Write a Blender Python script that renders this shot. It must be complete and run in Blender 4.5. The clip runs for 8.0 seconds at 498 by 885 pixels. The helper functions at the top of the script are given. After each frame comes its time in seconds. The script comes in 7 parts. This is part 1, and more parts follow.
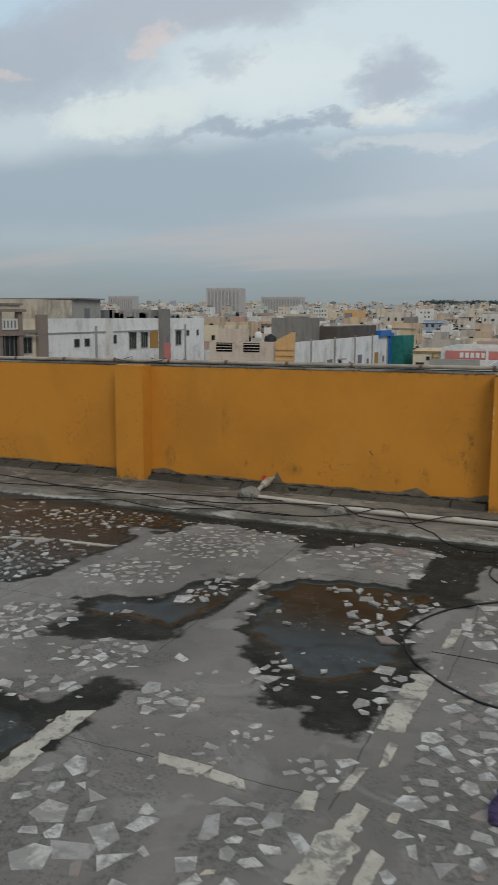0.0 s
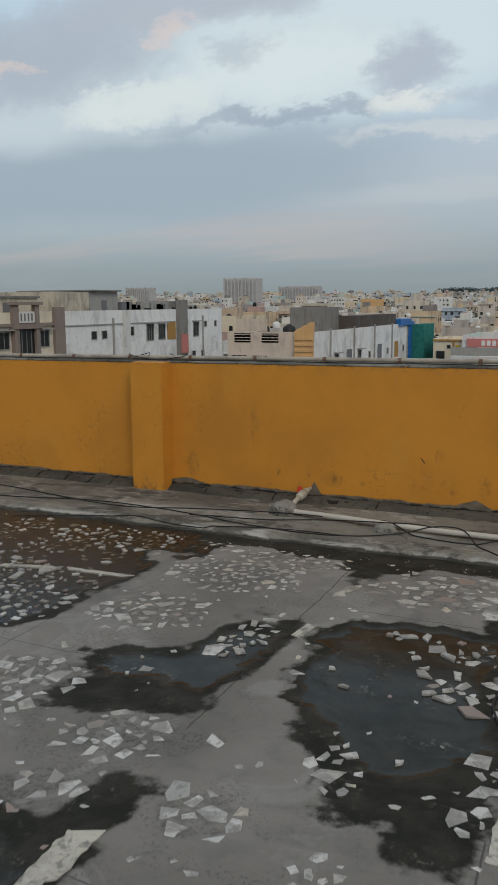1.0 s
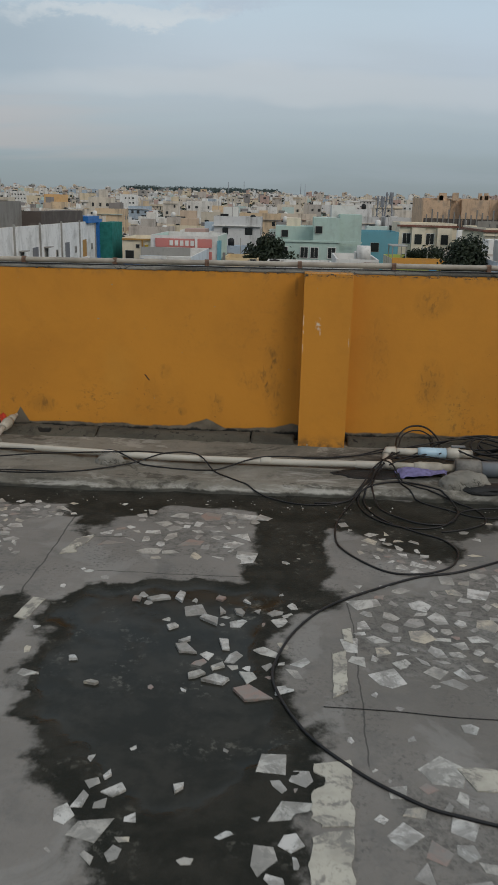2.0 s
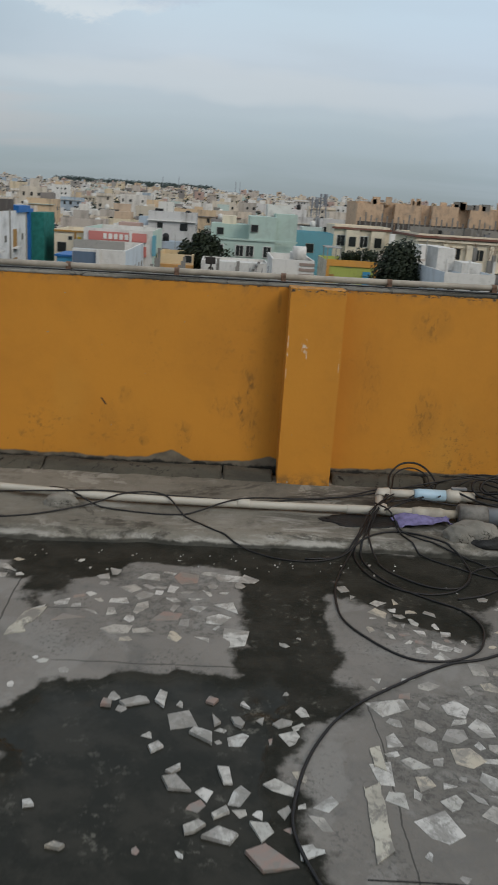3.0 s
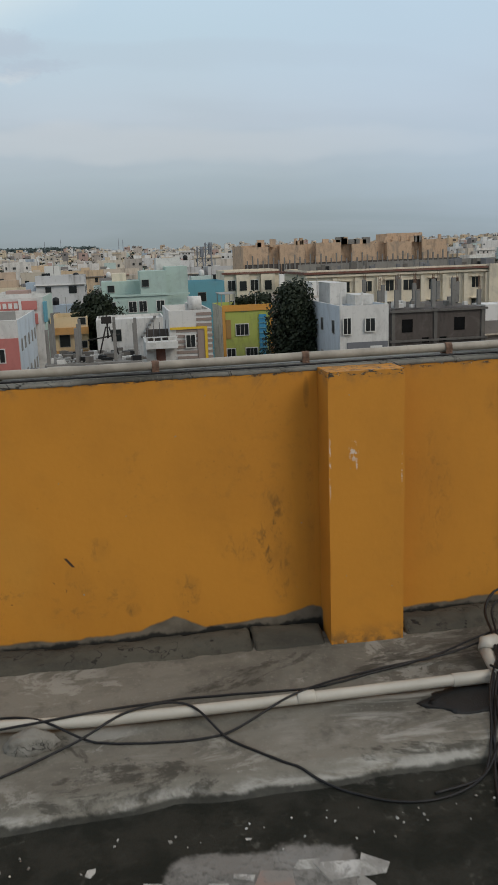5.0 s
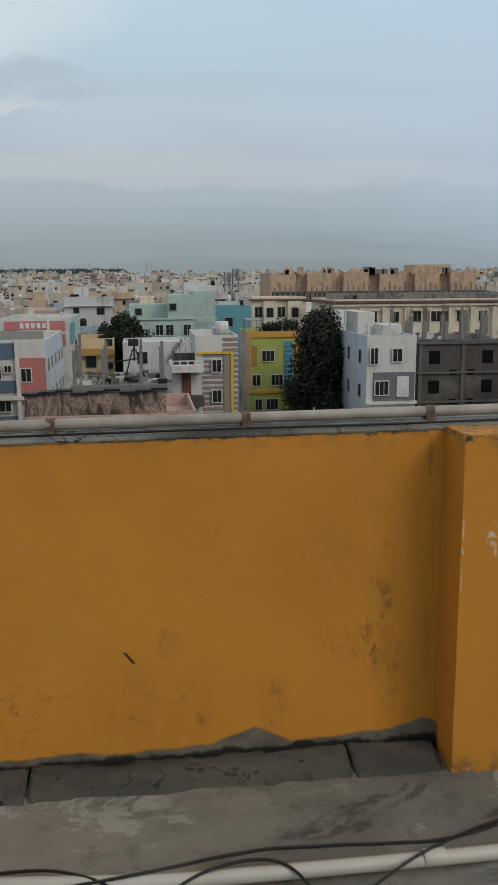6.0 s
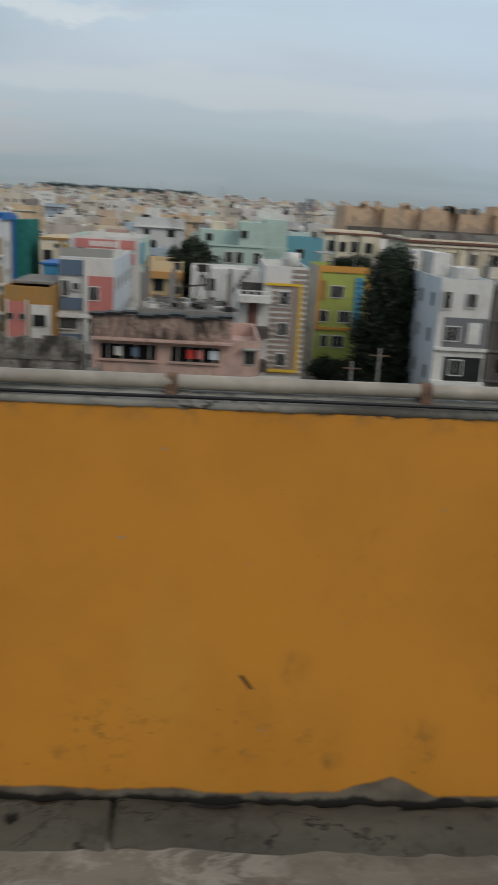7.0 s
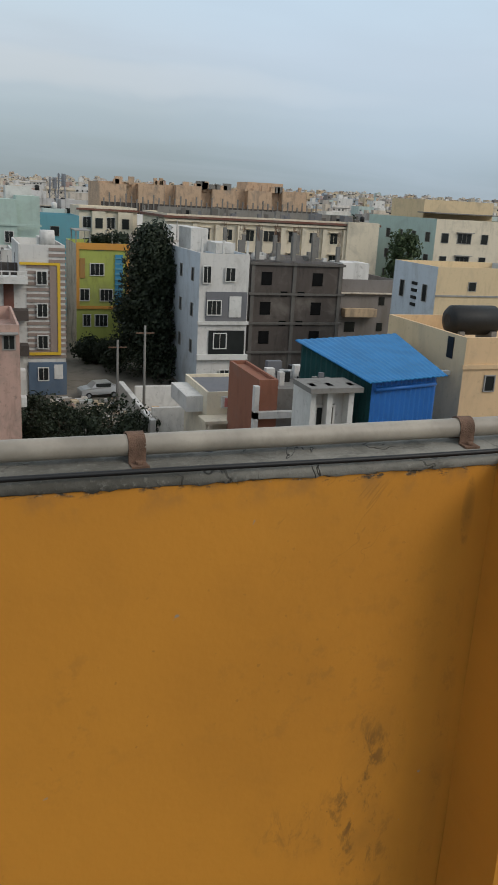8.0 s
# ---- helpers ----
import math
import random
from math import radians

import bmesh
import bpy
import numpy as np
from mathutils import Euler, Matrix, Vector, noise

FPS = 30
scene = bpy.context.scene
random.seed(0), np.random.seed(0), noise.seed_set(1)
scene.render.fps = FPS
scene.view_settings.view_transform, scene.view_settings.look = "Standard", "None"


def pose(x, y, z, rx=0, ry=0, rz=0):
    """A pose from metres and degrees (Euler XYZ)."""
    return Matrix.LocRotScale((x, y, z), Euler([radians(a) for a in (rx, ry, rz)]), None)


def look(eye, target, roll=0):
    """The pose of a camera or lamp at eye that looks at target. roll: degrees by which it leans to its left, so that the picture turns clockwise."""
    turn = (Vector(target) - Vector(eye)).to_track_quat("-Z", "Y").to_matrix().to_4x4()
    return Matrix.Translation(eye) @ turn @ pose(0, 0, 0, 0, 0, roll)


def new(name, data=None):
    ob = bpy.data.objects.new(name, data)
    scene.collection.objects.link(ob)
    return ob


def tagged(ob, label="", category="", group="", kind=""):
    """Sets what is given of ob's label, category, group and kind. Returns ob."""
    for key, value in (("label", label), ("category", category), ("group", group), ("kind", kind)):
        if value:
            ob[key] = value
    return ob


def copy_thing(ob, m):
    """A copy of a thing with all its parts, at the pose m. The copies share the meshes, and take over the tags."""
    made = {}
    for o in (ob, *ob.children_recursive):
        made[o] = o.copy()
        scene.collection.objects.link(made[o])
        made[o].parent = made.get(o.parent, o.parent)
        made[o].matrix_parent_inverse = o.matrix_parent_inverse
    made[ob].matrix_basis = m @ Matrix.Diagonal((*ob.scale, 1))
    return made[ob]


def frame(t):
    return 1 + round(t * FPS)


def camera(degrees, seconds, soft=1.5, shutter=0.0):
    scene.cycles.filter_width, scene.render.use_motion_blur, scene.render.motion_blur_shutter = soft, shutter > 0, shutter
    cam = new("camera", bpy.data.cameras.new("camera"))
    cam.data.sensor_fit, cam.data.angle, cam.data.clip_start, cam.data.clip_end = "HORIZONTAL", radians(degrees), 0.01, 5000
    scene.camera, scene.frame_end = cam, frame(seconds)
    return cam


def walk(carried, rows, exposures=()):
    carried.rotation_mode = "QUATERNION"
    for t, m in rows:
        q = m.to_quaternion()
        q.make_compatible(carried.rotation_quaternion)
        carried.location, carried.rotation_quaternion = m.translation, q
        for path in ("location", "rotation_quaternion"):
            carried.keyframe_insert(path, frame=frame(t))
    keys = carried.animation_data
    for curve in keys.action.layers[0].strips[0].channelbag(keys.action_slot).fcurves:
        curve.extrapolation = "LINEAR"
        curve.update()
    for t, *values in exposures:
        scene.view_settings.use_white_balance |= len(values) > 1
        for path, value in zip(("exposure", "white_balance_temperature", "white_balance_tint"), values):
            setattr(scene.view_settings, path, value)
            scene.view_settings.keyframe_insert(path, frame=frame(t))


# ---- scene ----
cam = camera(33.8, 8.0, soft=1.2, shutter=0.22)
PATH = [
    (0, (0.515, -5.884, 1.408), (-0.26, -4.066, 1.099), 0.3),
    (0.3, (0.34, -5.724, 1.409), (-0.497, -3.936, 1.085), 0.5),
    (0.5, (0.264, -5.616, 1.398), (-0.571, -3.828, 1.07), 0.5),
    (1, (0.127, -5.236, 1.404), (-0.687, -3.44, 1.072), -0.4),
    (1.2, (0.043, -5.076, 1.375), (-0.678, -3.247, 1.009), -0.5),
    (1.5, (-0.037, -4.871, 1.36), (-0.374, -2.958, 0.887), 0.3),
    (1.7, (-0.102, -4.757, 1.357), (-0.224, -2.834, 0.822), 0.5),
    (2.8, (-0.387, -4.078, 1.372), (-0.445, -2.163, 0.799), 2.6),
    (3, (-0.434, -3.966, 1.373), (-0.356, -2.047, 0.815), 3.8),
    (3.5, (-0.509, -3.602, 1.398), (-0.314, -1.667, 0.934), 0.3),
    (4, (-0.683, -3.293, 1.375), (-0.568, -1.348, 0.922), -1.5),
    (4.5, (-0.763, -3.02, 1.365), (-0.523, -1.089, 0.903), -2.0),
    (4.7, (-0.762, -2.89, 1.378), (-0.478, -0.964, 0.919), -2.3),
    (6, (-0.938, -2.113, 1.4), (-0.692, -0.165, 1.017), -0.4),
    (6.2, (-0.973, -1.998, 1.402), (-0.865, -0.037, 1.023), 0.1),
    (6.3, (-1.02, -1.925, 1.405), (-1.095, 0.033, 1.006), -0.2),
    (6.5, (-1.103, -1.835, 1.397), (-1.41, 0.088, 0.942), 0.4),
    (6.6, (-1.131, -1.777, 1.383), (-1.46, 0.141, 0.923), 0.5),
    (6.8, (-1.156, -1.647, 1.374), (-1.355, 0.279, 0.872), 2.0),
    (7, (-1.119, -1.564, 1.377), (-1.009, 0.357, 0.832), 3.4),
    (7.2, (-1.056, -1.481, 1.378), (-0.641, 0.393, 0.817), 3.4),
    (7.5, (-0.96, -1.266, 1.38), (-0.41, 0.573, 0.821), 2.8),
    (7.6, (-0.932, -1.2, 1.379), (-0.364, 0.635, 0.823), 3.0),
    (8, (-0.883, -0.992, 1.367), (-0.24, 0.813, 0.800), 3.2),
]
walk(cam, [(t, look(eye, target, roll)) for t, eye, target, roll in PATH],
     [(0.0, -.06), (1.8, -.06), (2.8, .13), (3.1, .12), (3.6, -.12), (4.4, .02), (5.4, .02), (6.0, -.08), (6.6, -.06), (7.0, .04), (7.2, .12), (7.6, .10), (8.0, .17)])

# ---- world, sun ----
SUN_EL, SUN_AZ = radians(36), radians(138)
world = bpy.data.worlds.new("overcast_evening")
scene.world = world
world.use_nodes = True


def wire(tree, a, b):
    tree.links.new(a, b)


def build_sky():
    t = world.node_tree
    t.nodes.clear()
    N = t.nodes.new
    out, bg = N("ShaderNodeOutputWorld"), N("ShaderNodeBackground")
    bg.inputs["Strength"].default_value = 1.0
    wire(t, bg.outputs[0], out.inputs[0])
    sky = N("ShaderNodeTexSky")
    sky.sky_type, sky.sun_disc = "NISHITA", False
    sky.sun_elevation, sky.sun_rotation = SUN_EL, SUN_AZ
    skys = N("ShaderNodeVectorMath")
    skys.operation = "SCALE"
    skys.inputs["Scale"].default_value = 0.09
    wire(t, sky.outputs[0], skys.inputs[0])
    co = N("ShaderNodeTexCoord")
    sep = N("ShaderNodeSeparateXYZ")
    wire(t, co.outputs["Generated"], sep.inputs[0])

    def math_node(op, a, b=None, clamp=False):
        n = N("ShaderNodeMath")
        n.operation, n.use_clamp = op, clamp
        for i, v in enumerate((a, b)):
            if v is None:
                continue
            if isinstance(v, (int, float)):
                n.inputs[i].default_value = v
            else:
                wire(t, v, n.inputs[i])
        return n.outputs[0]

    x, y, z = sep.outputs
    zc = math_node("MAXIMUM", z, 0.0)
    # cloud layers on a flat deck
    den = math_node("ADD", zc, 0.16)
    comb = N("ShaderNodeCombineXYZ")
    wire(t, math_node("DIVIDE", x, den), comb.inputs[0])
    wire(t, math_node("DIVIDE", y, den), comb.inputs[1])
    # overcast veil, brighter with height
    veil = N("ShaderNodeValToRGB")
    cr = veil.color_ramp
    stops = ((0.0, (.225, .285, .325)), (.04, (.255, .33, .385)), (.09, (.385, .475, .545)), (.15, (.50, .595, .69)),
             (.24, (.505, .665, .79)), (.36, (.555, .755, .93)), (.60, (.62, .72, .82)), (1.0, (.70, .77, .84)))
    while len(cr.elements) < len(stops):
        cr.elements.new(0.5)
    for e, (p, c) in zip(cr.elements, stops):
        e.position, e.color = p, (*c, 1)
    wire(t, zc, veil.inputs[0])
    mixv = N("ShaderNodeMix")
    mixv.data_type = "RGBA"
    mixv.inputs[0].default_value = 0.9
    wire(t, skys.outputs[0], mixv.inputs[6])
    wire(t, veil.outputs[0], mixv.inputs[7])

    def noise_node(scale, detail, rough, dist, offset, stretch=(1, 1, 1)):
        m = N("ShaderNodeMapping")
        m.inputs["Location"].default_value = offset
        m.inputs["Scale"].default_value = stretch
        wire(t, comb.outputs[0], m.inputs[0])
        n = N("ShaderNodeTexNoise")
        n.inputs["Scale"].default_value, n.inputs["Detail"].default_value = scale, detail
        n.inputs["Roughness"].default_value, n.inputs["Distortion"].default_value = rough, dist
        wire(t, m.outputs[0], n.inputs["Vector"])
        return n.outputs[0]

    def ramp(v, lo, hi):
        n = N("ShaderNodeMapRange")
        n.interpolation_type = "SMOOTHSTEP"
        n.inputs["From Min"].default_value, n.inputs["From Max"].default_value = lo, hi
        wire(t, v, n.inputs[0])
        return n.outputs[0]

    def mix(a, colour, f):
        n = N("ShaderNodeMix")
        n.data_type = "RGBA"
        wire(t, f, n.inputs[0])
        wire(t, a, n.inputs[6])
        n.inputs[7].default_value = (*colour, 1)
        return n.outputs[2]

    # soft bands all round
    bands = ramp(noise_node(0.9, 5, .55, .4, (3.1, 1.7, 0), (.55, 1.0, 1)), .42, .66)
    c = mix(mixv.outputs[2], (.36, .43, .50), math_node("MULTIPLY", bands, .28))
    back = ramp(math_node("MULTIPLY", y, -1.0), .0, .3)
    puffs = ramp(noise_node(2.1, 8, .56, .5, (1.25, 6.4, 0)), .50, .62)
    c = mix(c, (.74, .79, .82), math_node("MULTIPLY", math_node("MULTIPLY", puffs, ramp(z, .14, .24)), math_node("MULTIPLY", back, .6)))
    # the cloud field ahead, on the plane one metre away to the north
    ys = math_node("MAXIMUM", y, .08)
    ahead = ramp(y, .10, .25)
    u, v = math_node("DIVIDE", x, ys), math_node("DIVIDE", z, ys)
    uv = N("ShaderNodeCombineXYZ")
    wire(t, u, uv.inputs[0])
    wire(t, math_node("MULTIPLY", v, 1.7), uv.inputs[1])

    def tex(scale, detail, rough, dist, seed):
        m = N("ShaderNodeMapping")
        m.inputs["Location"].default_value = seed
        wire(t, uv.outputs[0], m.inputs[0])
        n = N("ShaderNodeTexNoise")
        n.inputs["Scale"].default_value, n.inputs["Detail"].default_value = scale, detail
        n.inputs["Roughness"].default_value, n.inputs["Distortion"].default_value = rough, dist
        wire(t, m.outputs[0], n.inputs["Vector"])
        return n.outputs[0]

    def shifted(base, n, amp):
        return math_node("ADD", base, math_node("MULTIPLY", math_node("SUBTRACT", n, .5), amp))

    # billowing: the plane is bent by two scales of noise
    ub = shifted(shifted(u, tex(7, 9, .62, .2, (4, 1, 0)), .22), tex(24, 8, .68, .4, (1, 7, 0)), .085)
    vb = shifted(shifted(v, tex(7, 9, .62, .2, (8, 3, 0)), .085), tex(24, 8, .68, .4, (5, 2, 0)), .040)
    us = shifted(u, tex(4, 4, .5, .2, (2, 6, 0)), .22)
    vs = shifted(v, tex(4, 4, .5, .2, (6, 9, 0)), .07)
    warm = ramp(noise_node(1.6, 4, .5, .3, (9.3, 4.1, 0), (.25, 1.0, 1)), .50, .66)

    def cloud(c, u0, v0, ru, rv, colour, force, ragged=True, lo=-.15, hi=1.0):
        a, b = (ub, vb) if ragged else (us, vs)
        q = math_node("ADD", math_node("POWER", math_node("ABSOLUTE", math_node("DIVIDE", math_node("SUBTRACT", a, u0), ru)), 2.0),
                      math_node("POWER", math_node("ABSOLUTE", math_node("DIVIDE", math_node("SUBTRACT", b, v0), rv)), 2.0))
        return mix(c, colour, math_node("MULTIPLY", math_node("MULTIPLY", ramp(math_node("SUBTRACT", 1.0, q), lo, hi), ahead), force))

    c = cloud(c, -.68, .175, .62, .085, (.335, .435, .525), .90, False, .0, .9)
    c = cloud(c, -.62, .30, .60, .10, (.55, .66, .74), .85, False, .0, .7)
    c = cloud(c, -.30, .31, .34, .10, (.62, .75, .83), .85, False, .0, .8)
    c = cloud(c, -.80, .345, .28, .080, (.40, .485, .585), .92)
    c = cloud(c, -.52, .395, .34, .050, (.43, .505, .60), .88)
    c = cloud(c, -.61, .266, .16, .028, (.68, .785, .81), .92)
    c = cloud(c, -.40, .290, .17, .048, (.67, .79, .84), .90)
    c = cloud(c, -.46, .312, .06, .030, (.46, .55, .64), .7)
    c = cloud(c, -.245, .280, .075, .045, (.42, .50, .61), .88)
    c = cloud(c, -.40, .232, .22, .014, (.345, .44, .54), .85)
    c = cloud(c, -.24, .238, .06, .018, (.72, .79, .81), .85)
    c = cloud(c, -.13, .232, .085, .020, (.44, .535, .65), .75)
    c = cloud(c, -.09, .205, .07, .011, (.43, .52, .64), .65)
    c = cloud(c, -.20, .198, .12, .012, (.62, .69, .74), .65)
    c = cloud(c, -.56, .352, .06, .022, (.68, .62, .62), .7)
    c = cloud(c, -.84, .335, .07, .014, (.68, .62, .60), .6)
    c = cloud(c, .05, .13, .55, .022, (.55, .61, .66), .4, False, .0, .9)
    c = cloud(c, .35, .085, .45, .020, (.34, .43, .50), .45, False, .0, .9)
    c = cloud(c, .10, .215, .45, .020, (.44, .55, .66), .35, False, .0, .9)
    c = cloud(c, .62, .26, .55, .34, (.47, .62, .80), .40, False, .0, .9)
    low = math_node("SUBTRACT", 1.0, ramp(v, .09, .17))
    westward = ramp(math_node("MULTIPLY", u, -1.0), .05, .45)
    c = mix(c, (.52, .475, .47), math_node("MULTIPLY", math_node("MULTIPLY", warm, low), math_node("MULTIPLY", westward, .45)))
    tint = N("ShaderNodeVectorMath")
    tint.operation = "MULTIPLY"
    tint.inputs[1].default_value = (1.043, 1, .962)
    wire(t, c, tint.inputs[0])
    wire(t, tint.outputs[0], bg.inputs[0])


build_sky()
sun = new("sun", bpy.data.lights.new("sun", "SUN"))
sun.data.energy, sun.data.angle, sun.data.color = 1.08, radians(25), (1.0, .91, .79)
# the sun stands behind and to the side of the walk
sun.matrix_world = look((0, 0, 60), (-math.sin(SUN_AZ) * 50, -math.cos(SUN_AZ) * 50, 60 - 50 * math.tan(SUN_EL)))


# ---- materials ----
class Nodes:
    """Small helper round one material's node tree."""

    def __init__(self, name, rough=.8, metal=0.0, spec=.4):
        self.mat = bpy.data.materials.new(name)
        self.mat.use_nodes = True
        self.t = self.mat.node_tree
        self.b = self.t.nodes["Principled BSDF"]
        self.b.inputs["Roughness"].default_value = rough
        self.b.inputs["Metallic"].default_value = metal
        self.b.inputs["Specular IOR Level"].default_value = spec
        self.co = self.t.nodes.new("ShaderNodeTexCoord").outputs["Object"]

    def put(self, socket, v):
        if isinstance(v, (int, float)):
            socket.default_value = v
        elif isinstance(v, tuple):
            socket.default_value = (*v, 1) if len(v) == 3 and socket.type == "RGBA" else v
        else:
            self.t.links.new(v, socket)

    def math(self, op, a, b=0.0, clamp=False):
        n = self.t.nodes.new("ShaderNodeMath")
        n.operation, n.use_clamp = op, clamp
        self.put(n.inputs[0], a)
        self.put(n.inputs[1], b)
        return n.outputs[0]

    def noise(self, scale, detail=4, rough=.55, dist=0.0, at=None, stretch=None):
        v = at or self.co
        if stretch:
            m = self.t.nodes.new("ShaderNodeMapping")
            m.inputs["Scale"].default_value = stretch
            self.put(m.inputs[0], v)
            v = m.outputs[0]
        n = self.t.nodes.new("ShaderNodeTexNoise")
        for k, val in (("Scale", scale), ("Detail", detail), ("Roughness", rough), ("Distortion", dist)):
            n.inputs[k].default_value = val
        self.put(n.inputs["Vector"], v)
        return n.outputs[0]

    def ramp(self, v, lo, hi, a=0.0, b=1.0):
        n = self.t.nodes.new("ShaderNodeMapRange")
        n.interpolation_type = "SMOOTHSTEP"
        for k, val in zip(("From Min", "From Max", "To Min", "To Max"), (lo, hi, a, b)):
            n.inputs[k].default_value = val
        self.put(n.inputs[0], v)
        return n.outputs[0]

    def mix(self, f, a, b):
        n = self.t.nodes.new("ShaderNodeMix")
        n.data_type = "RGBA"
        self.put(n.inputs[0], f)
        self.put(n.inputs[6], a)
        self.put(n.inputs[7], b)
        return n.outputs[2]

    def palette(self, v, colours):
        n = self.t.nodes.new("ShaderNodeValToRGB")
        n.color_ramp.interpolation = "CONSTANT"
        while len(n.color_ramp.elements) < len(colours):
            n.color_ramp.elements.new(.5)
        for i, (e, c) in enumerate(zip(n.color_ramp.elements, colours)):
            e.position, e.color = i / len(colours), (*c, 1)
        self.put(n.inputs[0], v)
        return n.outputs[0]

    def xyz(self):
        n = self.t.nodes.new("ShaderNodeSeparateXYZ")
        self.put(n.inputs[0], self.co)
        return n.outputs

    def bump(self, height, strength=.3, distance=.01):
        n = self.t.nodes.new("ShaderNodeBump")
        n.inputs["Strength"].default_value, n.inputs["Distance"].default_value = strength, distance
        self.put(n.inputs["Height"], height)
        self.put(self.b.inputs["Normal"], n.outputs[0])

    def colour(self, v):
        self.put(self.b.inputs["Base Color"], v)
        return self

    def rough(self, v):
        self.put(self.b.inputs["Roughness"], v)
        return self


def plain(name, c, rough=.75, metal=0.0, vary=.25, scale=3.0, bump=.15, spec=.35):
    """A surface of one colour with two scales of dirt and a fine relief."""
    m = Nodes(name, rough, metal, spec)
    big, fine = m.noise(scale, 5, .6), m.noise(scale * 14, 4, .6)
    f = m.ramp(big, .35, .7)
    dark = tuple(k * (1 - vary) for k in c)
    k = m.mix(f, c, dark)
    k = m.mix(m.ramp(fine, .45, .8, 0, vary), k, tuple(v * .6 for v in c))
    m.colour(k)
    if bump:
        m.bump(fine, bump, .01)
    return m.mat


def facade(name, c, streak=.42, scale=.35):
    """Painted plaster of a house: rain streaks, damp stains, a little unevenness."""
    m = Nodes(name, .85, 0, .25)
    st = m.noise(scale * 3, 6, .66, .8, stretch=(1.0, 1.0, .30))
    st2 = m.noise(scale, 5, .62, .6)
    k = m.mix(m.ramp(st, .46, .74, 0, streak), c, tuple(v * .40 for v in c))
    k = m.mix(m.ramp(st2, .48, .72, 0, streak), k, (.20, .18, .155))
    k = m.mix(m.ramp(m.noise(scale * 9, 5, .7, .4), .56, .70, 0, streak * .8), k, (.10, .092, .082))
    m.colour(k)
    m.bump(m.noise(scale * 40, 3), .2, .02)
    return m.mat


def mouldy_plaster(name, a, b):
    """Old plaster overgrown with black mould in patches and runs."""
    m = Nodes(name, .9, 0, .2)
    k = m.mix(m.ramp(m.noise(.8, 5, .6), .35, .65), a, b)
    runs = m.ramp(m.noise(1.1, 6, .72, .6, stretch=(1, 1, .35)), .42, .60)
    spots = m.ramp(m.noise(4.5, 5, .72, .4), .44, .62)
    k = m.mix(m.math("MULTIPLY", m.math("MAXIMUM", runs, m.math("MULTIPLY", spots, .7)), .92), k, (.030, .026, .022))
    m.colour(k)
    m.bump(spots, .3, .02)
    return m.mat


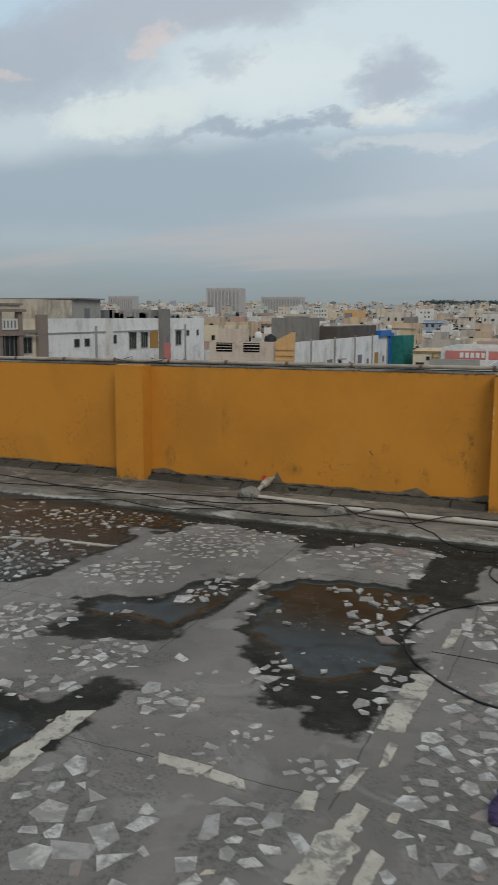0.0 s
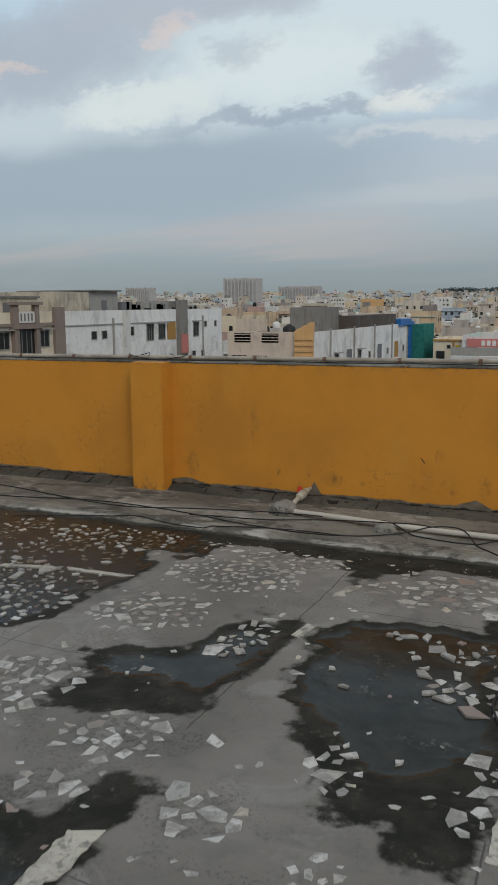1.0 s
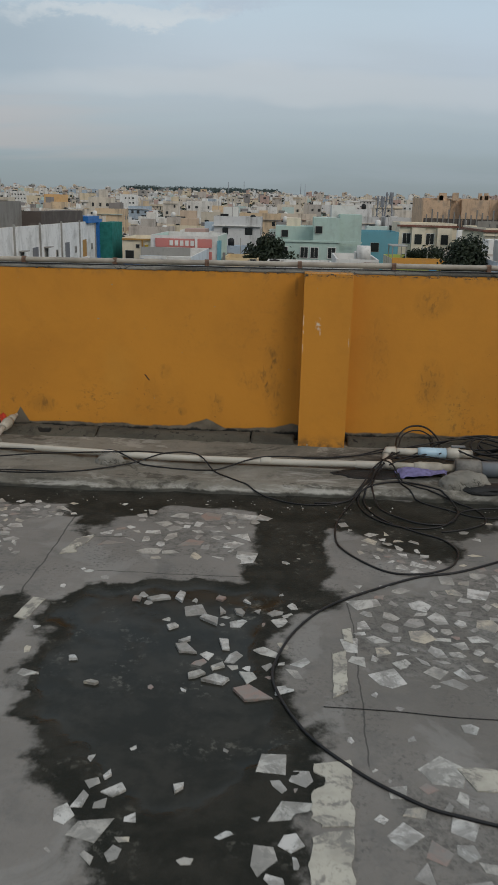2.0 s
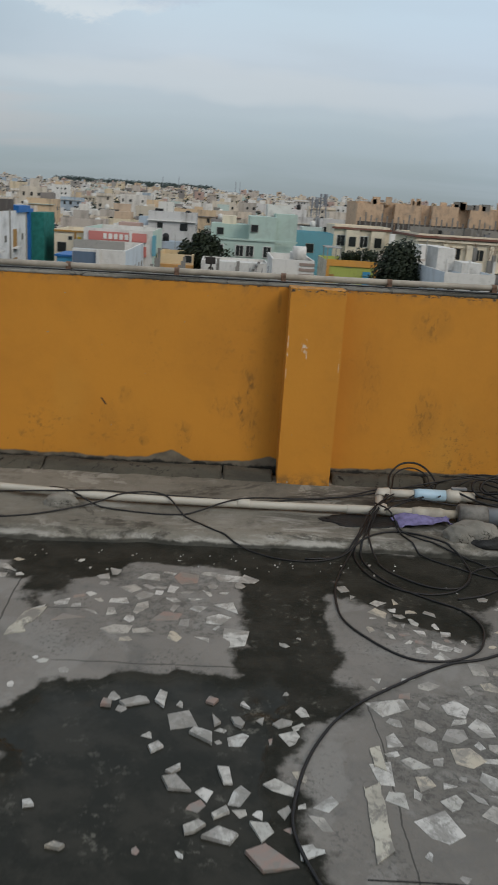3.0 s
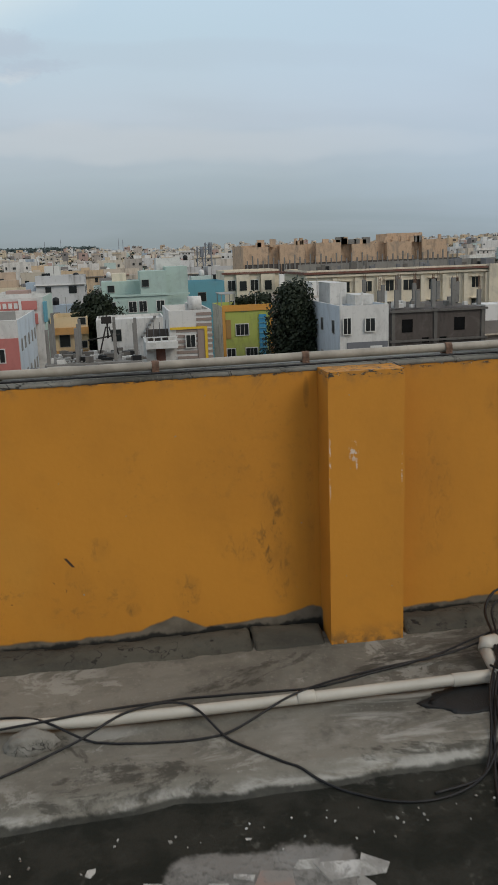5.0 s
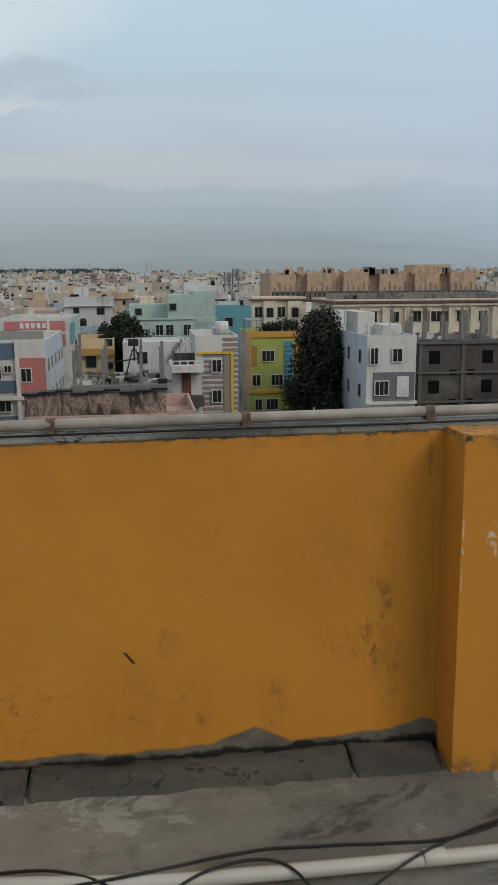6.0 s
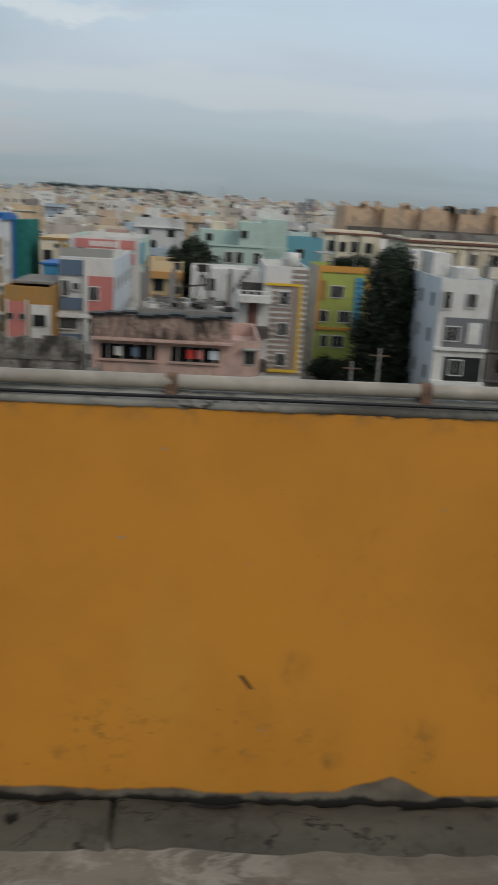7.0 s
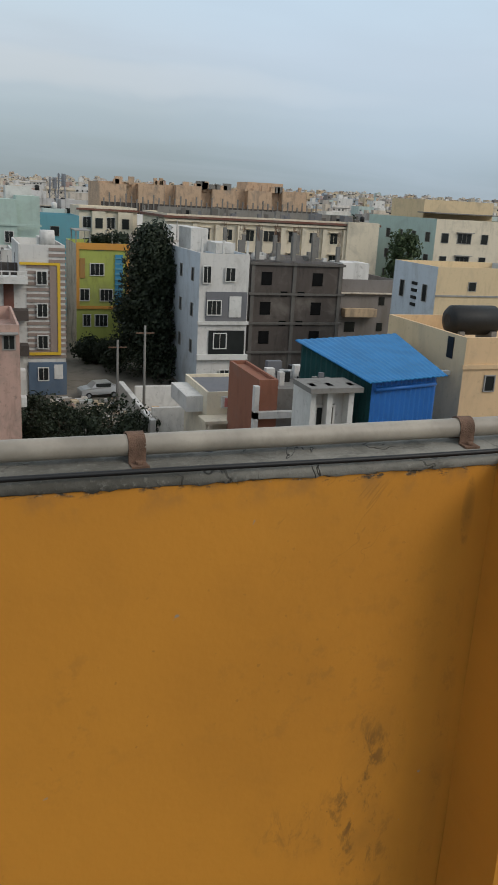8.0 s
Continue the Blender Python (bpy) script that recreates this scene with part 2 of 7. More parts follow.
def yellow_paint():
    m = Nodes("ochre_wall_paint", .72, 0, .3)
    x, y, z = m.xyz()
    n1 = m.noise(1.1, 6, .62, .3)
    n2 = m.noise(9, 5, .6)
    n3 = m.noise(55, 3, .6)
    k = m.mix(m.ramp(n1, .38, .68), (.545, .228, .026), (.455, .188, .022))
    k = m.mix(m.ramp(n2, .5, .8, 0, .25), k, (.36, .155, .022))
    # rubbed lighter patches
    k = m.mix(m.ramp(m.noise(2.3, 3, .5, .2, stretch=(1, 1, .6)), .56, .8, 0, .35), k, (.58, .29, .05))
    # damp mildew, in groups low on the wall
    mild = m.math("MULTIPLY", m.ramp(m.noise(2.1, 4, .6, .5), .52, .70), m.ramp(m.noise(26, 5, .7), .50, .66))
    mild = m.math("MULTIPLY", mild, m.ramp(z, .95, .25, .25, 1.0))
    k = m.mix(m.math("MULTIPLY", mild, .6), k, (.10, .065, .025))
    # separate old stains and scuffs, and thin upright dark streaks close beside the pilaster
    for sx, sz, rx, rz, force in ((-.31, .44, .05, .19, .6), (-.38, .40, .13, .07, .35), (-.90, .43, .05, .05, .3), (-.61, .25, .06, .07, .5), (.58, .86, .12, .10, .45), (.60, .40, .09, .16, .45),
                                  (-2.02, .25, .03, .05, .5), (-2.70, .25, .06, .10, .7), (-2.2, .55, .04, .22, .4), (-.17, .93, .012, .06, .8), (-.27, .30, .06, .14, .4), (-1.62, .22, .10, .06, .5), (-.98, .33, .05, .07, .3), (-.80, .20, .03, .03, .5), (.30, .55, .08, .30, .22), (-.165, .5, .02, .4, .2), (-.27, .52, .045, .10, .4)):
        q = m.math("ADD", m.math("POWER", m.math("DIVIDE", m.math("SUBTRACT", x, sx), rx), 2.0), m.math("POWER", m.math("DIVIDE", m.math("SUBTRACT", z, sz), rz), 2.0))
        near = m.math("SUBTRACT", 1.0, q, True)
        k = m.mix(m.math("MULTIPLY", m.math("MULTIPLY", near, m.ramp(m.noise(30, 5, .75, .4, stretch=(1, 1, .55)), .50, .64)), force * 1.1), k, (.075, .047, .020))
        soft = m.math("MULTIPLY", near, m.ramp(m.noise(7, 5, .65, .5, stretch=(1, 1, .5)), .34, .60))
        k = m.mix(m.math("MULTIPLY", soft, force * .75), k, (.22, .105, .020))
    # a short dark gouge, and white scrapes on the pilaster
    g = m.math("ADD", x, m.math("MULTIPLY", z, .75))
    gouge = m.math("MULTIPLY", m.ramp(m.math("ABSOLUTE", m.math("SUBTRACT", g, -1.005 + .393 * .75)), .007, .003), m.ramp(m.math("ABSOLUTE", m.math("SUBTRACT", z, .393)), .020, .014))
    k = m.mix(gouge, k, (.05, .03, .018))
    onp = m.ramp(y, -.12, -.14)
    for sx, sz, rx, rz in ((-.045, .745, .020, .042), (-.126, .70, .004, .14), (-.035, .70, .004, .02), (.122, .66, .003, .08)):
        q = m.math("ADD", m.math("POWER", m.math("DIVIDE", m.math("SUBTRACT", x, sx), rx), 2.0), m.math("POWER", m.math("DIVIDE", m.math("SUBTRACT", z, sz), rz), 2.0))
        f = m.math("MULTIPLY", m.math("SUBTRACT", 1.0, q, True), m.ramp(m.noise(60, 3, .6), .45, .55))
        k = m.mix(m.math("MULTIPLY", f, onp), k, (.62, .50, .40))
    k = m.mix(m.math("MULTIPLY", m.math("MULTIPLY", onp, m.ramp(z, .14, .05)), m.ramp(m.noise(15, 5, .7), .40, .62, 0, .8)), k, (.09, .06, .03))
    # sparse dark specks of mould and grit
    speck = m.math("MULTIPLY", m.ramp(m.noise(60, 2, .5), .70, .72), m.ramp(m.noise(1.7, 3, .6, .4), .46, .60))
    k = m.mix(m.math("MULTIPLY", speck, m.ramp(z, .95, .30, .15, .7)), k, (.12, .065, .020))
    # small chips down to plaster
    k = m.mix(m.ramp(m.noise(38, 2, .4), .76, .79), k, (.30, .24, .18))
    # paint ends raggedly above the skirting
    nx = m.noise(3.2, 4, .6, .3, stretch=(1, 0, 0))
    edge = m.math("ADD", .082, m.math("MULTIPLY", nx, .066))
    for at, up, sharp in ((-1.752, .085, 20.0), (-.665, .045, 9.0), (-.16, .035, 7.0), (-2.75, .03, 6.0)):
        ramped = m.math("SUBTRACT", 1.0, m.math("MULTIPLY", m.math("ABSOLUTE", m.math("SUBTRACT", x, at)), sharp), True)
        edge = m.math("ADD", edge, m.math("MULTIPLY", ramped, up))
    bare = m.ramp(m.math("SUBTRACT", edge, z), -.004, .006)
    # pilasters keep their paint down to the foot
    keep = m.ramp(y, -.035, -.015)
    bare = m.math("MULTIPLY", bare, keep)
    grey = m.mix(m.ramp(m.noise(12, 4), .35, .7), (.165, .138, .104), (.095, .079, .058))
    k = m.mix(bare, k, grey)
    # crevice shade over the skirting, painted near black along with damp dirt
    crevice_shade = m.math("MULTIPLY", m.ramp(m.math("ADD", z, m.math("MULTIPLY", m.noise(9, 5, .65), .075)), .144, .130), keep)
    k = m.mix(crevice_shade, k, (.018, .017, .014))
    # patchy darker band right under the coping
    rim = m.math("MULTIPLY", m.ramp(z, .945, 1.0), m.ramp(m.noise(17, 4, .6), .42, .66))
    k = m.mix(m.math("MULTIPLY", rim, .35), k, (.10, .08, .055))
    flake = m.math("MULTIPLY", m.ramp(m.math("ADD", z, m.math("MULTIPLY", m.noise(11, 5, .7), .05)), 1.016, 1.024), m.ramp(m.noise(70, 4, .7, stretch=(.4, 1, 1)), .50, .60))
    k = m.mix(flake, k, m.mix(m.ramp(m.noise(120, 2, .5), .56, .68), (.06, .048, .034), (.36, .31, .23)))
    # hair cracks near the top
    hair = m.ramp(m.math("ABSOLUTE", m.math("SUBTRACT", m.noise(2.6, 5, .62, 1.2), .5)), .0030, .0008)
    hair = m.math("MULTIPLY", m.math("MULTIPLY", hair, m.ramp(z, .80, .90)), m.ramp(m.noise(1.9, 3, .5), .52, .58))
    k = m.mix(m.math("MULTIPLY", hair, .22), k, (.14, .07, .018))
    m.colour(k)
    h = m.math("ADD", m.math("MULTIPLY", n2, .6), m.math("MULTIPLY", n3, .25))
    h = m.math("SUBTRACT", h, m.math("MULTIPLY", bare, .5))
    m.bump(h, .2, .010)
    return m.mat


def wet_concrete():
    m = Nodes("terrace_screed", .7, 0, .4)
    x, y, z = m.xyz()
    n1, n2, n3 = m.noise(.9, 6, .6, .4), m.noise(7, 6, .65, .2), m.noise(70, 4, .65)
    n4 = m.noise(180, 3, .7)
    k = m.mix(m.ramp(n1, .36, .66), (.190, .175, .158), (.130, .120, .107))
    k = m.mix(m.ramp(n2, .46, .70, 0, .5), k, (.105, .103, .097))
    # trowelled paler cement, in patches with clear rims
    k = m.mix(m.ramp(m.noise(2.6, 6, .62, .8), .53, .60, 0, .55), k, (.225, .215, .199))
    k = m.mix(m.ramp(m.noise(1.5, 6, .66, 1.2), .58, .66, 0, .45), k, (.10, .098, .092))
    # coarse sandy grain where the screed has worn
    worn = m.ramp(m.noise(3.7, 5, .6, .5), .46, .60)
    k = m.mix(m.math("MULTIPLY", m.ramp(n3, .50, .64), m.math("MULTIPLY", worn, .65)), k, (.065, .063, .058))
    k = m.mix(m.math("MULTIPLY", m.ramp(n4, .60, .72), m.math("MULTIPLY", worn, .6)), k, (.32, .31, .30))
    # rough dark mortar between the broken tiles
    at = m.t.nodes.new("ShaderNodeAttribute")
    at.attribute_name = "paved"
    rough = m.math("MULTIPLY", m.ramp(m.math("ADD", at.outputs["Fac"], m.math("MULTIPLY", m.math("SUBTRACT", n2, .5), .9)), .35, .75), m.ramp(m.noise(26, 6, .75, .3), .42, .58))
    k = m.mix(m.math("MULTIPLY", rough, .60), k, m.mix(m.ramp(n3, .45, .62), (.042, .041, .036), (.15, .143, .128)))
    # fine cracks and joints between the bays
    wav = m.math("MULTIPLY", m.math("SUBTRACT", m.noise(3.5, 4, .6), .5), .045)
    for along, pos, lo, hi, wide in (("y", -1.125, -3.0, -1.15, .0045), ("x", -3.75, -1.05, -.15, .0035), ("x", -1.735, -.9, -.25, .004), ("y", -.115, -3.8, -3.2, .004), ("x", -2.64, -2.3, -1.3, .003), ("y", .05, -2.8, -1.9, .003),
                                     ("y", -2.17, -3.4, -1.6, .003), ("x", -1.40, -1.0, -.86, .004), ("x", -2.92, -1.9, -1.15, .003)):
        q, r = (x, y) if along == "y" else (y, x)
        line = m.ramp(m.math("ABSOLUTE", m.math("SUBTRACT", m.math("ADD", q, wav), pos)), wide, wide * .45)
        inside = m.math("MULTIPLY", m.ramp(r, lo - .02, lo + .02), m.ramp(r, hi + .02, hi - .02))
        k = m.mix(m.math("MULTIPLY", m.math("MULTIPLY", line, inside), .75), k, (.035, .034, .030))
    # wet where the floor lies low
    zz = m.math("ADD", z, m.math("MULTIPLY", m.math("SUBTRACT", m.noise(16, 6, .72), .5), .0040))
    wet = m.ramp(zz, -.0007, -.0024)
    k = m.mix(m.math("MULTIPLY", wet, .97), k, m.mix(m.ramp(n2, .40, .62), (.011, .012, .009), (.025, .024, .019)))
    sandy = m.math("MULTIPLY", m.ramp(m.noise(34, 5, .7), .54, .66), m.ramp(m.noise(4.3, 4, .6), .48, .66))
    k = m.mix(m.math("MULTIPLY", m.math("MULTIPLY", wet, sandy), .75), k, (.12, .115, .096))
    m.colour(k)
    film = m.ramp(m.math("ADD", z, m.math("MULTIPLY", m.math("SUBTRACT", m.noise(9, 6, .72, .6), .5), .006)), -.0020, -.0090)
    dull = m.ramp(m.noise(9, 5, .7), .50, .66, 0, .16)
    m.rough(m.math("ADD", m.math("SUBTRACT", .78, m.math("ADD", m.math("MULTIPLY", wet, .12), m.math("MULTIPLY", film, .55))), m.math("MULTIPLY", film, dull)))
    m.put(m.b.inputs["Specular IOR Level"], m.math("ADD", m.ramp(wet, 0, 1, .35, .09), m.math("MULTIPLY", film, .02)))
    m.bump(m.math("MULTIPLY", m.math("ADD", n3, m.math("MULTIPLY", n2, .8)), m.math("SUBTRACT", 1.0, m.math("MULTIPLY", film, .94))), .55, .008)
    return m.mat


def cement(name, light=(.30, .29, .27), dark=(.15, .145, .135), scale=2.2, rough=.82):
    m = Nodes(name, rough, 0, .3)
    n1, n2, n3 = m.noise(scale, 6, .62, .5), m.noise(scale * 6, 5, .65), m.noise(scale * 34, 4, .65)
    k = m.mix(m.ramp(n1, .36, .64), light, dark)
    k = m.mix(m.ramp(n2, .5, .75, 0, .6), k, tuple(v * .5 for v in dark))
    k = m.mix(m.ramp(n3, .55, .75, 0, .35), k, tuple(v * 1.25 for v in light))
    m.colour(k)
    m.bump(m.math("ADD", m.math("MULTIPLY", n2, .8), m.math("MULTIPLY", n3, .35)), .5, .012)
    return m.mat


def pitted_cement(name, light, dark, pits=()):
    """Old trowelled cement with hair cracks; holes and pits have shade painted in."""
    m = Nodes(name, .85, 0, .3)
    n1, n2, n3 = m.noise(2.4, 6, .62, .5, stretch=(.4, 1, 1)), m.noise(16, 5, .65), m.noise(95, 4, .65)
    k = m.mix(m.ramp(n1, .36, .64), light, dark)
    k = m.mix(m.ramp(n2, .50, .72, 0, .55), k, tuple(v * .55 for v in dark))
    k = m.mix(m.ramp(n3, .55, .75, 0, .35), k, tuple(v * 1.3 for v in light))
    holes = m.math("MULTIPLY", m.ramp(m.noise(30, 2, .5, 0, stretch=(.6, 1, 1)), .68, .74), m.ramp(m.noise(5, 3, .6), .48, .60))
    vein = m.ramp(m.math("ABSOLUTE", m.math("SUBTRACT", m.noise(5.5, 4, .6, .4), .5)), .010, .003)
    holes = m.math("MAXIMUM", holes, m.math("MULTIPLY", vein, m.ramp(m.noise(3.1, 3, .6), .47, .56, 0, .8)))
    x, y, z = m.xyz()
    for px, py, rx, ry, deep in pits:
        q = m.math("ADD", m.math("POWER", m.math("DIVIDE", m.math("SUBTRACT", x, px), rx), 2.0), m.math("POWER", m.math("DIVIDE", m.math("SUBTRACT", y, py), ry), 2.0))
        holes = m.math("MAXIMUM", holes, m.ramp(m.math("ADD", q, m.math("MULTIPLY", n2, .8)), 1.5, 1.1))
    # wet dirt and painted-in shade make the hollows near black
    k = m.mix(holes, k, (.014, .012, .010))
    crack = m.ramp(m.math("ABSOLUTE", m.math("SUBTRACT", m.noise(4.2, 5, .6, .9), .5)), .006, .002)
    crack = m.math("MULTIPLY", crack, m.ramp(m.noise(1.7, 3, .5), .47, .56))
    k = m.mix(m.math("MULTIPLY", crack, .85), k, (.016, .014, .012))
    m.colour(k)
    h = m.math("ADD", m.math("MULTIPLY", n2, .8), m.math("MULTIPLY", n3, .35))
    m.bump(m.math("SUBTRACT", h, m.math("ADD", holes, crack)), .5, .012)
    return m.mat


def cream_tile():
    """Cream tile, half buried under smeared mortar."""
    m = Nodes("cream_tile", .6, 0, .4)
    n1, n2 = m.noise(6, 5, .6, .4), m.noise(60, 4, .65)
    k = m.mix(m.ramp(n1, .36, .66), (.43, .405, .34), (.30, .28, .235))
    k = m.mix(m.ramp(m.noise(13, 6, .7, .5), .50, .60, 0, .9), k, (.165, .155, .138))
    k = m.mix(m.ramp(n2, .56, .72, 0, .5), k, (.11, .10, .088))
    m.colour(k)
    m.bump(m.math("ADD", n1, n2), .25, .006)
    return m.mat


def ledge_cement():
    """Worn cement with whitish lime runs along its length and brown dirt."""
    m = Nodes("ledge_cement", .84, 0, .3)
    x, y, z = m.xyz()
    n1, n2, n3 = m.noise(2.0, 6, .62, .5, stretch=(.5, 1, 1)), m.noise(13, 5, .65), m.noise(75, 4, .65)
    k = m.mix(m.ramp(n1, .36, .64), (.190, .174, .144), (.088, .080, .065))
    k = m.mix(m.ramp(n2, .48, .74, 0, .6), k, (.060, .054, .044))
    k = m.mix(m.ramp(n3, .55, .75, 0, .35), k, (.29, .27, .23))
    runs = m.math("MULTIPLY", m.ramp(m.noise(5.5, 6, .7, .9, stretch=(.22, 1, 1)), .50, .62), m.ramp(m.noise(1.3, 4, .6, stretch=(1, .3, 1)), .42, .58))
    runs = m.math("MULTIPLY", runs, m.ramp(y, -.36, -.46))
    k = m.mix(m.math("MULTIPLY", runs, .60), k, (.40, .385, .35))
    crust = m.math("MULTIPLY", m.ramp(m.noise(9, 8, .76, .7, stretch=(.5, 1, 1)), .52, .57), m.ramp(m.noise(2.2, 4, .6), .46, .56))
    k = m.mix(m.math("MULTIPLY", crust, .45), k, (.36, .345, .305))
    wetp = m.math("MULTIPLY", m.ramp(m.noise(3.4, 7, .72, .8, stretch=(.4, 1, 1)), .55, .60), m.ramp(n2, .30, .50))
    k = m.mix(m.math("MULTIPLY", wetp, .75), k, (.040, .036, .028))
    soak = m.math("MULTIPLY", m.ramp(x, .0, .5), m.ramp(m.noise(3.0, 6, .68, .5), .40, .52))
    k = m.mix(m.math("MULTIPLY", soak, .72), k, (.045, .041, .033))
    damp = m.math("ADD", z, m.math("MULTIPLY", m.math("SUBTRACT", m.noise(6, 6, .7, .4), .5), .035))
    # lime left behind along the line that the water reaches
    tide = m.math("MULTIPLY", m.ramp(damp, .031, .018), m.ramp(m.noise(4.6, 6, .7, .6, stretch=(.5, 1, 1)), .44, .55))
    k = m.mix(m.math("MULTIPLY", tide, .62), k, (.40, .385, .35))
    damp = m.ramp(damp, .014, .004)
    k = m.mix(m.math("MULTIPLY", damp, .92), k, m.mix(m.ramp(n2, .42, .62), (.016, .016, .012), (.036, .034, .026)))
    m.colour(k)
    m.bump(m.math("ADD", m.math("MULTIPLY", n2, .8), m.math("MULTIPLY", n3, .35)), .5, .012)
    return m.mat


def island_random(m):
    return m.t.nodes.new("ShaderNodeNewGeometry").outputs["Random Per Island"]


def object_random(m):
    return m.t.nodes.new("ShaderNodeObjectInfo").outputs["Random"]


def tile_chip(name, source):
    m = Nodes(name, .45, 0, .5)
    r = source(m)
    c = m.palette(r, ((.45, .435, .405), (.39, .38, .35), (.49, .475, .445), (.35, .33, .295), (.43, .415, .38), (.30, .29, .27),
                      (.50, .485, .46), (.44, .435, .415), (.43, .38, .30), (.29, .275, .255), (.47, .455, .43), (.23, .165, .14)))
    # mortar smeared over the tiles
    c = m.mix(m.ramp(m.noise(11, 6, .68, .5, at=m.t.nodes.new("ShaderNodeNewGeometry").outputs["Position"]), .42, .58, 0, .85), c, (.19, .182, .165))
    c = m.mix(m.ramp(m.noise(80, 3, .6, at=m.t.nodes.new("ShaderNodeNewGeometry").outputs["Position"]), .58, .72, 0, .55), c, (.12, .117, .11))
    worn = m.noise(26, 5, .7, .6, at=m.t.nodes.new("ShaderNodeNewGeometry").outputs["Position"])
    c = m.mix(m.ramp(worn, .54, .62, 0, .75), c, (.165, .158, .142))
    m.colour(c)
    m.bump(m.noise(40, 3), .15, .004)
    return m.mat


def water():
    m = Nodes("rain_water")
    t = m.t
    fres = t.nodes.new("ShaderNodeFresnel")
    fres.inputs[0].default_value = 1.33
    clear, gloss, mx = t.nodes.new("ShaderNodeBsdfTransparent"), t.nodes.new("ShaderNodeBsdfGlossy"), t.nodes.new("ShaderNodeMixShader")
    clear.inputs[0].default_value = (.80, .77, .68, 1)
    gloss.inputs["Roughness"].default_value = .30
    gloss.inputs["Color"].default_value = (.72, .76, .80, 1)
    m.put(mx.inputs[0], fres.outputs[0])
    m.put(mx.inputs[1], clear.outputs[0])
    m.put(mx.inputs[2], gloss.outputs[0])
    m.put(t.nodes["Material Output"].inputs[0], mx.outputs[0])
    return m.mat


def foliage(name, a=(.014, .023, .010), b=(.030, .044, .018)):
    m = Nodes(name, .6, 0, .3)
    r = island_random(m)
    m.colour(m.mix(r, a, b))
    return m.mat


def city_plaster(name, source, dirt=.8):
    """Painted plaster in the town's mixed colours, one for each house."""
    m = Nodes(name, .85, 0, .2)
    r = source(m)
    c = m.palette(r, ((.62, .60, .56), (.48, .42, .34), (.66, .64, .61), (.55, .41, .27), (.58, .51, .42), (.30, .28, .26), (.64, .60, .55),
                      (.46, .35, .26), (.56, .54, .52), (.58, .48, .34), (.34, .40, .46), (.60, .58, .55), (.40, .36, .32), (.42, .50, .47),
                      (.56, .48, .39), (.66, .64, .61), (.42, .29, .25), (.22, .20, .19), (.54, .48, .41), (.46, .40, .35), (.62, .53, .39), (.52, .51, .50)))
    st = m.noise(.5, 5, .62, stretch=(1, 1, .2))
    c = m.mix(m.ramp(st, .44, .72, 0, dirt), c, (.15, .132, .112))
    c = m.mix(m.ramp(m.noise(2.2, 4, .6), .55, .75, 0, .4), c, (.12, .11, .10))
    m.colour(c)
    return m.mat


# hollows in the skirting: place, half sizes, depth
PITS = ((-1.590, -.080, .040, .024, .030), (-1.500, -.062, .014, .014, .025), (-2.05, -.03, .05, .02, .03), (-2.30, -.05, .045, .02, .03), (-2.62, -.05, .05, .022, .03),
        (-2.16, -.07, .02, .01, .03), (-1.06, -.024, .06, .014, .03), (-.60, -.02, .04, .012, .03), (-1.13, -.125, .03, .008, .02), (-1.9, -.06, .03, .014, .03))
YELLOW = yellow_paint()
SCREED = wet_concrete()
CEMENT = ledge_cement()
COPING = pitted_cement("coping_cement", (.29, .275, .24), (.075, .070, .058))
SKIRT = pitted_cement("skirting_cement", (.080, .073, .056), (.036, .033, .026), PITS)
CHIP = tile_chip("white_tile_chip", object_random)
CHIPS = tile_chip("white_tile_chips", island_random)
WATER = water()
STRIP = cream_tile()
MORTAR = pitted_cement("crumbling_mortar", (.24, .225, .195), (.10, .093, .078))
PVC = plain("white_pvc", (.45, .415, .355), .42, 0, .16, 5, .03, .5)
PVC_OLD = plain("weathered_pvc", (.37, .325, .265), .5, 0, .40, 7, .05, .4)
PVC_GREY = plain("grey_pvc", (.185, .195, .205), .45, 0, .2, 6, .05, .5)
PVC_DIRTY = plain("dirty_grey_plastic", (.19, .178, .16), .6, 0, .6, 16, .2, .3)
PVC_BLUE = plain("pale_blue_pvc", (.36, .50, .60), .4, 0, .2, 6, .05, .5)
PVC_CREAM = plain("cream_cpvc", (.40, .36, .29), .55, 0, .45, 8, .05, .5)
RED = plain("red_plastic", (.50, .035, .025), .45, 0, .2, 12, .05, .5)
RUBBER = plain("black_cable_sheath", (.007, .007, .008), .5, 0, .3, 9, .05, .4)
RUST = plain("rusty_clamp", (.21, .125, .085), .8, .3, .5, 30, .4)
CLOTH = plain("purple_rag", (.21, .19, .36), .95, 0, .45, 25, .4, .1)
TAR = plain("black_bitumen", (.012, .012, .012), .55, 0, .4, 12, .4)
GLASS = plain("dark_window_glass", (.020, .023, .022), .3, 0, .4, .6, 0, .3)
WHITE_TRIM = facade("white_trim", (.60, .585, .555), .3)
GREY_TRIM = facade("grey_cement_trim", (.30, .29, .27), .45)
LEAF = foliage("dark_leaves", (.010, .017, .008), (.022, .031, .014))
# distance haze is mixed into this leaf colour, paler and bluer
HAZY_RIDGE_LEAF = foliage("hazed_ridge_leaves", (.060, .085, .085), (.085, .11, .10))
LEAF_LIGHT = foliage("leaves", (.03, .05, .02), (.06, .085, .035))
BARK = plain("bark", (.10, .075, .05), .9, 0, .4, 4, .4)
TOWN = city_plaster("town_plaster", object_random)
TOWN_FAR = city_plaster("far_town_plaster", island_random, .45)
EARTH = cement("dusty_earth", (.20, .175, .145), (.10, .095, .08), .09, .95)


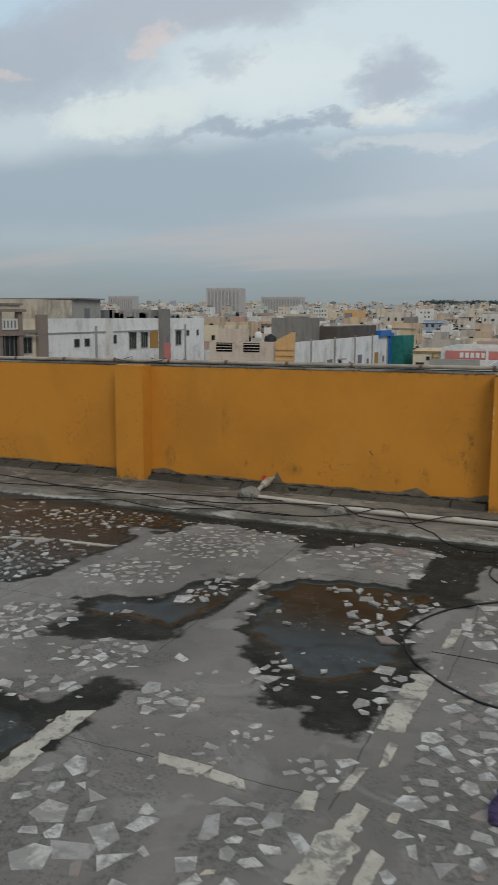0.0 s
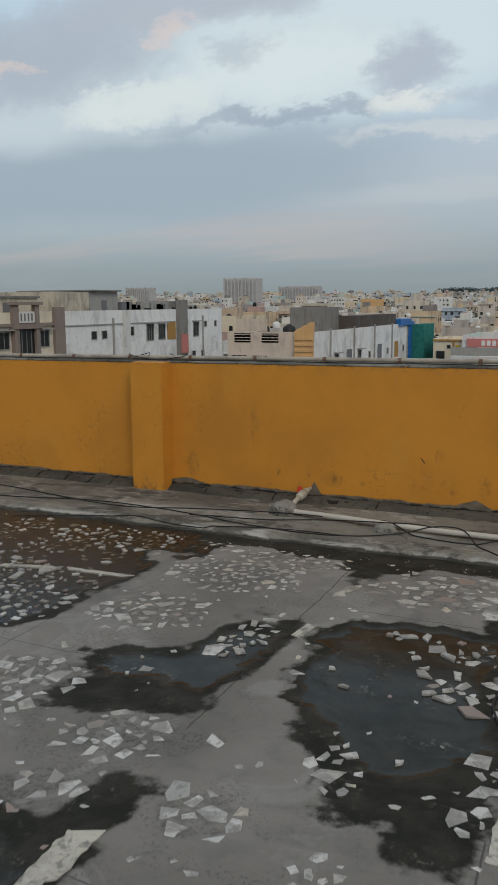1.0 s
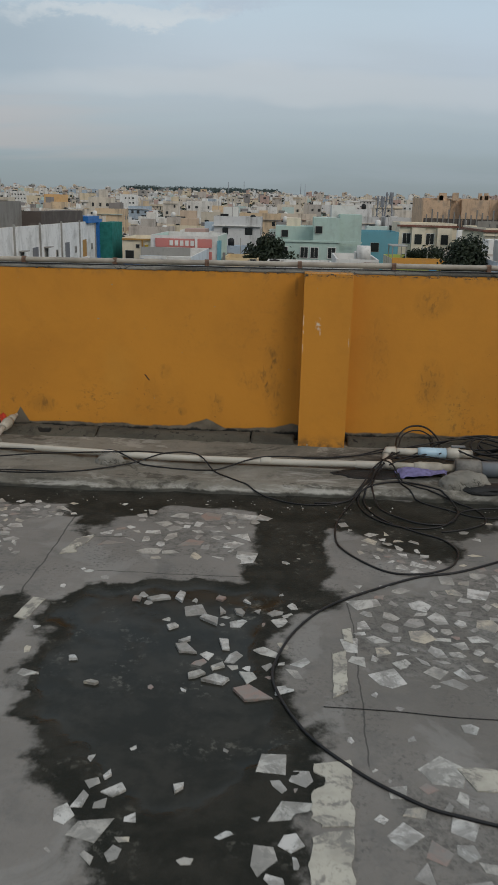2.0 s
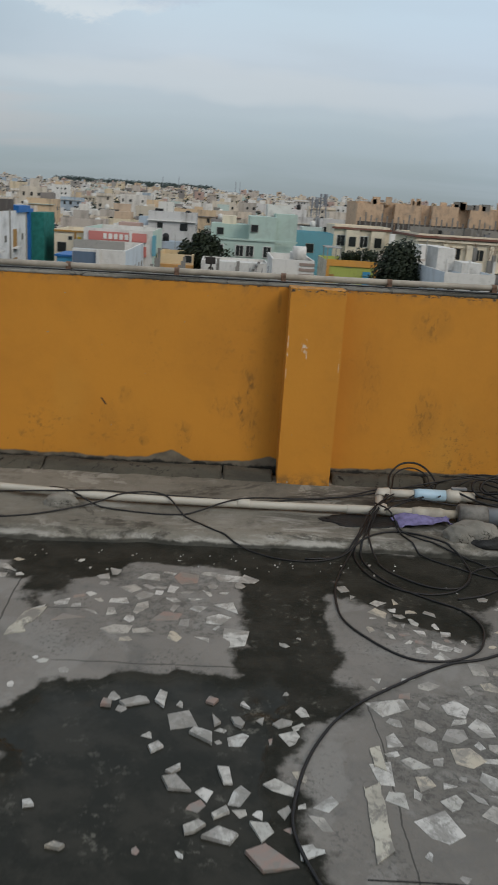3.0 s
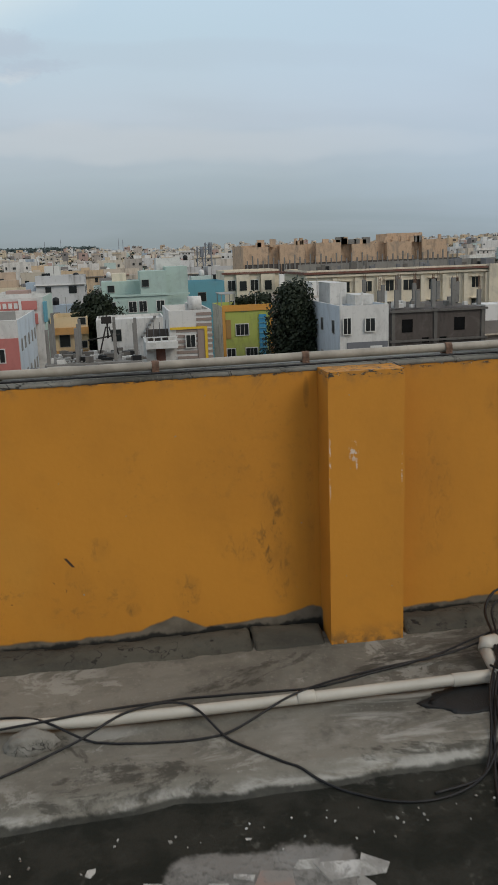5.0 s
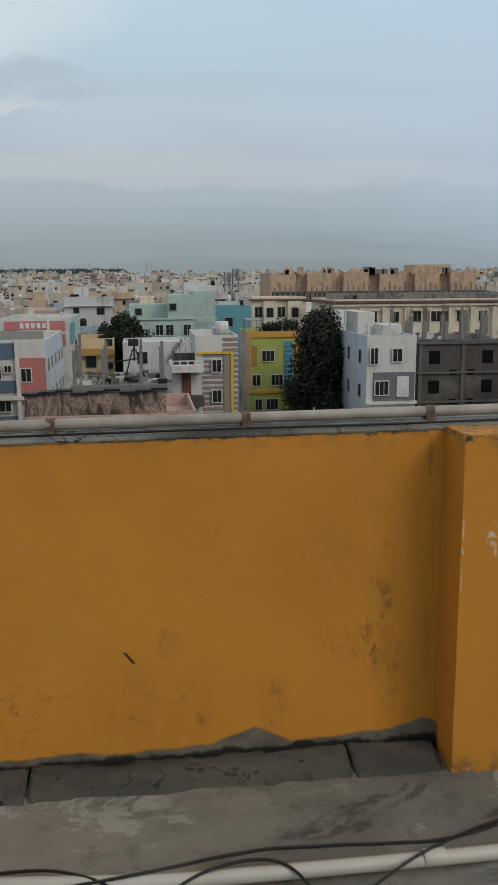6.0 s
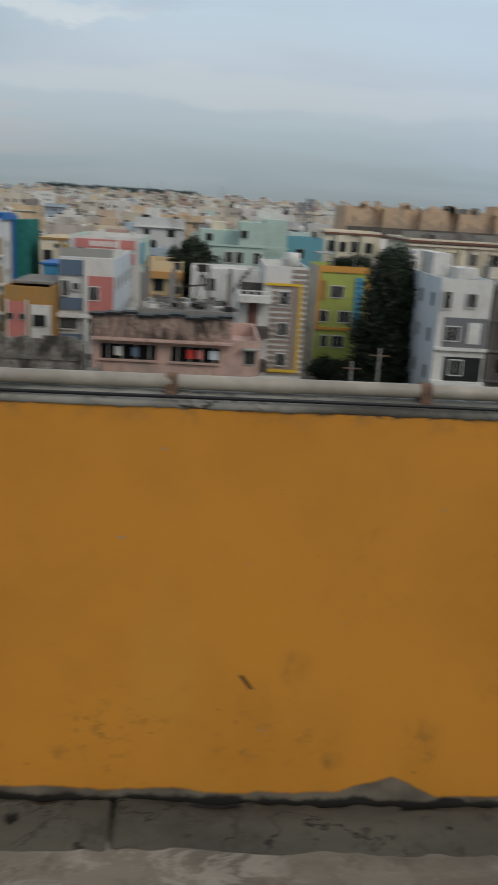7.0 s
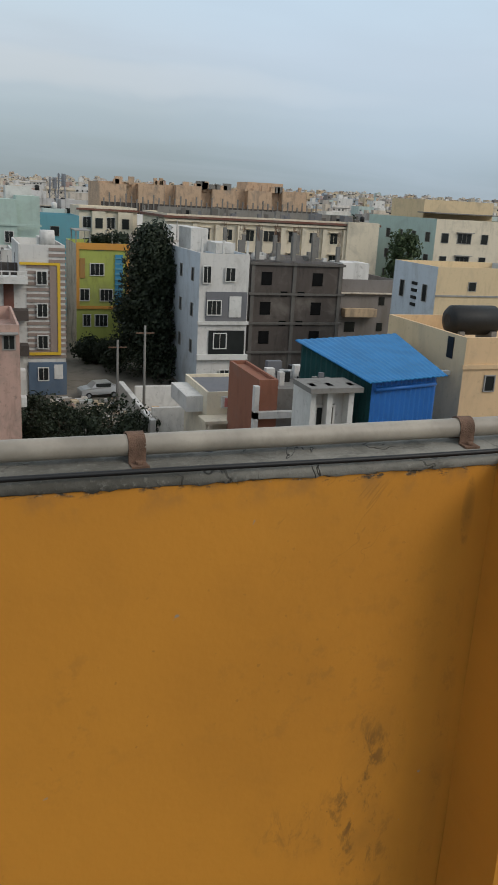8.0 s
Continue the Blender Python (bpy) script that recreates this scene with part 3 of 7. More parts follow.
# ---- building blocks ----
def box(bm, x0, x1, y0, y1, z0, z1, mi=0):
    vs = [bm.verts.new((x, y, z)) for z in (z0, z1) for y in (y0, y1) for x in (x0, x1)]
    for q in ((0, 2, 3, 1), (4, 5, 7, 6), (0, 1, 5, 4), (2, 6, 7, 3), (0, 4, 6, 2), (1, 3, 7, 5)):
        bm.faces.new([vs[i] for i in q]).material_index = mi
    return bm


def soft_box(x0, x1, y0, y1, z0, z1, r=.01, seg=2):
    bm = box(bmesh.new(), x0, x1, y0, y1, z0, z1)
    bmesh.ops.bevel(bm, geom=bm.edges[:], offset=r, segments=seg, affect="EDGES", profile=.6)
    return bm


def tube(points, r, sides=8, bm=None, caps=True):
    """A round tube along points, each with its own radius if r is a list."""
    bm = bm or bmesh.new()
    pts = [Vector(p) for p in points]
    rs = r if isinstance(r, (list, tuple)) else [r] * len(pts)
    rings, up = [], Vector((0, 0, 1))
    for i, p in enumerate(pts):
        d = (pts[min(i + 1, len(pts) - 1)] - pts[max(i - 1, 0)]).normalized()
        if abs(d.dot(up)) > .95:
            up = Vector((1, 0, 0)) if abs(d.x) < .9 else Vector((0, 1, 0))
        a = d.cross(up).normalized()
        b = a.cross(d)
        up = b
        rings.append([bm.verts.new(p + (a * math.cos(k) + b * math.sin(k)) * rs[i]) for k in (2 * math.pi * j / sides for j in range(sides))])
    for u, v in zip(rings, rings[1:]):
        for j in range(sides):
            f = bm.faces.new((u[j], u[(j + 1) % sides], v[(j + 1) % sides], v[j]))
            f.smooth = True
    if caps:
        bm.faces.new(rings[0][::-1])
        bm.faces.new(rings[-1])
    return bm


def spline(ctrl, steps=10):
    """Catmull-Rom through the control points."""
    P = [Vector(p) for p in ctrl]
    P = [P[0] * 2 - P[1]] + P + [P[-1] * 2 - P[-2]]
    out = []
    for a, b, c, d in zip(P, P[1:], P[2:], P[3:]):
        for i in range(steps):
            t = i / steps
            out.append(.5 * ((2 * b) + (c - a) * t + (2 * a - 5 * b + 4 * c - d) * t * t + (3 * b - a - 3 * c + d) * t ** 3))
    return out + [P[-2]]


def mesh_of(name, bm, *mats):
    me = bpy.data.meshes.new(name)
    bmesh.ops.recalc_face_normals(bm, faces=bm.faces)
    bm.to_mesh(me)
    bm.free()
    for m in mats:
        me.materials.append(m)
    return me


def part(name, bm, mat, parent, label="", at=None):
    """One mesh object under a thing or a part; bm may be a ready mesh."""
    me = bm if isinstance(bm, bpy.types.Mesh) else mesh_of(name, bm, *(mat if isinstance(mat, tuple) else (mat,)))
    ob = new(name, me)
    ob.parent = parent
    if at is not None:
        ob.matrix_basis = at
    if label:
        tagged(ob, label)
    return ob


def thing(name, label, category, at=(0, 0, 0), group="", kind=""):
    ob = new(name)
    ob.empty_display_size = .2
    ob.location = at
    return tagged(ob, label, category, group, kind)


def solid(name, bm, mat, label="", category="", group="", kind="", at=None):
    """A thing that is one mesh."""
    ob = new(name, mesh_of(name, bm, *(mat if isinstance(mat, tuple) else (mat,))))
    if at is not None:
        ob.matrix_basis = at
    return tagged(ob, label, category, group, kind)


def grid_mesh(name, xs, ys, hs, mat):
    """A sheet over xs, ys with heights hs[j][i]."""
    nx, ny = len(xs), len(ys)
    X, Y = np.meshgrid(xs, ys)
    co = np.stack([X, Y, hs], -1).reshape(-1, 3)
    i = np.arange(nx - 1)[None, :] + np.arange(ny - 1)[:, None] * nx
    quads = np.stack([i, i + 1, i + nx + 1, i + nx], -1).reshape(-1, 4)
    me = bpy.data.meshes.new(name)
    me.from_pydata(co.tolist(), [], quads.tolist())
    me.polygons.foreach_set("use_smooth", np.ones(len(quads), bool))
    me.materials.append(mat)
    me.update()
    return me


def vnoise(x, y, seed=0):
    """Value noise on arrays, 0 to 1."""
    def lattice(i, j):
        n = (i * 374761393 + j * 668265263 + seed * 69069) & 0x7fffffff
        n = ((n ^ (n >> 13)) * 1274126177) & 0x7fffffff
        return ((n ^ (n >> 16)) & 0xffff) / 65535.0
    xi, yi = np.floor(x).astype(np.int64), np.floor(y).astype(np.int64)
    fx, fy = x - xi, y - yi
    fx, fy = fx * fx * (3 - 2 * fx), fy * fy * (3 - 2 * fy)
    a, b, c, d = lattice(xi, yi), lattice(xi + 1, yi), lattice(xi, yi + 1), lattice(xi + 1, yi + 1)
    return (a * (1 - fx) + b * fx) * (1 - fy) + (c * (1 - fx) + d * fx) * fy


def fbm(x, y, octaves=4, seed=0):
    v, amp, tot = 0, .5, 0
    for k in range(octaves):
        v = v + amp * vnoise(x * 2 ** k, y * 2 ** k, seed + k)
        tot += amp
        amp *= .55
    return v / tot


# ---- the terrace: floor, water, ledge, parapet ----
X0, X1, Y0 = -8.0, 7.0, -11.0          # terrace from X0 to X1, from Y0 to the parapet at 0
WATER_Z = -.0040
# basins where rain stands: centre, half sizes, turn in degrees, depth factor
BASINS_NEAR = ((-.60, -2.24, .36, .46, 4, 1.0), (-.46, -2.66, .30, .34, 12, .8), (-.55, -1.90, .32, .13, 0, .9),
               (-1.30, -2.46, .15, .34, -8, .9), (-1.52, -2.60, .26, .12, 24, .9), (-1.42, -3.84, .22, .14, 10, .9))
BASINS_WEST = ((-3.3, -1.12, 1.15, .34, 2, 1.0), (-2.75, -1.72, .56, .52, 0, 1.0), (-2.45, -2.20, .22, .30, -10, .8), (-4.4, -2.2, 1.6, 1.0, 0, 1.0))
BASINS_EAST = ((2.2, -1.5, .8, .5, 10, .9),)
BASINS = BASINS_NEAR + BASINS_WEST + BASINS_EAST
# places that are only soaked, with no water standing on them
DAMP_MIDDLE = ((-.58, -2.22, .42, .48, 3, 1.0), (-.46, -2.72, .37, .46, 10, 1.0), (-.40, -3.00, .30, .26, 16, 1.0), (-.25, -3.18, .15, .24, 8, 1.0), (-.46, -1.88, .50, .12, 0, 1.0),
               (-.16, -1.38, .15, .52, 0, 1.0), (-.20, -1.72, .16, .12, 0, 1.0), (-.12, -1.05, .14, .18, 0, 1.0))
DAMP_WEST = ((-1.29, -2.44, .19, .48, -8, 1.0), (-1.55, -2.58, .36, .15, 24, 1.0), (-1.42, -2.86, .30, .16, 14, 1.0), (-1.40, -2.70, .22, .22, 0, 1.0), (-1.18, -3.55, .09, .22, -15, .8),
             (-1.44, -3.84, .38, .26, 8, 1.0), (-3.2, -1.08, 1.14, .42, 0, 1.0), (-2.75, -1.75, .62, .60, 0, 1.0), (-2.42, -2.25, .28, .34, -8, 1.0))
DAMP_FOOT = ((-1.2, -.88, 2.1, .13, -1, 1.2), (-2.9, -.80, 1.6, .17, 0, 1.2), (1.3, -.90, 1.7, .15, 0, 1.2), (-1.28, -.97, .34, .10, -4, .75), (-1.00, -1.02, .30, .13, 5, .65), (-1.02, -1.20, .05, .12, 0, .35),
             (.42, -1.08, .40, .20, 0, 1.0), (.40, -1.36, .20, .12, -30, .6))
DAMP = DAMP_MIDDLE + DAMP_WEST + DAMP_FOOT


def pool(x, y, spots, wob, wob2):
    """0 outside, 1 well inside any of the spots, with ragged rims."""
    best = np.full_like(x, -9.0)
    for cx, cy, rx, ry, turn, deep in spots:
        a = radians(turn)
        u, v = (x - cx) * math.cos(a) + (y - cy) * math.sin(a), -(x - cx) * math.sin(a) + (y - cy) * math.cos(a)
        r = (np.abs(u / rx) ** 3 + np.abs(v / ry) ** 3) ** (1 / 3)
        best = np.maximum(best, (1 - r) * (min(rx, ry) + .12) * 3.2 * deep)
    f = best + wob * .85 + wob2 * .40
    s = np.clip((f + .16) / .40, 0, 1)
    return s * s * (3 - 2 * s)


def floor_height(x, y):
    """Height of the screed; negative in the basins."""
    wob = (fbm(x * 4.5, y * 4.5, 4, 5) - .5)
    wob2 = (fbm(x * 17, y * 17, 3, 9) - .5)
    h = np.minimum(-.010 * pool(x, y, BASINS, wob, wob2), -.0030 * pool(x, y, DAMP, wob, wob2))
    return h + .0012 * (fbm(x * 1.7, y * 1.7, 3, 21) - .5) + .0008 * wob2


def axis(lo, hi, flo, fhi, fine, coarse):
    a = np.arange(flo, fhi + fine / 2, fine)
    return np.concatenate([np.arange(lo, flo - .01, coarse), a, np.arange(fhi + coarse, hi + coarse * .99, coarse)])


# fields of broken tile: centre, half sizes, turn, radius of a piece, closeness
PAVED_WEST = ((-1.68, -1.50, .40, .30, 0, .034, .75), (-1.80, -2.10, .26, .26, 30, .036, .8), (-1.45, -1.14, .38, .11, 0, .032, .8), (-1.28, -2.16, .11, .24, -10, .034, .8),
              (-1.88, -2.92, .22, .22, 0, .036, .7), (-1.27, -3.13, .25, .16, 12, .040, .85), (-1.42, -3.48, .24, .11, 20, .046, .85), (-1.6, -4.2, .4, .3, 0, .05, .8),
              (-2.9, -1.2, .8, .36, 4, .024, .22), (-3.0, -2.1, .8, .4, 0, .028, .3), (-2.3, -3.4, .5, .4, 20, .040, .7))
PAVED_MIDDLE = ((-.60, -1.17, .32, .10, 0, .040, .75), (-.58, -1.42, .27, .16, 0, .052, .75), (-.90, -1.36, .10, .12, 0, .044, .4), (-.62, -1.93, .13, .05, 0, .034, .9),
                (-.38, -2.04, .24, .05, 0, .040, .9), (-.38, -2.32, .14, .14, 0, .042, .34), (-.22, -2.40, .10, .20, 0, .044, .5), (-.17, -3.00, .07, .25, 0, .042, .8),
                (-.60, -3.02, .07, .15, 20, .038, .9), (-.88, -3.40, .15, .12, 0, .042, .75), (-.50, -3.50, .08, .09, 0, .034, .5), (-.20, -3.62, .09, .14, 0, .038, .5))
PAVED_SOUTH = ((-.86, -4.16, .19, .28, 0, .054, 1.0), (-.58, -4.18, .10, .20, 0, .056, .8), (-.32, -4.06, .13, .22, 0, .050, .85), (-.3, -4.62, .8, .22, 0, .055, .9))
PAVED_EAST = ((.24, -3.45, .17, .68, 0, .046, 1.0), (.64, -3.40, .28, .85, 0, .046, 1.0), (.30, -1.44, .20, .15, -35, .040, .85), (.22, -2.10, .17, .34, 0, .042, .95),
              (.62, -2.05, .28, .42, 0, .042, .9), (.10, -2.02, .05, .30, 0, .036, .5), (1.1, -1.5, .35, .40, 0, .040, .8), (1.5, -2.9, .4, .9, 0, .045, .8))


def paving(x, y):
    """How closely broken tile is set at a place, and the usual radius of a piece there."""
    wob = fbm(x * 5, y * 5, 3, 61) - .5
    d, size = np.full_like(x, .0075), np.full_like(x, .018)
    for px, py, rx, ry, turn, r, close in PAVED_WEST + PAVED_MIDDLE + PAVED_SOUTH + PAVED_EAST:
        a = radians(turn)
        u, v = (x - px) * math.cos(a) + (y - py) * math.sin(a), -(x - px) * math.sin(a) + (y - py) * math.cos(a)
        f = close * np.clip((1.08 + wob * 1.2 - np.sqrt((u / rx) ** 2 + (v / ry) ** 2)) / .30, 0, 1)
        size = np.where(f > d, r, size)
        d = np.maximum(d, f)
    return d, size


fx, fy = axis(X0, X1, -4.6, 1.7, .024, .16), axis(Y0, -.45, -4.9, -.45, .022, .16)
fy = np.concatenate([fy[fy < -.46], [-.45]])
FX, FY = np.meshgrid(fx, fy)
floor_ob = new("floor", grid_mesh("floor", fx, fy, floor_height(FX, FY), SCREED))
paved = floor_ob.data.attributes.new("paved", "FLOAT", "POINT")
paved.data.foreach_set("value", paving(FX, FY)[0].ravel().astype(np.float32))
tagged(floor_ob, "wet grey cement terrace floor set with broken white tiles", "floor", kind="structure")

wbm = bmesh.new()
wv = [wbm.verts.new(p) for p in ((X0 + .2, -3.3, WATER_Z), (-1.98, -3.3, WATER_Z), (-1.98, -.7, WATER_Z), (X0 + .2, -.7, WATER_Z))]
wbm.faces.new(wv)
solid("rain_water", wbm, WATER, "shallow rain puddles standing on the terrace floor", "water", kind="structure")


def ledge_height(x, y):
    edge = -.83 + .05 * (fbm(x * 1.3, x * 0 + 3.3, 3, 31) - .5) * 2 + .035 * (fbm(x * 7, y * 7, 3, 33) - .5)
    d = y - edge
    s = np.clip(d / .075, 0, 1)
    rise = -.012 + .050 * (s * s * (3 - 2 * s))
    return rise + .030 * np.clip((y + .5) / .5, 0, 1) + .012 * (fbm(x * 3.1, y * 5, 4, 35) - .5) + .004 * (fbm(x * 22, y * 22, 3, 37) - .5) - .09 * (y > -.036)


lx, ly = axis(X0, X1, -4.6, 1.7, .026, .15), np.concatenate([np.arange(-1.0, -.045, .022), [-.040, -.034, .02]])
LX, LY = np.meshgrid(lx, ly)
ledge = new("ledge", grid_mesh("ledge", lx, ly, ledge_height(LX, LY), CEMENT))
tagged(ledge, "raised rough cement ledge along the foot of the parapet", "ledge", kind="structure")


def top_z(x):
    return 1.006 + .006 * x


def parapet(name, label, length, at):
    """A parapet wall along local x, inner face at local y = 0, with its cement coping."""
    wall = thing(name, label, "wall", kind="structure")
    wall.matrix_basis = at
    bm = bmesh.new()
    a, b = length
    n = int((b - a) / .3)
    for i in range(n):
        xa, xb = a + (b - a) * i / n, a + (b - a) * (i + 1) / n
        vs = []
        for x in (xa, xb):
            vs.append([bm.verts.new((x, y, z)) for y, z in ((0, -.25), (0, top_z(x) - .002), (.14, top_z(x) - .002), (.14, -.25))])
        for k in range(4):
            bm.faces.new((vs[0][k], vs[1][k], vs[1][(k + 1) % 4], vs[0][(k + 1) % 4]))
    bmesh.ops.remove_doubles(bm, verts=bm.verts[:], dist=.0005)
    part("plaster_face", bm, YELLOW, wall)
    # coping: an uneven strip of cement, slightly proud on the inner side
    bm = bmesh.new()
    n = int((b - a) / .012)
    rows = []
    for i in range(n + 1):
        x = a + (b - a) * i / n
        lip = -.004 - .003 * noise.noise((x * 9, 1.3, 0)) - .004 * noise.noise((x * 60, 4, 0))
        low = top_z(x) - .003 - .002 * noise.noise((x * 9, 7, 0)) - .006 * max(0, noise.noise((x * 33, 2, 0))) - .004 * noise.noise((x * 90, 5, 0))
        hi = top_z(x) + .016 + .002 * noise.noise((x * 4, 3, 0)) + .0015 * noise.noise((x * 40, 3, 0))
        rows.append([bm.verts.new((x, y, z)) for y, z in ((.002, low), (lip, low + .003), (lip + .002, hi - .005), (lip + .012, hi),
                                                         (.07, hi + .003 + .002 * noise.noise((x * 17, 9, 0))), (.148, hi), (.150, hi - .04))])
    for u, v in zip(rows, rows[1:]):
        for k in range(6):
            bm.faces.new((u[k], v[k], v[k + 1], u[k + 1])).smooth = True
    part("coping", bm, COPING, wall, "weathered grey cement coping")
    return wall


def pilaster(x):
    bm = bmesh.new()
    z1 = top_z(x) + .008
    n = 24
    ring = []
    for k in range(n + 1):
        z = .01 + (z1 - .01) * k / n
        w = .0022 * noise.noise((x, z * 4, 1))
        ring.append([bm.verts.new((x + sx * (.130 + w) + .002 * noise.noise((sx, z * 6, x)), y + .002 * noise.noise((z * 5, x, sx)), z))
                     for sx, y in ((-1, -.001), (-1, -.142), (1, -.142), (1, -.001))])
    for u, v in zip(ring, ring[1:]):
        for k in range(3):
            bm.faces.new((u[k], u[k + 1], v[k + 1], v[k]))
    bm.faces.new(ring[-1])
    bmesh.ops.bevel(bm, geom=[e for e in bm.edges if all(abs(v.co.y + .142) < .01 for v in e.verts) and abs(e.verts[0].co.z - e.verts[1].co.z) > .01],
                    offset=.008, segments=2, affect="EDGES")
    return bm


north = parapet("wall_north", "ochre painted parapet wall with cement coping and pilasters", (X0, X1), pose(0, 0, 0))
for px in (-6.0, -3.0, 0.0, 3.0, 6.0):
    part("pilaster", pilaster(px), YELLOW, north)
parapet("wall_west", "ochre painted parapet wall closing the terrace", (Y0, 0), pose(X0, 0, 0, 0, 0, 90))
parapet("wall_east", "ochre painted parapet wall closing the terrace", (0, -Y0), pose(X1, 0, 0, 0, 0, -90))
parapet("wall_south", "ochre painted parapet wall closing the terrace", (-X1, -X0), pose(0, Y0, 0, 0, 0, 180))


# ---- the town's ground ----
GZ = -17.5


def ground_z(d):
    """The land is flat below the house and rises slowly far off."""
    s = np.clip((np.asarray(d, float) - 380) / 1650, 0, 1)
    return GZ + 31 * s * (.85 + .15 * s)


def ground_sheet():
    rad = [3, 20, 40, 60, 80, 100, 130, 170, 220, 300, 420, 600, 800, 1050, 1350, 1600, 2050, 3000, 3800, 4600]
    bm = bmesh.new()
    n, last = 96, None
    for r in rad:
        ring = [bm.verts.new((r * math.sin(2 * math.pi * k / n), r * math.cos(2 * math.pi * k / n), float(ground_z(r)))) for k in range(n)]
        if last:
            for k in range(n):
                bm.faces.new((last[k], last[(k + 1) % n], ring[(k + 1) % n], ring[k])).smooth = True
        else:
            bm.faces.new(ring)
        last = ring
    return bm


solid("ground", ground_sheet(), EARTH, "dusty brown earth and lanes between the houses", "ground", kind="structure")
# the block below the terrace
bm = box(bmesh.new(), X0 - .14, X1 + .14, Y0 - .14, .14, GZ - .3, -.26)
solid("own_building", bm, facade("own_walls", (.50, .27, .06)), "ochre walls of the block under the terrace", "building", kind="structure")


# ---- houses ----
def leaf_clumps(bm, centres, radius, count, size, rng):
    """Many small bent leaves scattered in and on uneven clumps."""
    for c, r in zip(centres, radius):
        for _ in range(count):
            d = Vector((rng.gauss(0, 1), rng.gauss(0, 1), rng.gauss(0, .8))).normalized()
            p = Vector(c) + d * r * (rng.random() ** .4)
            n = (d + Vector((rng.gauss(0, .5), rng.gauss(0, .5), rng.gauss(0, .5)))).normalized()
            a = n.orthogonal().normalized() * size * (.6 + rng.random() * .8)
            b = n.cross(a).normalized() * size * (.4 + rng.random() * .5)
            m = n * size * .2
            v = [bm.verts.new(q) for q in (p - a, p + b + m, p + a, p - b + m)]
            bm.faces.new((v[0], v[1], v[2]))
            bm.faces.new((v[0], v[2], v[3]))


def frame_ring(w, h, f):
    """Window frame round the opening, one closed ring. Faces -y, centred on the opening."""
    bm = bmesh.new()
    loops = []
    for e, y in ((f, .02), (f, -.07), (0, -.07), (0, .02)):
        loops.append([bm.verts.new((sx * (w / 2 + e), y, sz * (h / 2 + e))) for sx, sz in ((-1, -1), (1, -1), (1, 1), (-1, 1))])
    for u, v in zip(loops, loops[1:] + loops[:1]):
        for k in range(4):
            bm.faces.new((u[k], u[(k + 1) % 4], v[(k + 1) % 4], v[k]))
    return bm


WINDOW_CACHE = {}
STYLE_MAT = {"frame": WHITE_TRIM, "shade": GREY_TRIM, "plain": GREY_TRIM, "dark": GREY_TRIM}


def add_window(parent, x, y, z, w, h, style="frame", turn=0, trim=None):
    key = (round(w, 2), round(h, 2), style, trim)
    mat = trim or STYLE_MAT[style]
    if key not in WINDOW_CACHE:
        WINDOW_CACHE[key] = (mesh_of("window", frame_ring(w, h, .05 if style == "plain" else .09), mat),
                             mesh_of("pane", box(bmesh.new(), -w / 2, w / 2, -.015, .015, -h / 2, h / 2), GLASS),
                             mesh_of("mullion", box(bmesh.new(), -.02, .02, -.05, -.016, -h / 2, h / 2), mat),
                             mesh_of("sunshade", box(bmesh.new(), -w / 2 - .25, w / 2 + .25, -.55, .02, h / 2 + .14, h / 2 + .24), mat))
    win = part("window", WINDOW_CACHE[key][0], None, parent, at=pose(x, y, z, 0, 0, turn))
    part("pane", WINDOW_CACHE[key][1], None, win)
    if style != "plain":
        for k in (0,) if w < 1.3 else (-w / 6, w / 6):
            part("mullion", WINDOW_CACHE[key][2], None, win, at=pose(k, 0, 0))
    if style == "shade":
        part("sunshade", WINDOW_CACHE[key][3], None, win)
    return win


def shell(w, d, h, par=.9, thick=.16, base=-.6):
    """Walls of a house with a sunk flat roof behind the roof parapet, in one piece; local, front at y = 0."""
    bm = bmesh.new()
    if not par:
        return box(bm, 0, w, 0, d, base, h)

    def loop(i, z):
        return [bm.verts.new(p) for p in ((i, i, z), (w - i, i, z), (w - i, d - i, z), (i, d - i, z))]
    loops = [loop(0, base), loop(0, h), loop(thick, h), loop(thick, h - par)]
    for u, v in zip(loops, loops[1:]):
        for k in range(4):
            bm.faces.new((u[k], u[(k + 1) % 4], v[(k + 1) % 4], v[k]))
    bm.faces.new(loops[0][::-1])
    bm.faces.new(loops[-1])
    return bm


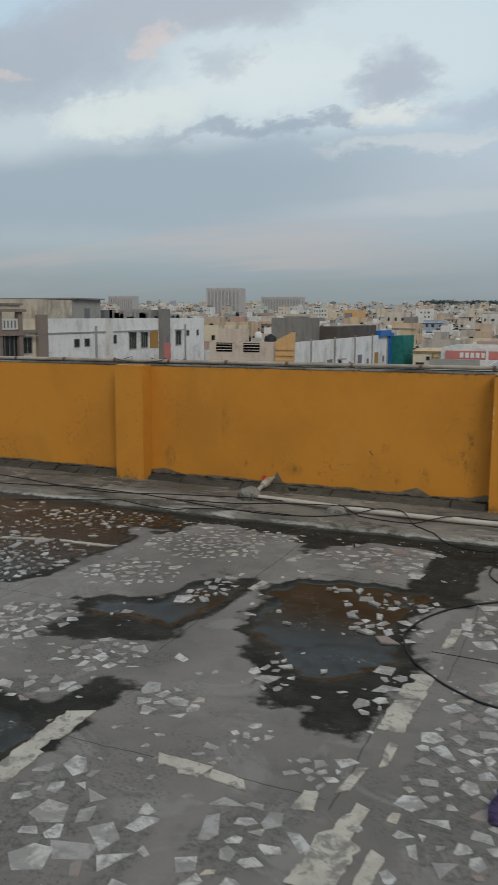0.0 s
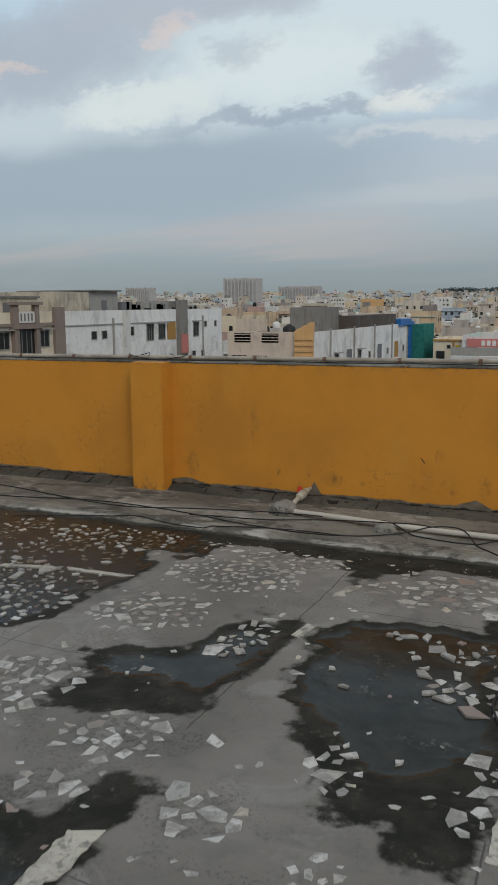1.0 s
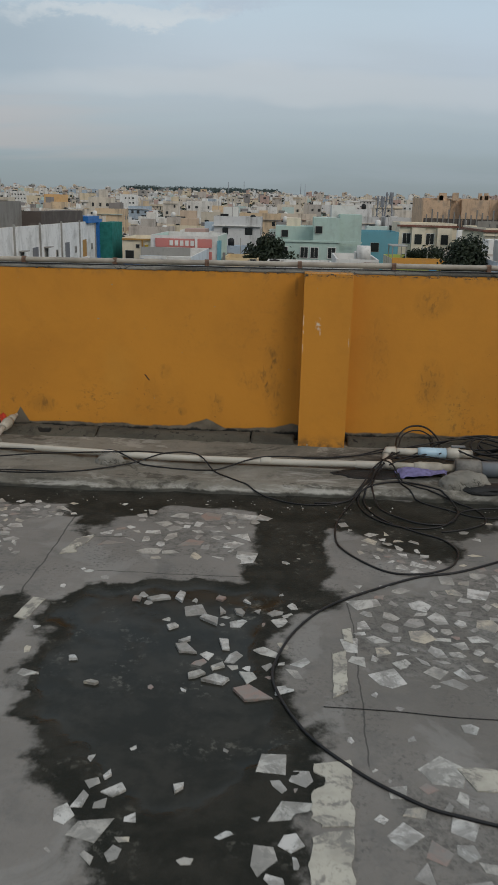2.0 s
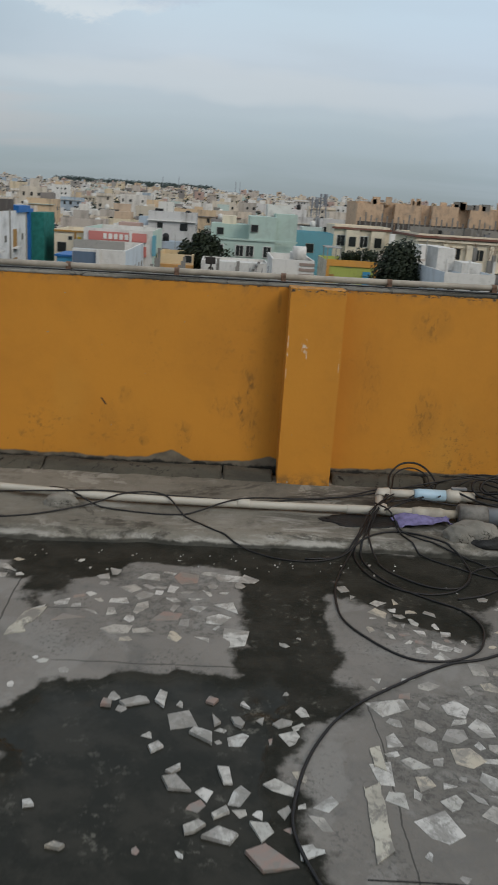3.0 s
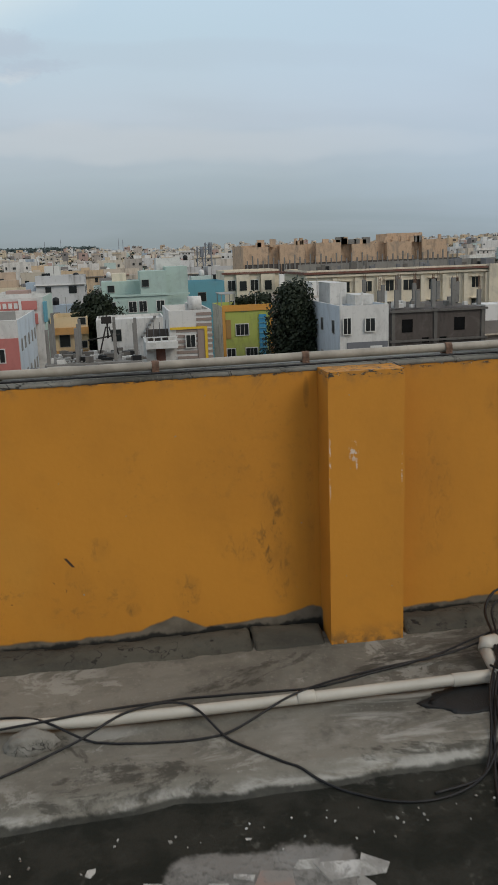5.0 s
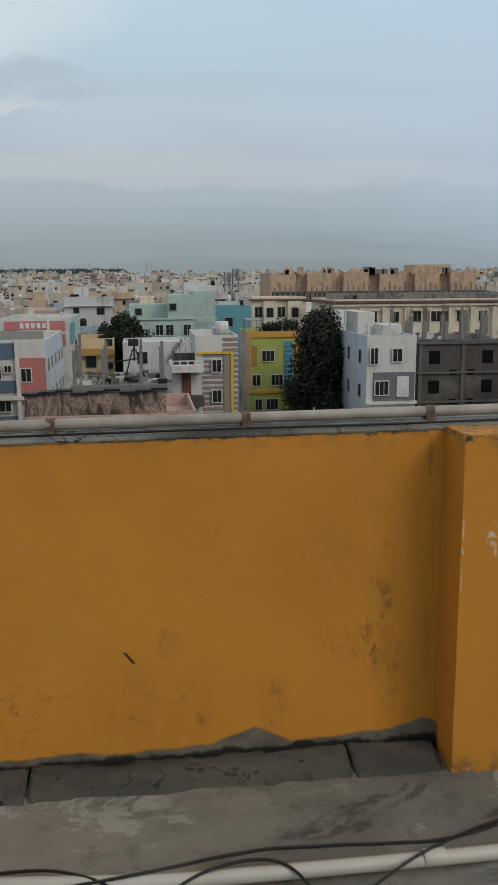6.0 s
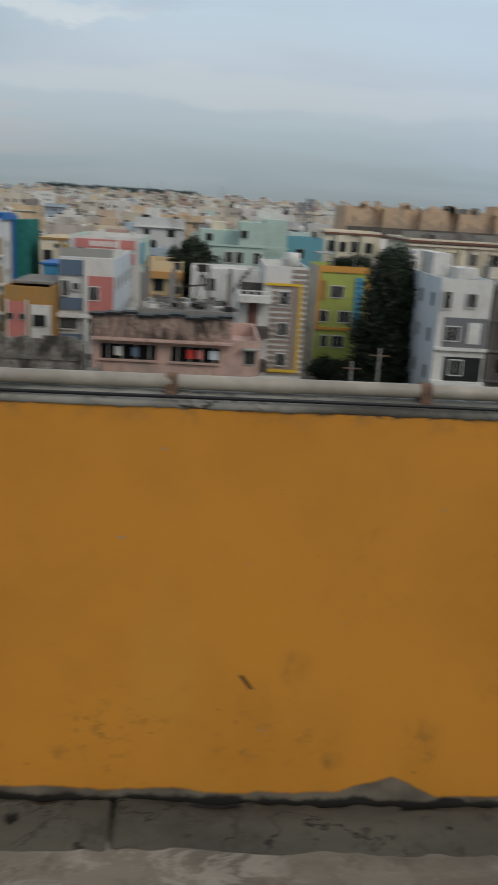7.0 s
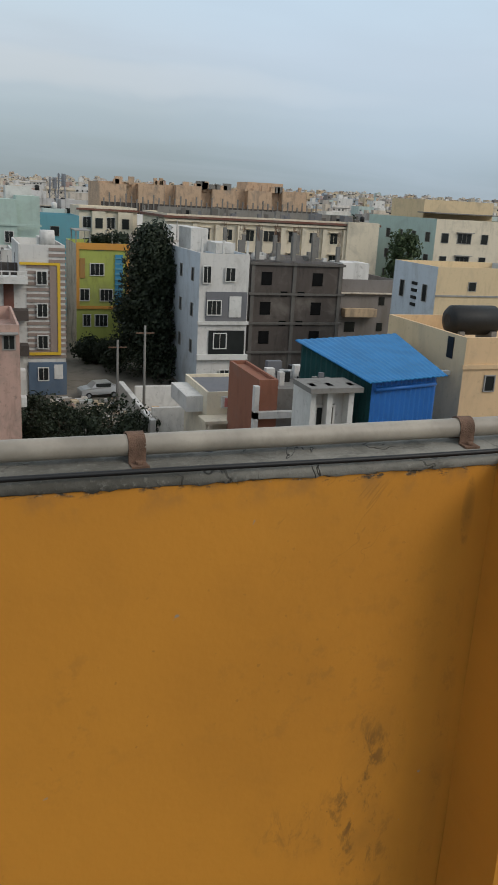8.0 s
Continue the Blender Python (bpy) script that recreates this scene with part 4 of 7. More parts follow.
class House:
    """A house with axis-parallel walls. Places are given in the world: x along the front, z up."""

    def __init__(self, name, label, x0, x1, y0, y1, top, mat, side=None, par=.9, ground=GZ, category="house", group=""):
        self.x0, self.x1, self.y0, self.y1, self.g, self.top = x0, x1, y0, y1, ground, top
        self.ob = thing(name, label, category, (x0, y0, ground), group)
        bm = shell(x1 - x0, y1 - y0, top - ground, par)
        if side:
            bm.normal_update()
            bmesh.ops.recalc_face_normals(bm, faces=bm.faces)
            for f in bm.faces:
                if abs(f.normal.x) > .9:
                    f.material_index = 1
        part("wall", bm, (mat, side) if side else mat, self.ob)

    def win(self, x, z, w=1.0, h=1.2, style="frame", y=None, trim=None):
        add_window(self.ob, x - self.x0, (self.y0 if y is None else y) - self.y0, z - self.g, w, h, style, 0, trim)

    def win_left(self, y, z, w=1.0, h=1.2, style="frame"):
        add_window(self.ob, 0, y - self.y0, z - self.g, w, h, style, -90)

    def win_right(self, y, z, w=1.0, h=1.2, style="frame"):
        add_window(self.ob, self.x1 - self.x0, y - self.y0, z - self.g, w, h, style, 90)

    def slab(self, name, x0, x1, y0, y1, z0, z1, mat, label=""):
        """A block given in the world, joined to the house."""
        return part(name, box(bmesh.new(), x0 - self.x0, x1 - self.x0, y0 - self.y0, y1 - self.y0, z0 - self.g, z1 - self.g), mat, self.ob, label)

    def tank(self, x, y, z, r=.6, h=1.3, mat=None):
        bm = tube([(0, 0, 0), (0, 0, .08), (0, 0, h * .8), (0, 0, h * .93), (0, 0, h), (0, 0, h + .08)], [r * .96, r, r, r * .8, r * .35, r * .3], 14)
        part("water_tank", bm, mat or TAR, self.ob, at=pose(x - self.x0, y - self.y0, z - self.g))


PEACH = facade("peach_plaster", (.52, .36, .24), .6, .5)
APT_FRONT = facade("beige_plaster", (.56, .46, .38))
APT_SIDE = facade("white_wash", (.68, .67, .655), .42)
CREAM = facade("cream_plaster", (.66, .58, .45), .30)
WHITE = facade("white_plaster", (.58, .56, .53), .40)
# for pale blue walls; on the white house's side it paints in shade
PALE_BLUE = facade("pale_blue_plaster_and_shade", (.50, .545, .585), .3)
LIME = facade("lime_green_paint", (.36, .40, .10), .3)
ORANGE = facade("orange_paint", (.55, .27, .06), .2)
SKY_BLUE = facade("bright_blue_paint", (.06, .25, .42), .15)
STRIPE = facade("grey_brown_tile", (.27, .21, .18), .2)
LEMON = facade("yellow_paint_band", (.62, .40, .04), .15)
SLATE = facade("slate_blue_paint", (.10, .14, .20), .25)
STEEL_GREY = facade("dark_grey_paint", (.15, .15, .16), .25)
HOIST = plain("rusted_hoist_steel", (.035, .030, .027), .8, .2, .3, 4, .1)
BRICK_GREY = facade("grey_block_wall", (.085, .070, .062), .5)
ROSE = facade("rose_paint", (.47, .17, .15), .2)
BROWN_OCHRE = facade("brown_ochre_paint", (.34, .19, .06), .3)
PINK = facade("faded_pink_plaster", (.47, .31, .255), .6)
STAINED = mouldy_plaster("mouldy_plaster", (.42, .29, .24), (.30, .22, .18))
OLD_CEMENT = mouldy_plaster("mouldy_cement", (.27, .25, .22), (.17, .155, .135))
MINT = facade("mint_paint", (.40, .50, .45), .2)
TEAL = facade("teal_blue_paint", (.13, .31, .37), .2)
NET_GREEN = plain("green_scaffold_net", (.03, .17, .15), .9, 0, .3, 1.5, .2, .1)
# dark teal of the shed's left wall, its shadow included in the colour
SHED_SHADED_SIDE = plain("shaded_shed_side", (.015, .06, .06), .8, 0, .3, 1.5, .2, .1)
TARP_BLUE = plain("blue_tarpaulin", (.02, .14, .42), .5, 0, .25, 1.5, .2)
SHED_BLUE = plain("blue_roof_sheet", (.018, .17, .40), .6, 0, .2, .8, .05, .25)
SHED_WALL = plain("blue_wall_sheet", (.02, .13, .42), .45, .1, .15, .8, .05, .4)
CONCRETE = facade("raw_concrete", (.20, .19, .175), .6)
DARK_CONCRETE = facade("dark_concrete", (.12, .11, .10), .5)
DIRTY_CREAM = facade("dirty_cream_plaster", (.50, .44, .35), .95)
FADED_TILE = facade("faded_tile_wall", (.23, .18, .155), .4)
MAROON = facade("maroon_band", (.17, .075, .055), .4)
PALE_YELLOW = facade("pale_yellow_plaster", (.62, .48, .30), .25)
BISQUE = facade("bisque_plaster", (.62, .43, .25), .25)
YELLOW_BAND = facade("saffron_plaster", (.60, .36, .16), .25)

# near-black sheet colour that paints the shade inside uncut openings
SHADE_SHEET = plain("painted_shade_sheet", (.010, .010, .010), .9, 0, .3, 1, 0, .05)
SAFFRON = facade("dull_saffron_paint", (.47, .25, .09), .35)
MAIN = []          # plan rectangles that stay free of other houses


def keep_clear(h, margin=1.5):
    MAIN.append((h.x0 - margin, h.x1 + margin, h.y0 - margin, h.y1 + margin))
    return h


# striped house with a yellow frame
h = keep_clear(House("striped_house", "narrow grey and white striped house with yellow frame", 3.3, 7.4, 77.2, 88, -3.2, WHITE, None, .8))
for z in np.arange(-13.6, -4.9, .52):
    h.slab("stripe", 3.95, 7.45, 77.12, 77.2, z, z + .27, STRIPE, "grey-brown tiled stripe")
    h.slab("stripe", 7.4, 7.47, 77.2, 88, z, z + .27, STRIPE)
for z in (-4.76, -4.24, -3.72):
    h.slab("stripe", 5.95, 7.45, 77.12, 77.2, z, z + .27, STRIPE)
    h.slab("stripe", 7.4, 7.47, 77.2, 88, z, z + .27, STRIPE)
h.slab("tile_panel", 6.0, 6.68, 77.06, 77.12, -13.0, -5.0, STRIPE)
h.slab("frame_band", 3.35, 6.95, 76.98, 77.12, -5.0, -4.78, LEMON, "yellow frame band")
h.slab("frame_band", 6.68, 6.95, 76.98, 77.12, -13.3, -5.0, LEMON)
h.slab("frame_band", 3.9, 6.68, 76.98, 77.12, -13.3, -13.05, LEMON)
h.slab("lower_storey", 3.95, 7.45, 77.0, 77.2, GZ, -14.0, SLATE, "slate-blue ground storey")
for z in (-6.15, -9.1, -12.05, -15.1):
    h.win(5.3, z, .85, 1.15, "frame", 76.98)
h.slab("panel", 6.3, 7.1, 76.96, 77.1, -15.6, -14.2, WHITE_TRIM)
h.slab("stair_room", 5.45, 6.75, 80, 84, -4.1, -2.75, WHITE)
part("vault", tube([(2.15, 2.9, 14.75), (3.45, 2.9, 14.75)], .75, 16), WHITE, h.ob)
h.slab("side_wing", 1.0, 3.3, 77.2, 88, GZ, -6.5, WHITE)
for z in (-6.6, -9.9, -13.1):
    h.slab("balcony", .9, 3.95, 75.6, 77.2, z, z + (.62 if z > -7 else .95), WHITE_TRIM if z > -7 else BRICK_GREY, "balcony front")
    h.slab("door", 1.9, 2.8, 77.12, 77.24, z - 2.3, z - .1, MAROON)
h.slab("balcony_rail", .9, 3.95, 75.62, 75.72, -5.55, -5.45, WHITE_TRIM)
for k in range(5):
    h.slab("rail_post", .95 + k * .7, 1.09 + k * .7, 75.63, 75.71, -5.98, -5.55, WHITE_TRIM)
h.slab("screen", 1.1, 3.3, 79.0, 79.1, -6.5, -5.0, BRICK_GREY, "dark wire screen on the side terrace")
for k in range(4):
    h.slab("stair_rail", 1.2 + k * .6, 1.26 + k * .6, 78.6, 78.66, -6.5, -4.3 + .3 * (k % 2), STEEL_GREY)

h.ob.matrix_basis = pose(.65, 0, -.35) @ h.ob.matrix_basis

# lime green house
h = keep_clear(House("green_house", "lime green house with orange trim and blue strip", 11.0, 17.2, 97, 107, -4.3, LIME, DIRTY_CREAM))
for a in ((11.0, 11.35, -11.4, -4.4), (16.85, 17.2, -11.4, -4.4), (11.35, 16.85, -4.9, -4.5), (11.0, 17.2, -11.75, -11.4)):
    h.slab("trim_band", a[0], a[1], 96.85, 97.0, a[2], a[3], ORANGE, "orange trim band")
h.slab("blue_strip", 15.5, 16.4, 96.88, 97.0, -11.2, -5.4, SKY_BLUE)
for k in range(9):
    h.slab("strip_rib", 15.4, 16.5, 96.8, 96.88, -5.9 - k * .6, -5.75 - k * .6, TEAL)
for x, z, w in ((13.4, -7.15, 1.5), (11.95, -10.1, 1.0), (14.5, -10.1, 1.4), (12.2, -13.1, .8), (13.9, -13.1, 1.4)):
    h.win(x, z, w, 1.3, "frame", 96.95)
h.slab("door", 11.4, 12.0, 96.9, 97.02, -8.2, -5.9, BROWN_OCHRE)
h.slab("pergola", 11.0, 12.9, 98, 103, -2.9, -2.8, GREY_TRIM)
h.slab("parapet_band", 11.0, 17.2, 96.9, 97.0, -4.5, -4.15, ORANGE)
h.slab("nameplate", 13.3, 14.1, 96.86, 96.92, -4.95, -4.55, SLATE)
rp = bmesh.new()
leaf_clumps(rp, [(random.Random(k).uniform(2.0, 6.4), 1.5 + (k % 4) * .8, 13.4 + .6 * random.Random(k + 50).random()) for k in range(16)], [.55] * 16, 90, .16, random.Random(3))
part("roof_foliage", rp, LEAF, h.ob, "dark foliage along the roof edge")
for x in (11.1, 12.7, 15.3):
    for y in (98.2, 102.6):
        h.slab("pergola_post", x, x + .12, y, y + .12, -4.4, -2.9, GREY_TRIM)

h.ob.matrix_basis = pose(.6, 0, -.25) @ h.ob.matrix_basis

# white house with a grey band
# side walls coloured pale blue to carry the bluish shade
h = keep_clear(House("white_house", "tall white house with grey middle storey and side in painted blue-white shade", 20.2, 25.1, 74.6, 91, -3.65, WHITE, PALE_BLUE))
h.slab("grey_storey", 20.9, 25.0, 74.5, 74.6, -10.0, -7.2, STEEL_GREY, "dark grey painted band")
# flat dark sheet in place of the loggia's shaded inside
h.slab("loggia", 21.3, 24.9, 74.46, 74.6, -13.2, -10.9, GLASS)
h.slab("band", 20.1, 25.2, 74.3, 74.6, -10.3, -10.0, WHITE_TRIM)
h.slab("band", 20.1, 25.2, 74.1, 74.6, -13.7, -13.2, WHITE_TRIM)
for x, z, w, hh in ((20.9, -5.6, .7, 1.5), (23.2, -5.55, .9, 1.2), (21.7, -8.7, 1.3, 1.3), (22.4, -11.9, 1.2, 1.4), (23.0, -15.4, .9, 1.2)):
    h.win(x, z, w, hh, "frame", 74.44)
h.slab("panel", 23.2, 24.4, 74.4, 74.5, -9.6, -7.6, WHITE_TRIM)
for y in (77, 81.5, 85, 88.5):
    for z in (-5.8, -9.2, -12.8):
        h.win_left(y, z, .8, 1.2, "plain")
h.slab("stair_room", 21.2, 23.0, 82, 87, -3.9, -1.7, WHITE)
h.slab("stair_room", 23.0, 25.0, 79, 83, -3.9, -2.9, WHITE)
for x in (20.3, 22.4, 24.8):
    h.slab("roof_post", x, x + .2, 74.7, 74.9, -3.7, -2.4, WHITE_TRIM)

# unfinished block-wall house
h = keep_clear(House("unfinished_house", "unfinished grey block house with bare columns and rubble on top", 28.4, 39.2, 83.5, 97, -5.0, BRICK_GREY, None, 0))
for z in (-5.2, -8.4, -11.6, -14.8):
    h.slab("floor_slab", 28.2, 39.4, 83.25, 97.2, z - .05, z + .18, DARK_CONCRETE, "bare concrete slab")
for x in (28.4, 33.2, 38.7):
    h.slab("column", x, x + .4, 83.36, 83.7, GZ, -4.9, DARK_CONCRETE)
random.seed(4)
for x in (29, 31.4, 33.2, 35.5, 38.5):
    for y in (84, 90, 96):
        h.slab("roof_column", x, x + .4, y, y + .4, -4.8, -3.2 + random.random() * 1.6, CONCRETE, "bare concrete column")
        for k in range(3):
            h.slab("rebar", x + .05 + k * .13, x + .09 + k * .13, y + .1, y + .14, -3.4, -1.2 - random.random() * .6, RUST)
# bare openings: black sheets on the wall paint their inner shade
for x in (30.2, 36.2):
    for z in (-6.7, -9.9, -13.1):
        h.slab("opening", x - .6, x + .6, 83.44, 83.6, z - .7, z + .7, SHADE_SHEET)
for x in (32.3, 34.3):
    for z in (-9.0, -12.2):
        h.slab("opening", x - .4, x + .4, 83.44, 83.6, z + .4, z + .95, SHADE_SHEET)
for k in range(14):
    x, y = 29 + random.random() * 9, 84 + random.random() * 5
    h.slab("rubble", x, x + .4 + random.random() * .6, y, y + .5, -4.8, -4.55 + random.random() * .5, WHITE if k % 2 else CONCRETE)

# long cream college-like block, its wing, and the peach block behind
h = keep_clear(House("cream_block", "long cream four-storey block with maroon cornice lines", 25.7, 57.5, 112, 128, -1.0, CREAM, None, .7, category="building"))
h.slab("cornice", 25.2, 58, 111.4, 112, -1.55, -1.25, MAROON, "maroon cornice line")
h.slab("cornice", 25.4, 57.8, 111.6, 112, -2.0, -1.7, CREAM)
h.slab("cornice", 25.2, 25.7, 112, 128, -1.55, -1.25, MAROON)
for i in range(9):
    x = 28.0 + i * 3.25
    for z in (-3.5, -6.6, -9.7, -12.8):
        h.win(x, z, (2.6 if i in (0, 4) else 1.2), 1.45, "shade" if i % 2 else "frame", 112, CREAM)
for i in range(8):
    h.slab("pier", 29.3 + i * 3.25, 29.9 + i * 3.25, 111.5, 112, GZ, -2.2, CREAM)
for y in (115, 119, 123):
    for z in (-3.5, -6.6):
        h.win_left(y, z, 1.1, 1.5, "plain")
h.slab("blank_wall", 52.5, 57.6, 111.2, 112, GZ, -1.0, CREAM)
h.slab("roof_wall", 26, 57, 119, 119.2, -1.7, -.2, CONCRETE)
random.seed(9)
for i in range(40):
    x, y = 26.5 + random.random() * 30, 113 + random.random() * 5
    w = .2 + random.random() * .9
    h.slab("roof_clutter", x, x + w, y, y + w, -1.7, -.7 + random.random() * .7, random.choice((CONCRETE, TAR, DARK_CONCRETE, STEEL_GREY)))
w = keep_clear(House("cream_wing", "cream wing with stepped bays and maroon cornice", 16.4, 25.4, 131, 142, -.9, CREAM, None, .7, category="building"))
w.slab("cornice", 16.0, 25.6, 130.6, 131, -1.5, -1.2, MAROON)
for i, x in enumerate((17.6, 19.4, 21.3, 23.6)):
    for z in (-3.3, -6.5, -9.6):
        w.win(x, z, 1.2, 1.6, "frame", 131)
w.slab("bay", 18.3, 20.4, 130.2, 131, GZ, -1.6, CREAM)
w.slab("bay", 22.3, 24.6, 130.2, 131, GZ, -1.6, CREAM)
w.slab("bay_window", 18.8, 19.9, 130.1, 130.24, -4.1, -2.6, GLASS)
w.slab("bay_window", 22.9, 24.0, 130.1, 130.24, -4.1, -2.6, GLASS)
p = keep_clear(House("peach_block", "long faded peach block with stained walls behind the terrace", 25.6, 71, 172, 186, 3.4, PEACH, None, .5, GZ + 1, "building"))
for i in range(6):
    p.slab("wall_bay", 25.6 + i * 7.8, 31.0 + i * 7.8, 170.2, 172, GZ, 3.0 + .22 * (i % 3), PEACH)
    p.slab("drain_pipe", 31.2 + i * 7.8, 31.4 + i * 7.8, 171.8, 172, GZ, 3.2, CONCRETE)
    p.slab("terrace_screen", 25.6 + i * 7.8, 33.2 + i * 7.8, 168.2, 168.4, GZ, -.5, BRICK_GREY)
    for k in range(7):
        p.slab("post", 26.0 + i * 7.8 + k * 1.1, 26.25 + i * 7.8 + k * 1.1, 168.0, 168.25, GZ, .25 + .5 * ((k * 5 + i) % 3), CONCRETE)
p.slab("stair_room", 58, 66, 174, 182, 2.8, 5.0, PEACH)
random.seed(3)
for i in range(24):
    x = 27 + random.random() * 42
    p.slab("roof_clutter", x, x + .4 + random.random() * 1.4, 170.8, 171.6, 3.0, 3.7 + random.random() * .9, random.choice((CONCRETE, PEACH, PEACH)))

# beige and white apartment block
h = keep_clear(House("apartment_block", "four-storey apartment block, beige front and stained white side", -32.6, -24.3, 62.4, 97, -1.0, APT_FRONT, APT_SIDE, 1.0, category="building"))
h.slab("corner_panel", -26.0, -24.25, 62.1, 62.4, -13.4, -.9, YELLOW_BAND, "saffron ribbed corner panel")
for k in range(24):
    h.slab("rib", -25.95, -24.2, 62.0, 62.1, -13.2 + k * .5, -13.0 + k * .5, YELLOW_BAND)
for k in range(6):
    h.slab("corner_crest", -25.85 + .26 * k, -24.25, 62.1, 62.5, -.9 + .13 * k, -.77 + .13 * k, YELLOW_BAND)
# parapet gaps are black sheets with the shade painted in, not holes
for x in (-31.9, -29.2):
    h.slab("parapet_opening", x, x + 1.6, 62.36, 62.44, -1.95, -1.15, SHADE_SHEET)
    for k in range(3):
        h.slab("parapet_rail", x, x + 1.6, 62.3, 62.36, -1.8 + k * .25, -1.74 + k * .25, APT_FRONT)
for z in (-4.0, -7.05, -10.1, -13.2):
    h.win(-31.4, z, 1.5, 1.75, "frame", None, APT_FRONT)
    h.win(-29.4, z, 1.5, 1.75, "frame", None, APT_FRONT)
    h.win(-27.35, z - .1, 1.2, 1.3, "shade")
    h.slab("sill_band", -28.6, -26.8, 61.7, 62.4, z - 1.15, z - .95, APT_FRONT)
h.slab("plinth_band", -32.7, -26.6, 62.2, 62.4, -11.75, -11.5, YELLOW_BAND)
for i in range(9):
    y = 64.5 + i * 3.7
    for z in (-3.9, -7.0, -10.1, -13.2):
        if i in (2, 5, 7):
            h.slab("recess", -24.34, -24.27, y, y + 1.7, z - 1.0, z + .9, BROWN_OCHRE if (i == 7) else STEEL_GREY)
            h.slab("balcony_slab", -24.3, -23.7, y - .1, y + 1.8, z - 1.2, z - 1.0, APT_SIDE)
        else:
            h.win_right(y + .5, z, .9 if i % 2 else .6, 1.2 if i % 2 else .6, "shade" if i % 2 else "plain")
    if i % 2 == 0:
        h.slab("drain_pipe", -24.3, -24.15, y + 2.2, y + 2.35, GZ, -.8, GREY_TRIM)
h.slab("stair_room", -29.5, -26.5, 70, 76, -1.9, 1.1, CONCRETE, "dark raw concrete stair room")
h.slab("roof_wall", -26.5, -24.6, 76, 92, -1.9, .2, BRICK_GREY)
h.slab("roof_wall", -32, -29, 63, 63.2, -1.0, .1, APT_FRONT)
h.tank(-30.6, 66, -1.9, .6, 1.4)
h.tank(-28, 66, -1.9, .6, 1.4)
h.slab("blue_tarp", -27, -24.0, 92, 97.5, -1.2, -.45, TARP_BLUE, "blue tarpaulin round the roof edge")
n = keep_clear(House("net_wrapped_house", "building site wrapped in green scaffold net", -24.0, -22.5, 97.8, 104, -1.2, NET_GREEN, None, 0))
n.slab("tarp_band", -24.35, -24.0, 97.2, 99, -8, -.8, TARP_BLUE)

# house in slate, rose and lavender, with the red-fronted house behind
h = keep_clear(House("rose_house", "slate-blue and rose fronted house with lavender side wall", -15.3, -10.2, 77, 94, -3.75, WHITE, PALE_BLUE))
h.slab("blue_panel", -15.2, -13.0, 76.8, 77, -5.4, -4.0, SLATE, "slate-blue panel")
h.slab("blue_panel", -15.2, -13.0, 76.8, 77, -8.6, -7.5, SLATE)
h.slab("blue_panel", -15.2, -13.0, 76.8, 77, -12.6, -10.9, SLATE)
h.slab("rose_panel", -12.6, -10.25, 76.8, 77, -8.8, -5.4, ROSE, "rose painted panel")
h.slab("pillar", -12.95, -12.6, 76.5, 77, GZ, -3.7, WHITE_TRIM)
h.slab("band", -15.4, -10.1, 76.4, 77, -9.3, -8.95, WHITE_TRIM)
for x, z, w_, hh in ((-12.05, -7.0, .9, 1.2), (-14.7, -6.6, .7, 1.4), (-13.7, -6.4, .6, .6), (-14.4, -9.9, 1.6, 1.0), (-11.6, -10.9, 1.2, 1.2)):
    h.win(x, z, w_, hh, "frame", 76.78)
for y in (79, 82, 85.5, 89, 92):
    for z in (-6.2, -9.4):
        h.win_right(y, z, .8, 1.1, "plain")
h.slab("roof_rail", -15.2, -10.3, 77.1, 77.2, -3.7, -2.9, GREY_TRIM)
r = keep_clear(House("red_front_house", "house with a rose-red parapet panel in a white rounded frame", -17.2, -9.2, 94.5, 108, -2.4, WHITE, MINT))
r.slab("red_panel", -16.6, -9.9, 94.3, 94.5, -3.75, -2.75, ROSE, "rose-red parapet panel")
r.slab("red_panel", -16.6, -9.9, 94.3, 94.5, -5.4, -4.2, ROSE)
r.slab("divider", -11.9, -11.6, 94.2, 94.3, -3.8, -2.5, WHITE_TRIM)
for k in range(5):
    r.slab("lettering_bar", -14.9 + k * .62, -14.5 + k * .62, 94.24, 94.3, -3.55, -2.95, WHITE_TRIM)
for x in (-14.5, -11.8):
    r.win(x, -6.7, 1.7, 1.5, "plain")
r.slab("corner_cap", -9.25, -8.9, 94.3, 96, -5.2, -2.9, TEAL)

c_ = keep_clear(House("mosaic_house", "small cream house with brown frame and yellow mosaic strip", -21.2, -17.5, 97.5, 106, -2.9, CREAM))
c_.slab("frame_band", -21.2, -17.5, 97.3, 97.5, -3.2, -3.0, BROWN_OCHRE)
c_.slab("frame_band", -18.8, -18.6, 97.3, 97.5, -8.0, -3.2, BROWN_OCHRE)
for k in range(4):
    c_.slab("mosaic", -18.4, -18.0, 97.35, 97.5, -4.1 - k * .7, -3.7 - k * .7, LEMON)
c_.win(-20.3, -5.0, 1.0, 1.1, "plain")
c_.win(-19.3, -3.9, .4, .4, "plain")
c_.win(-20.3, -8.0, 1.0, 1.1, "plain")

# ochre house with a rose panel
h = keep_clear(House("ochre_house", "low ochre house with rose panel and white frame lines", -19.6, -15.4, 73.5, 84, -6.3, BROWN_OCHRE))
h.slab("rose_panel", -19.2, -17.6, 73.3, 73.5, -13.4, -7.7, ROSE, "rose panel with white border")
for x in (-19.35, -17.6):
    h.slab("border", x, x + .14, 73.25, 73.5, -13.4, -7.5, WHITE_TRIM)
h.slab("white_wall", -17.2, -15.4, 73.3, 73.5, -12.5, -7.9, WHITE)
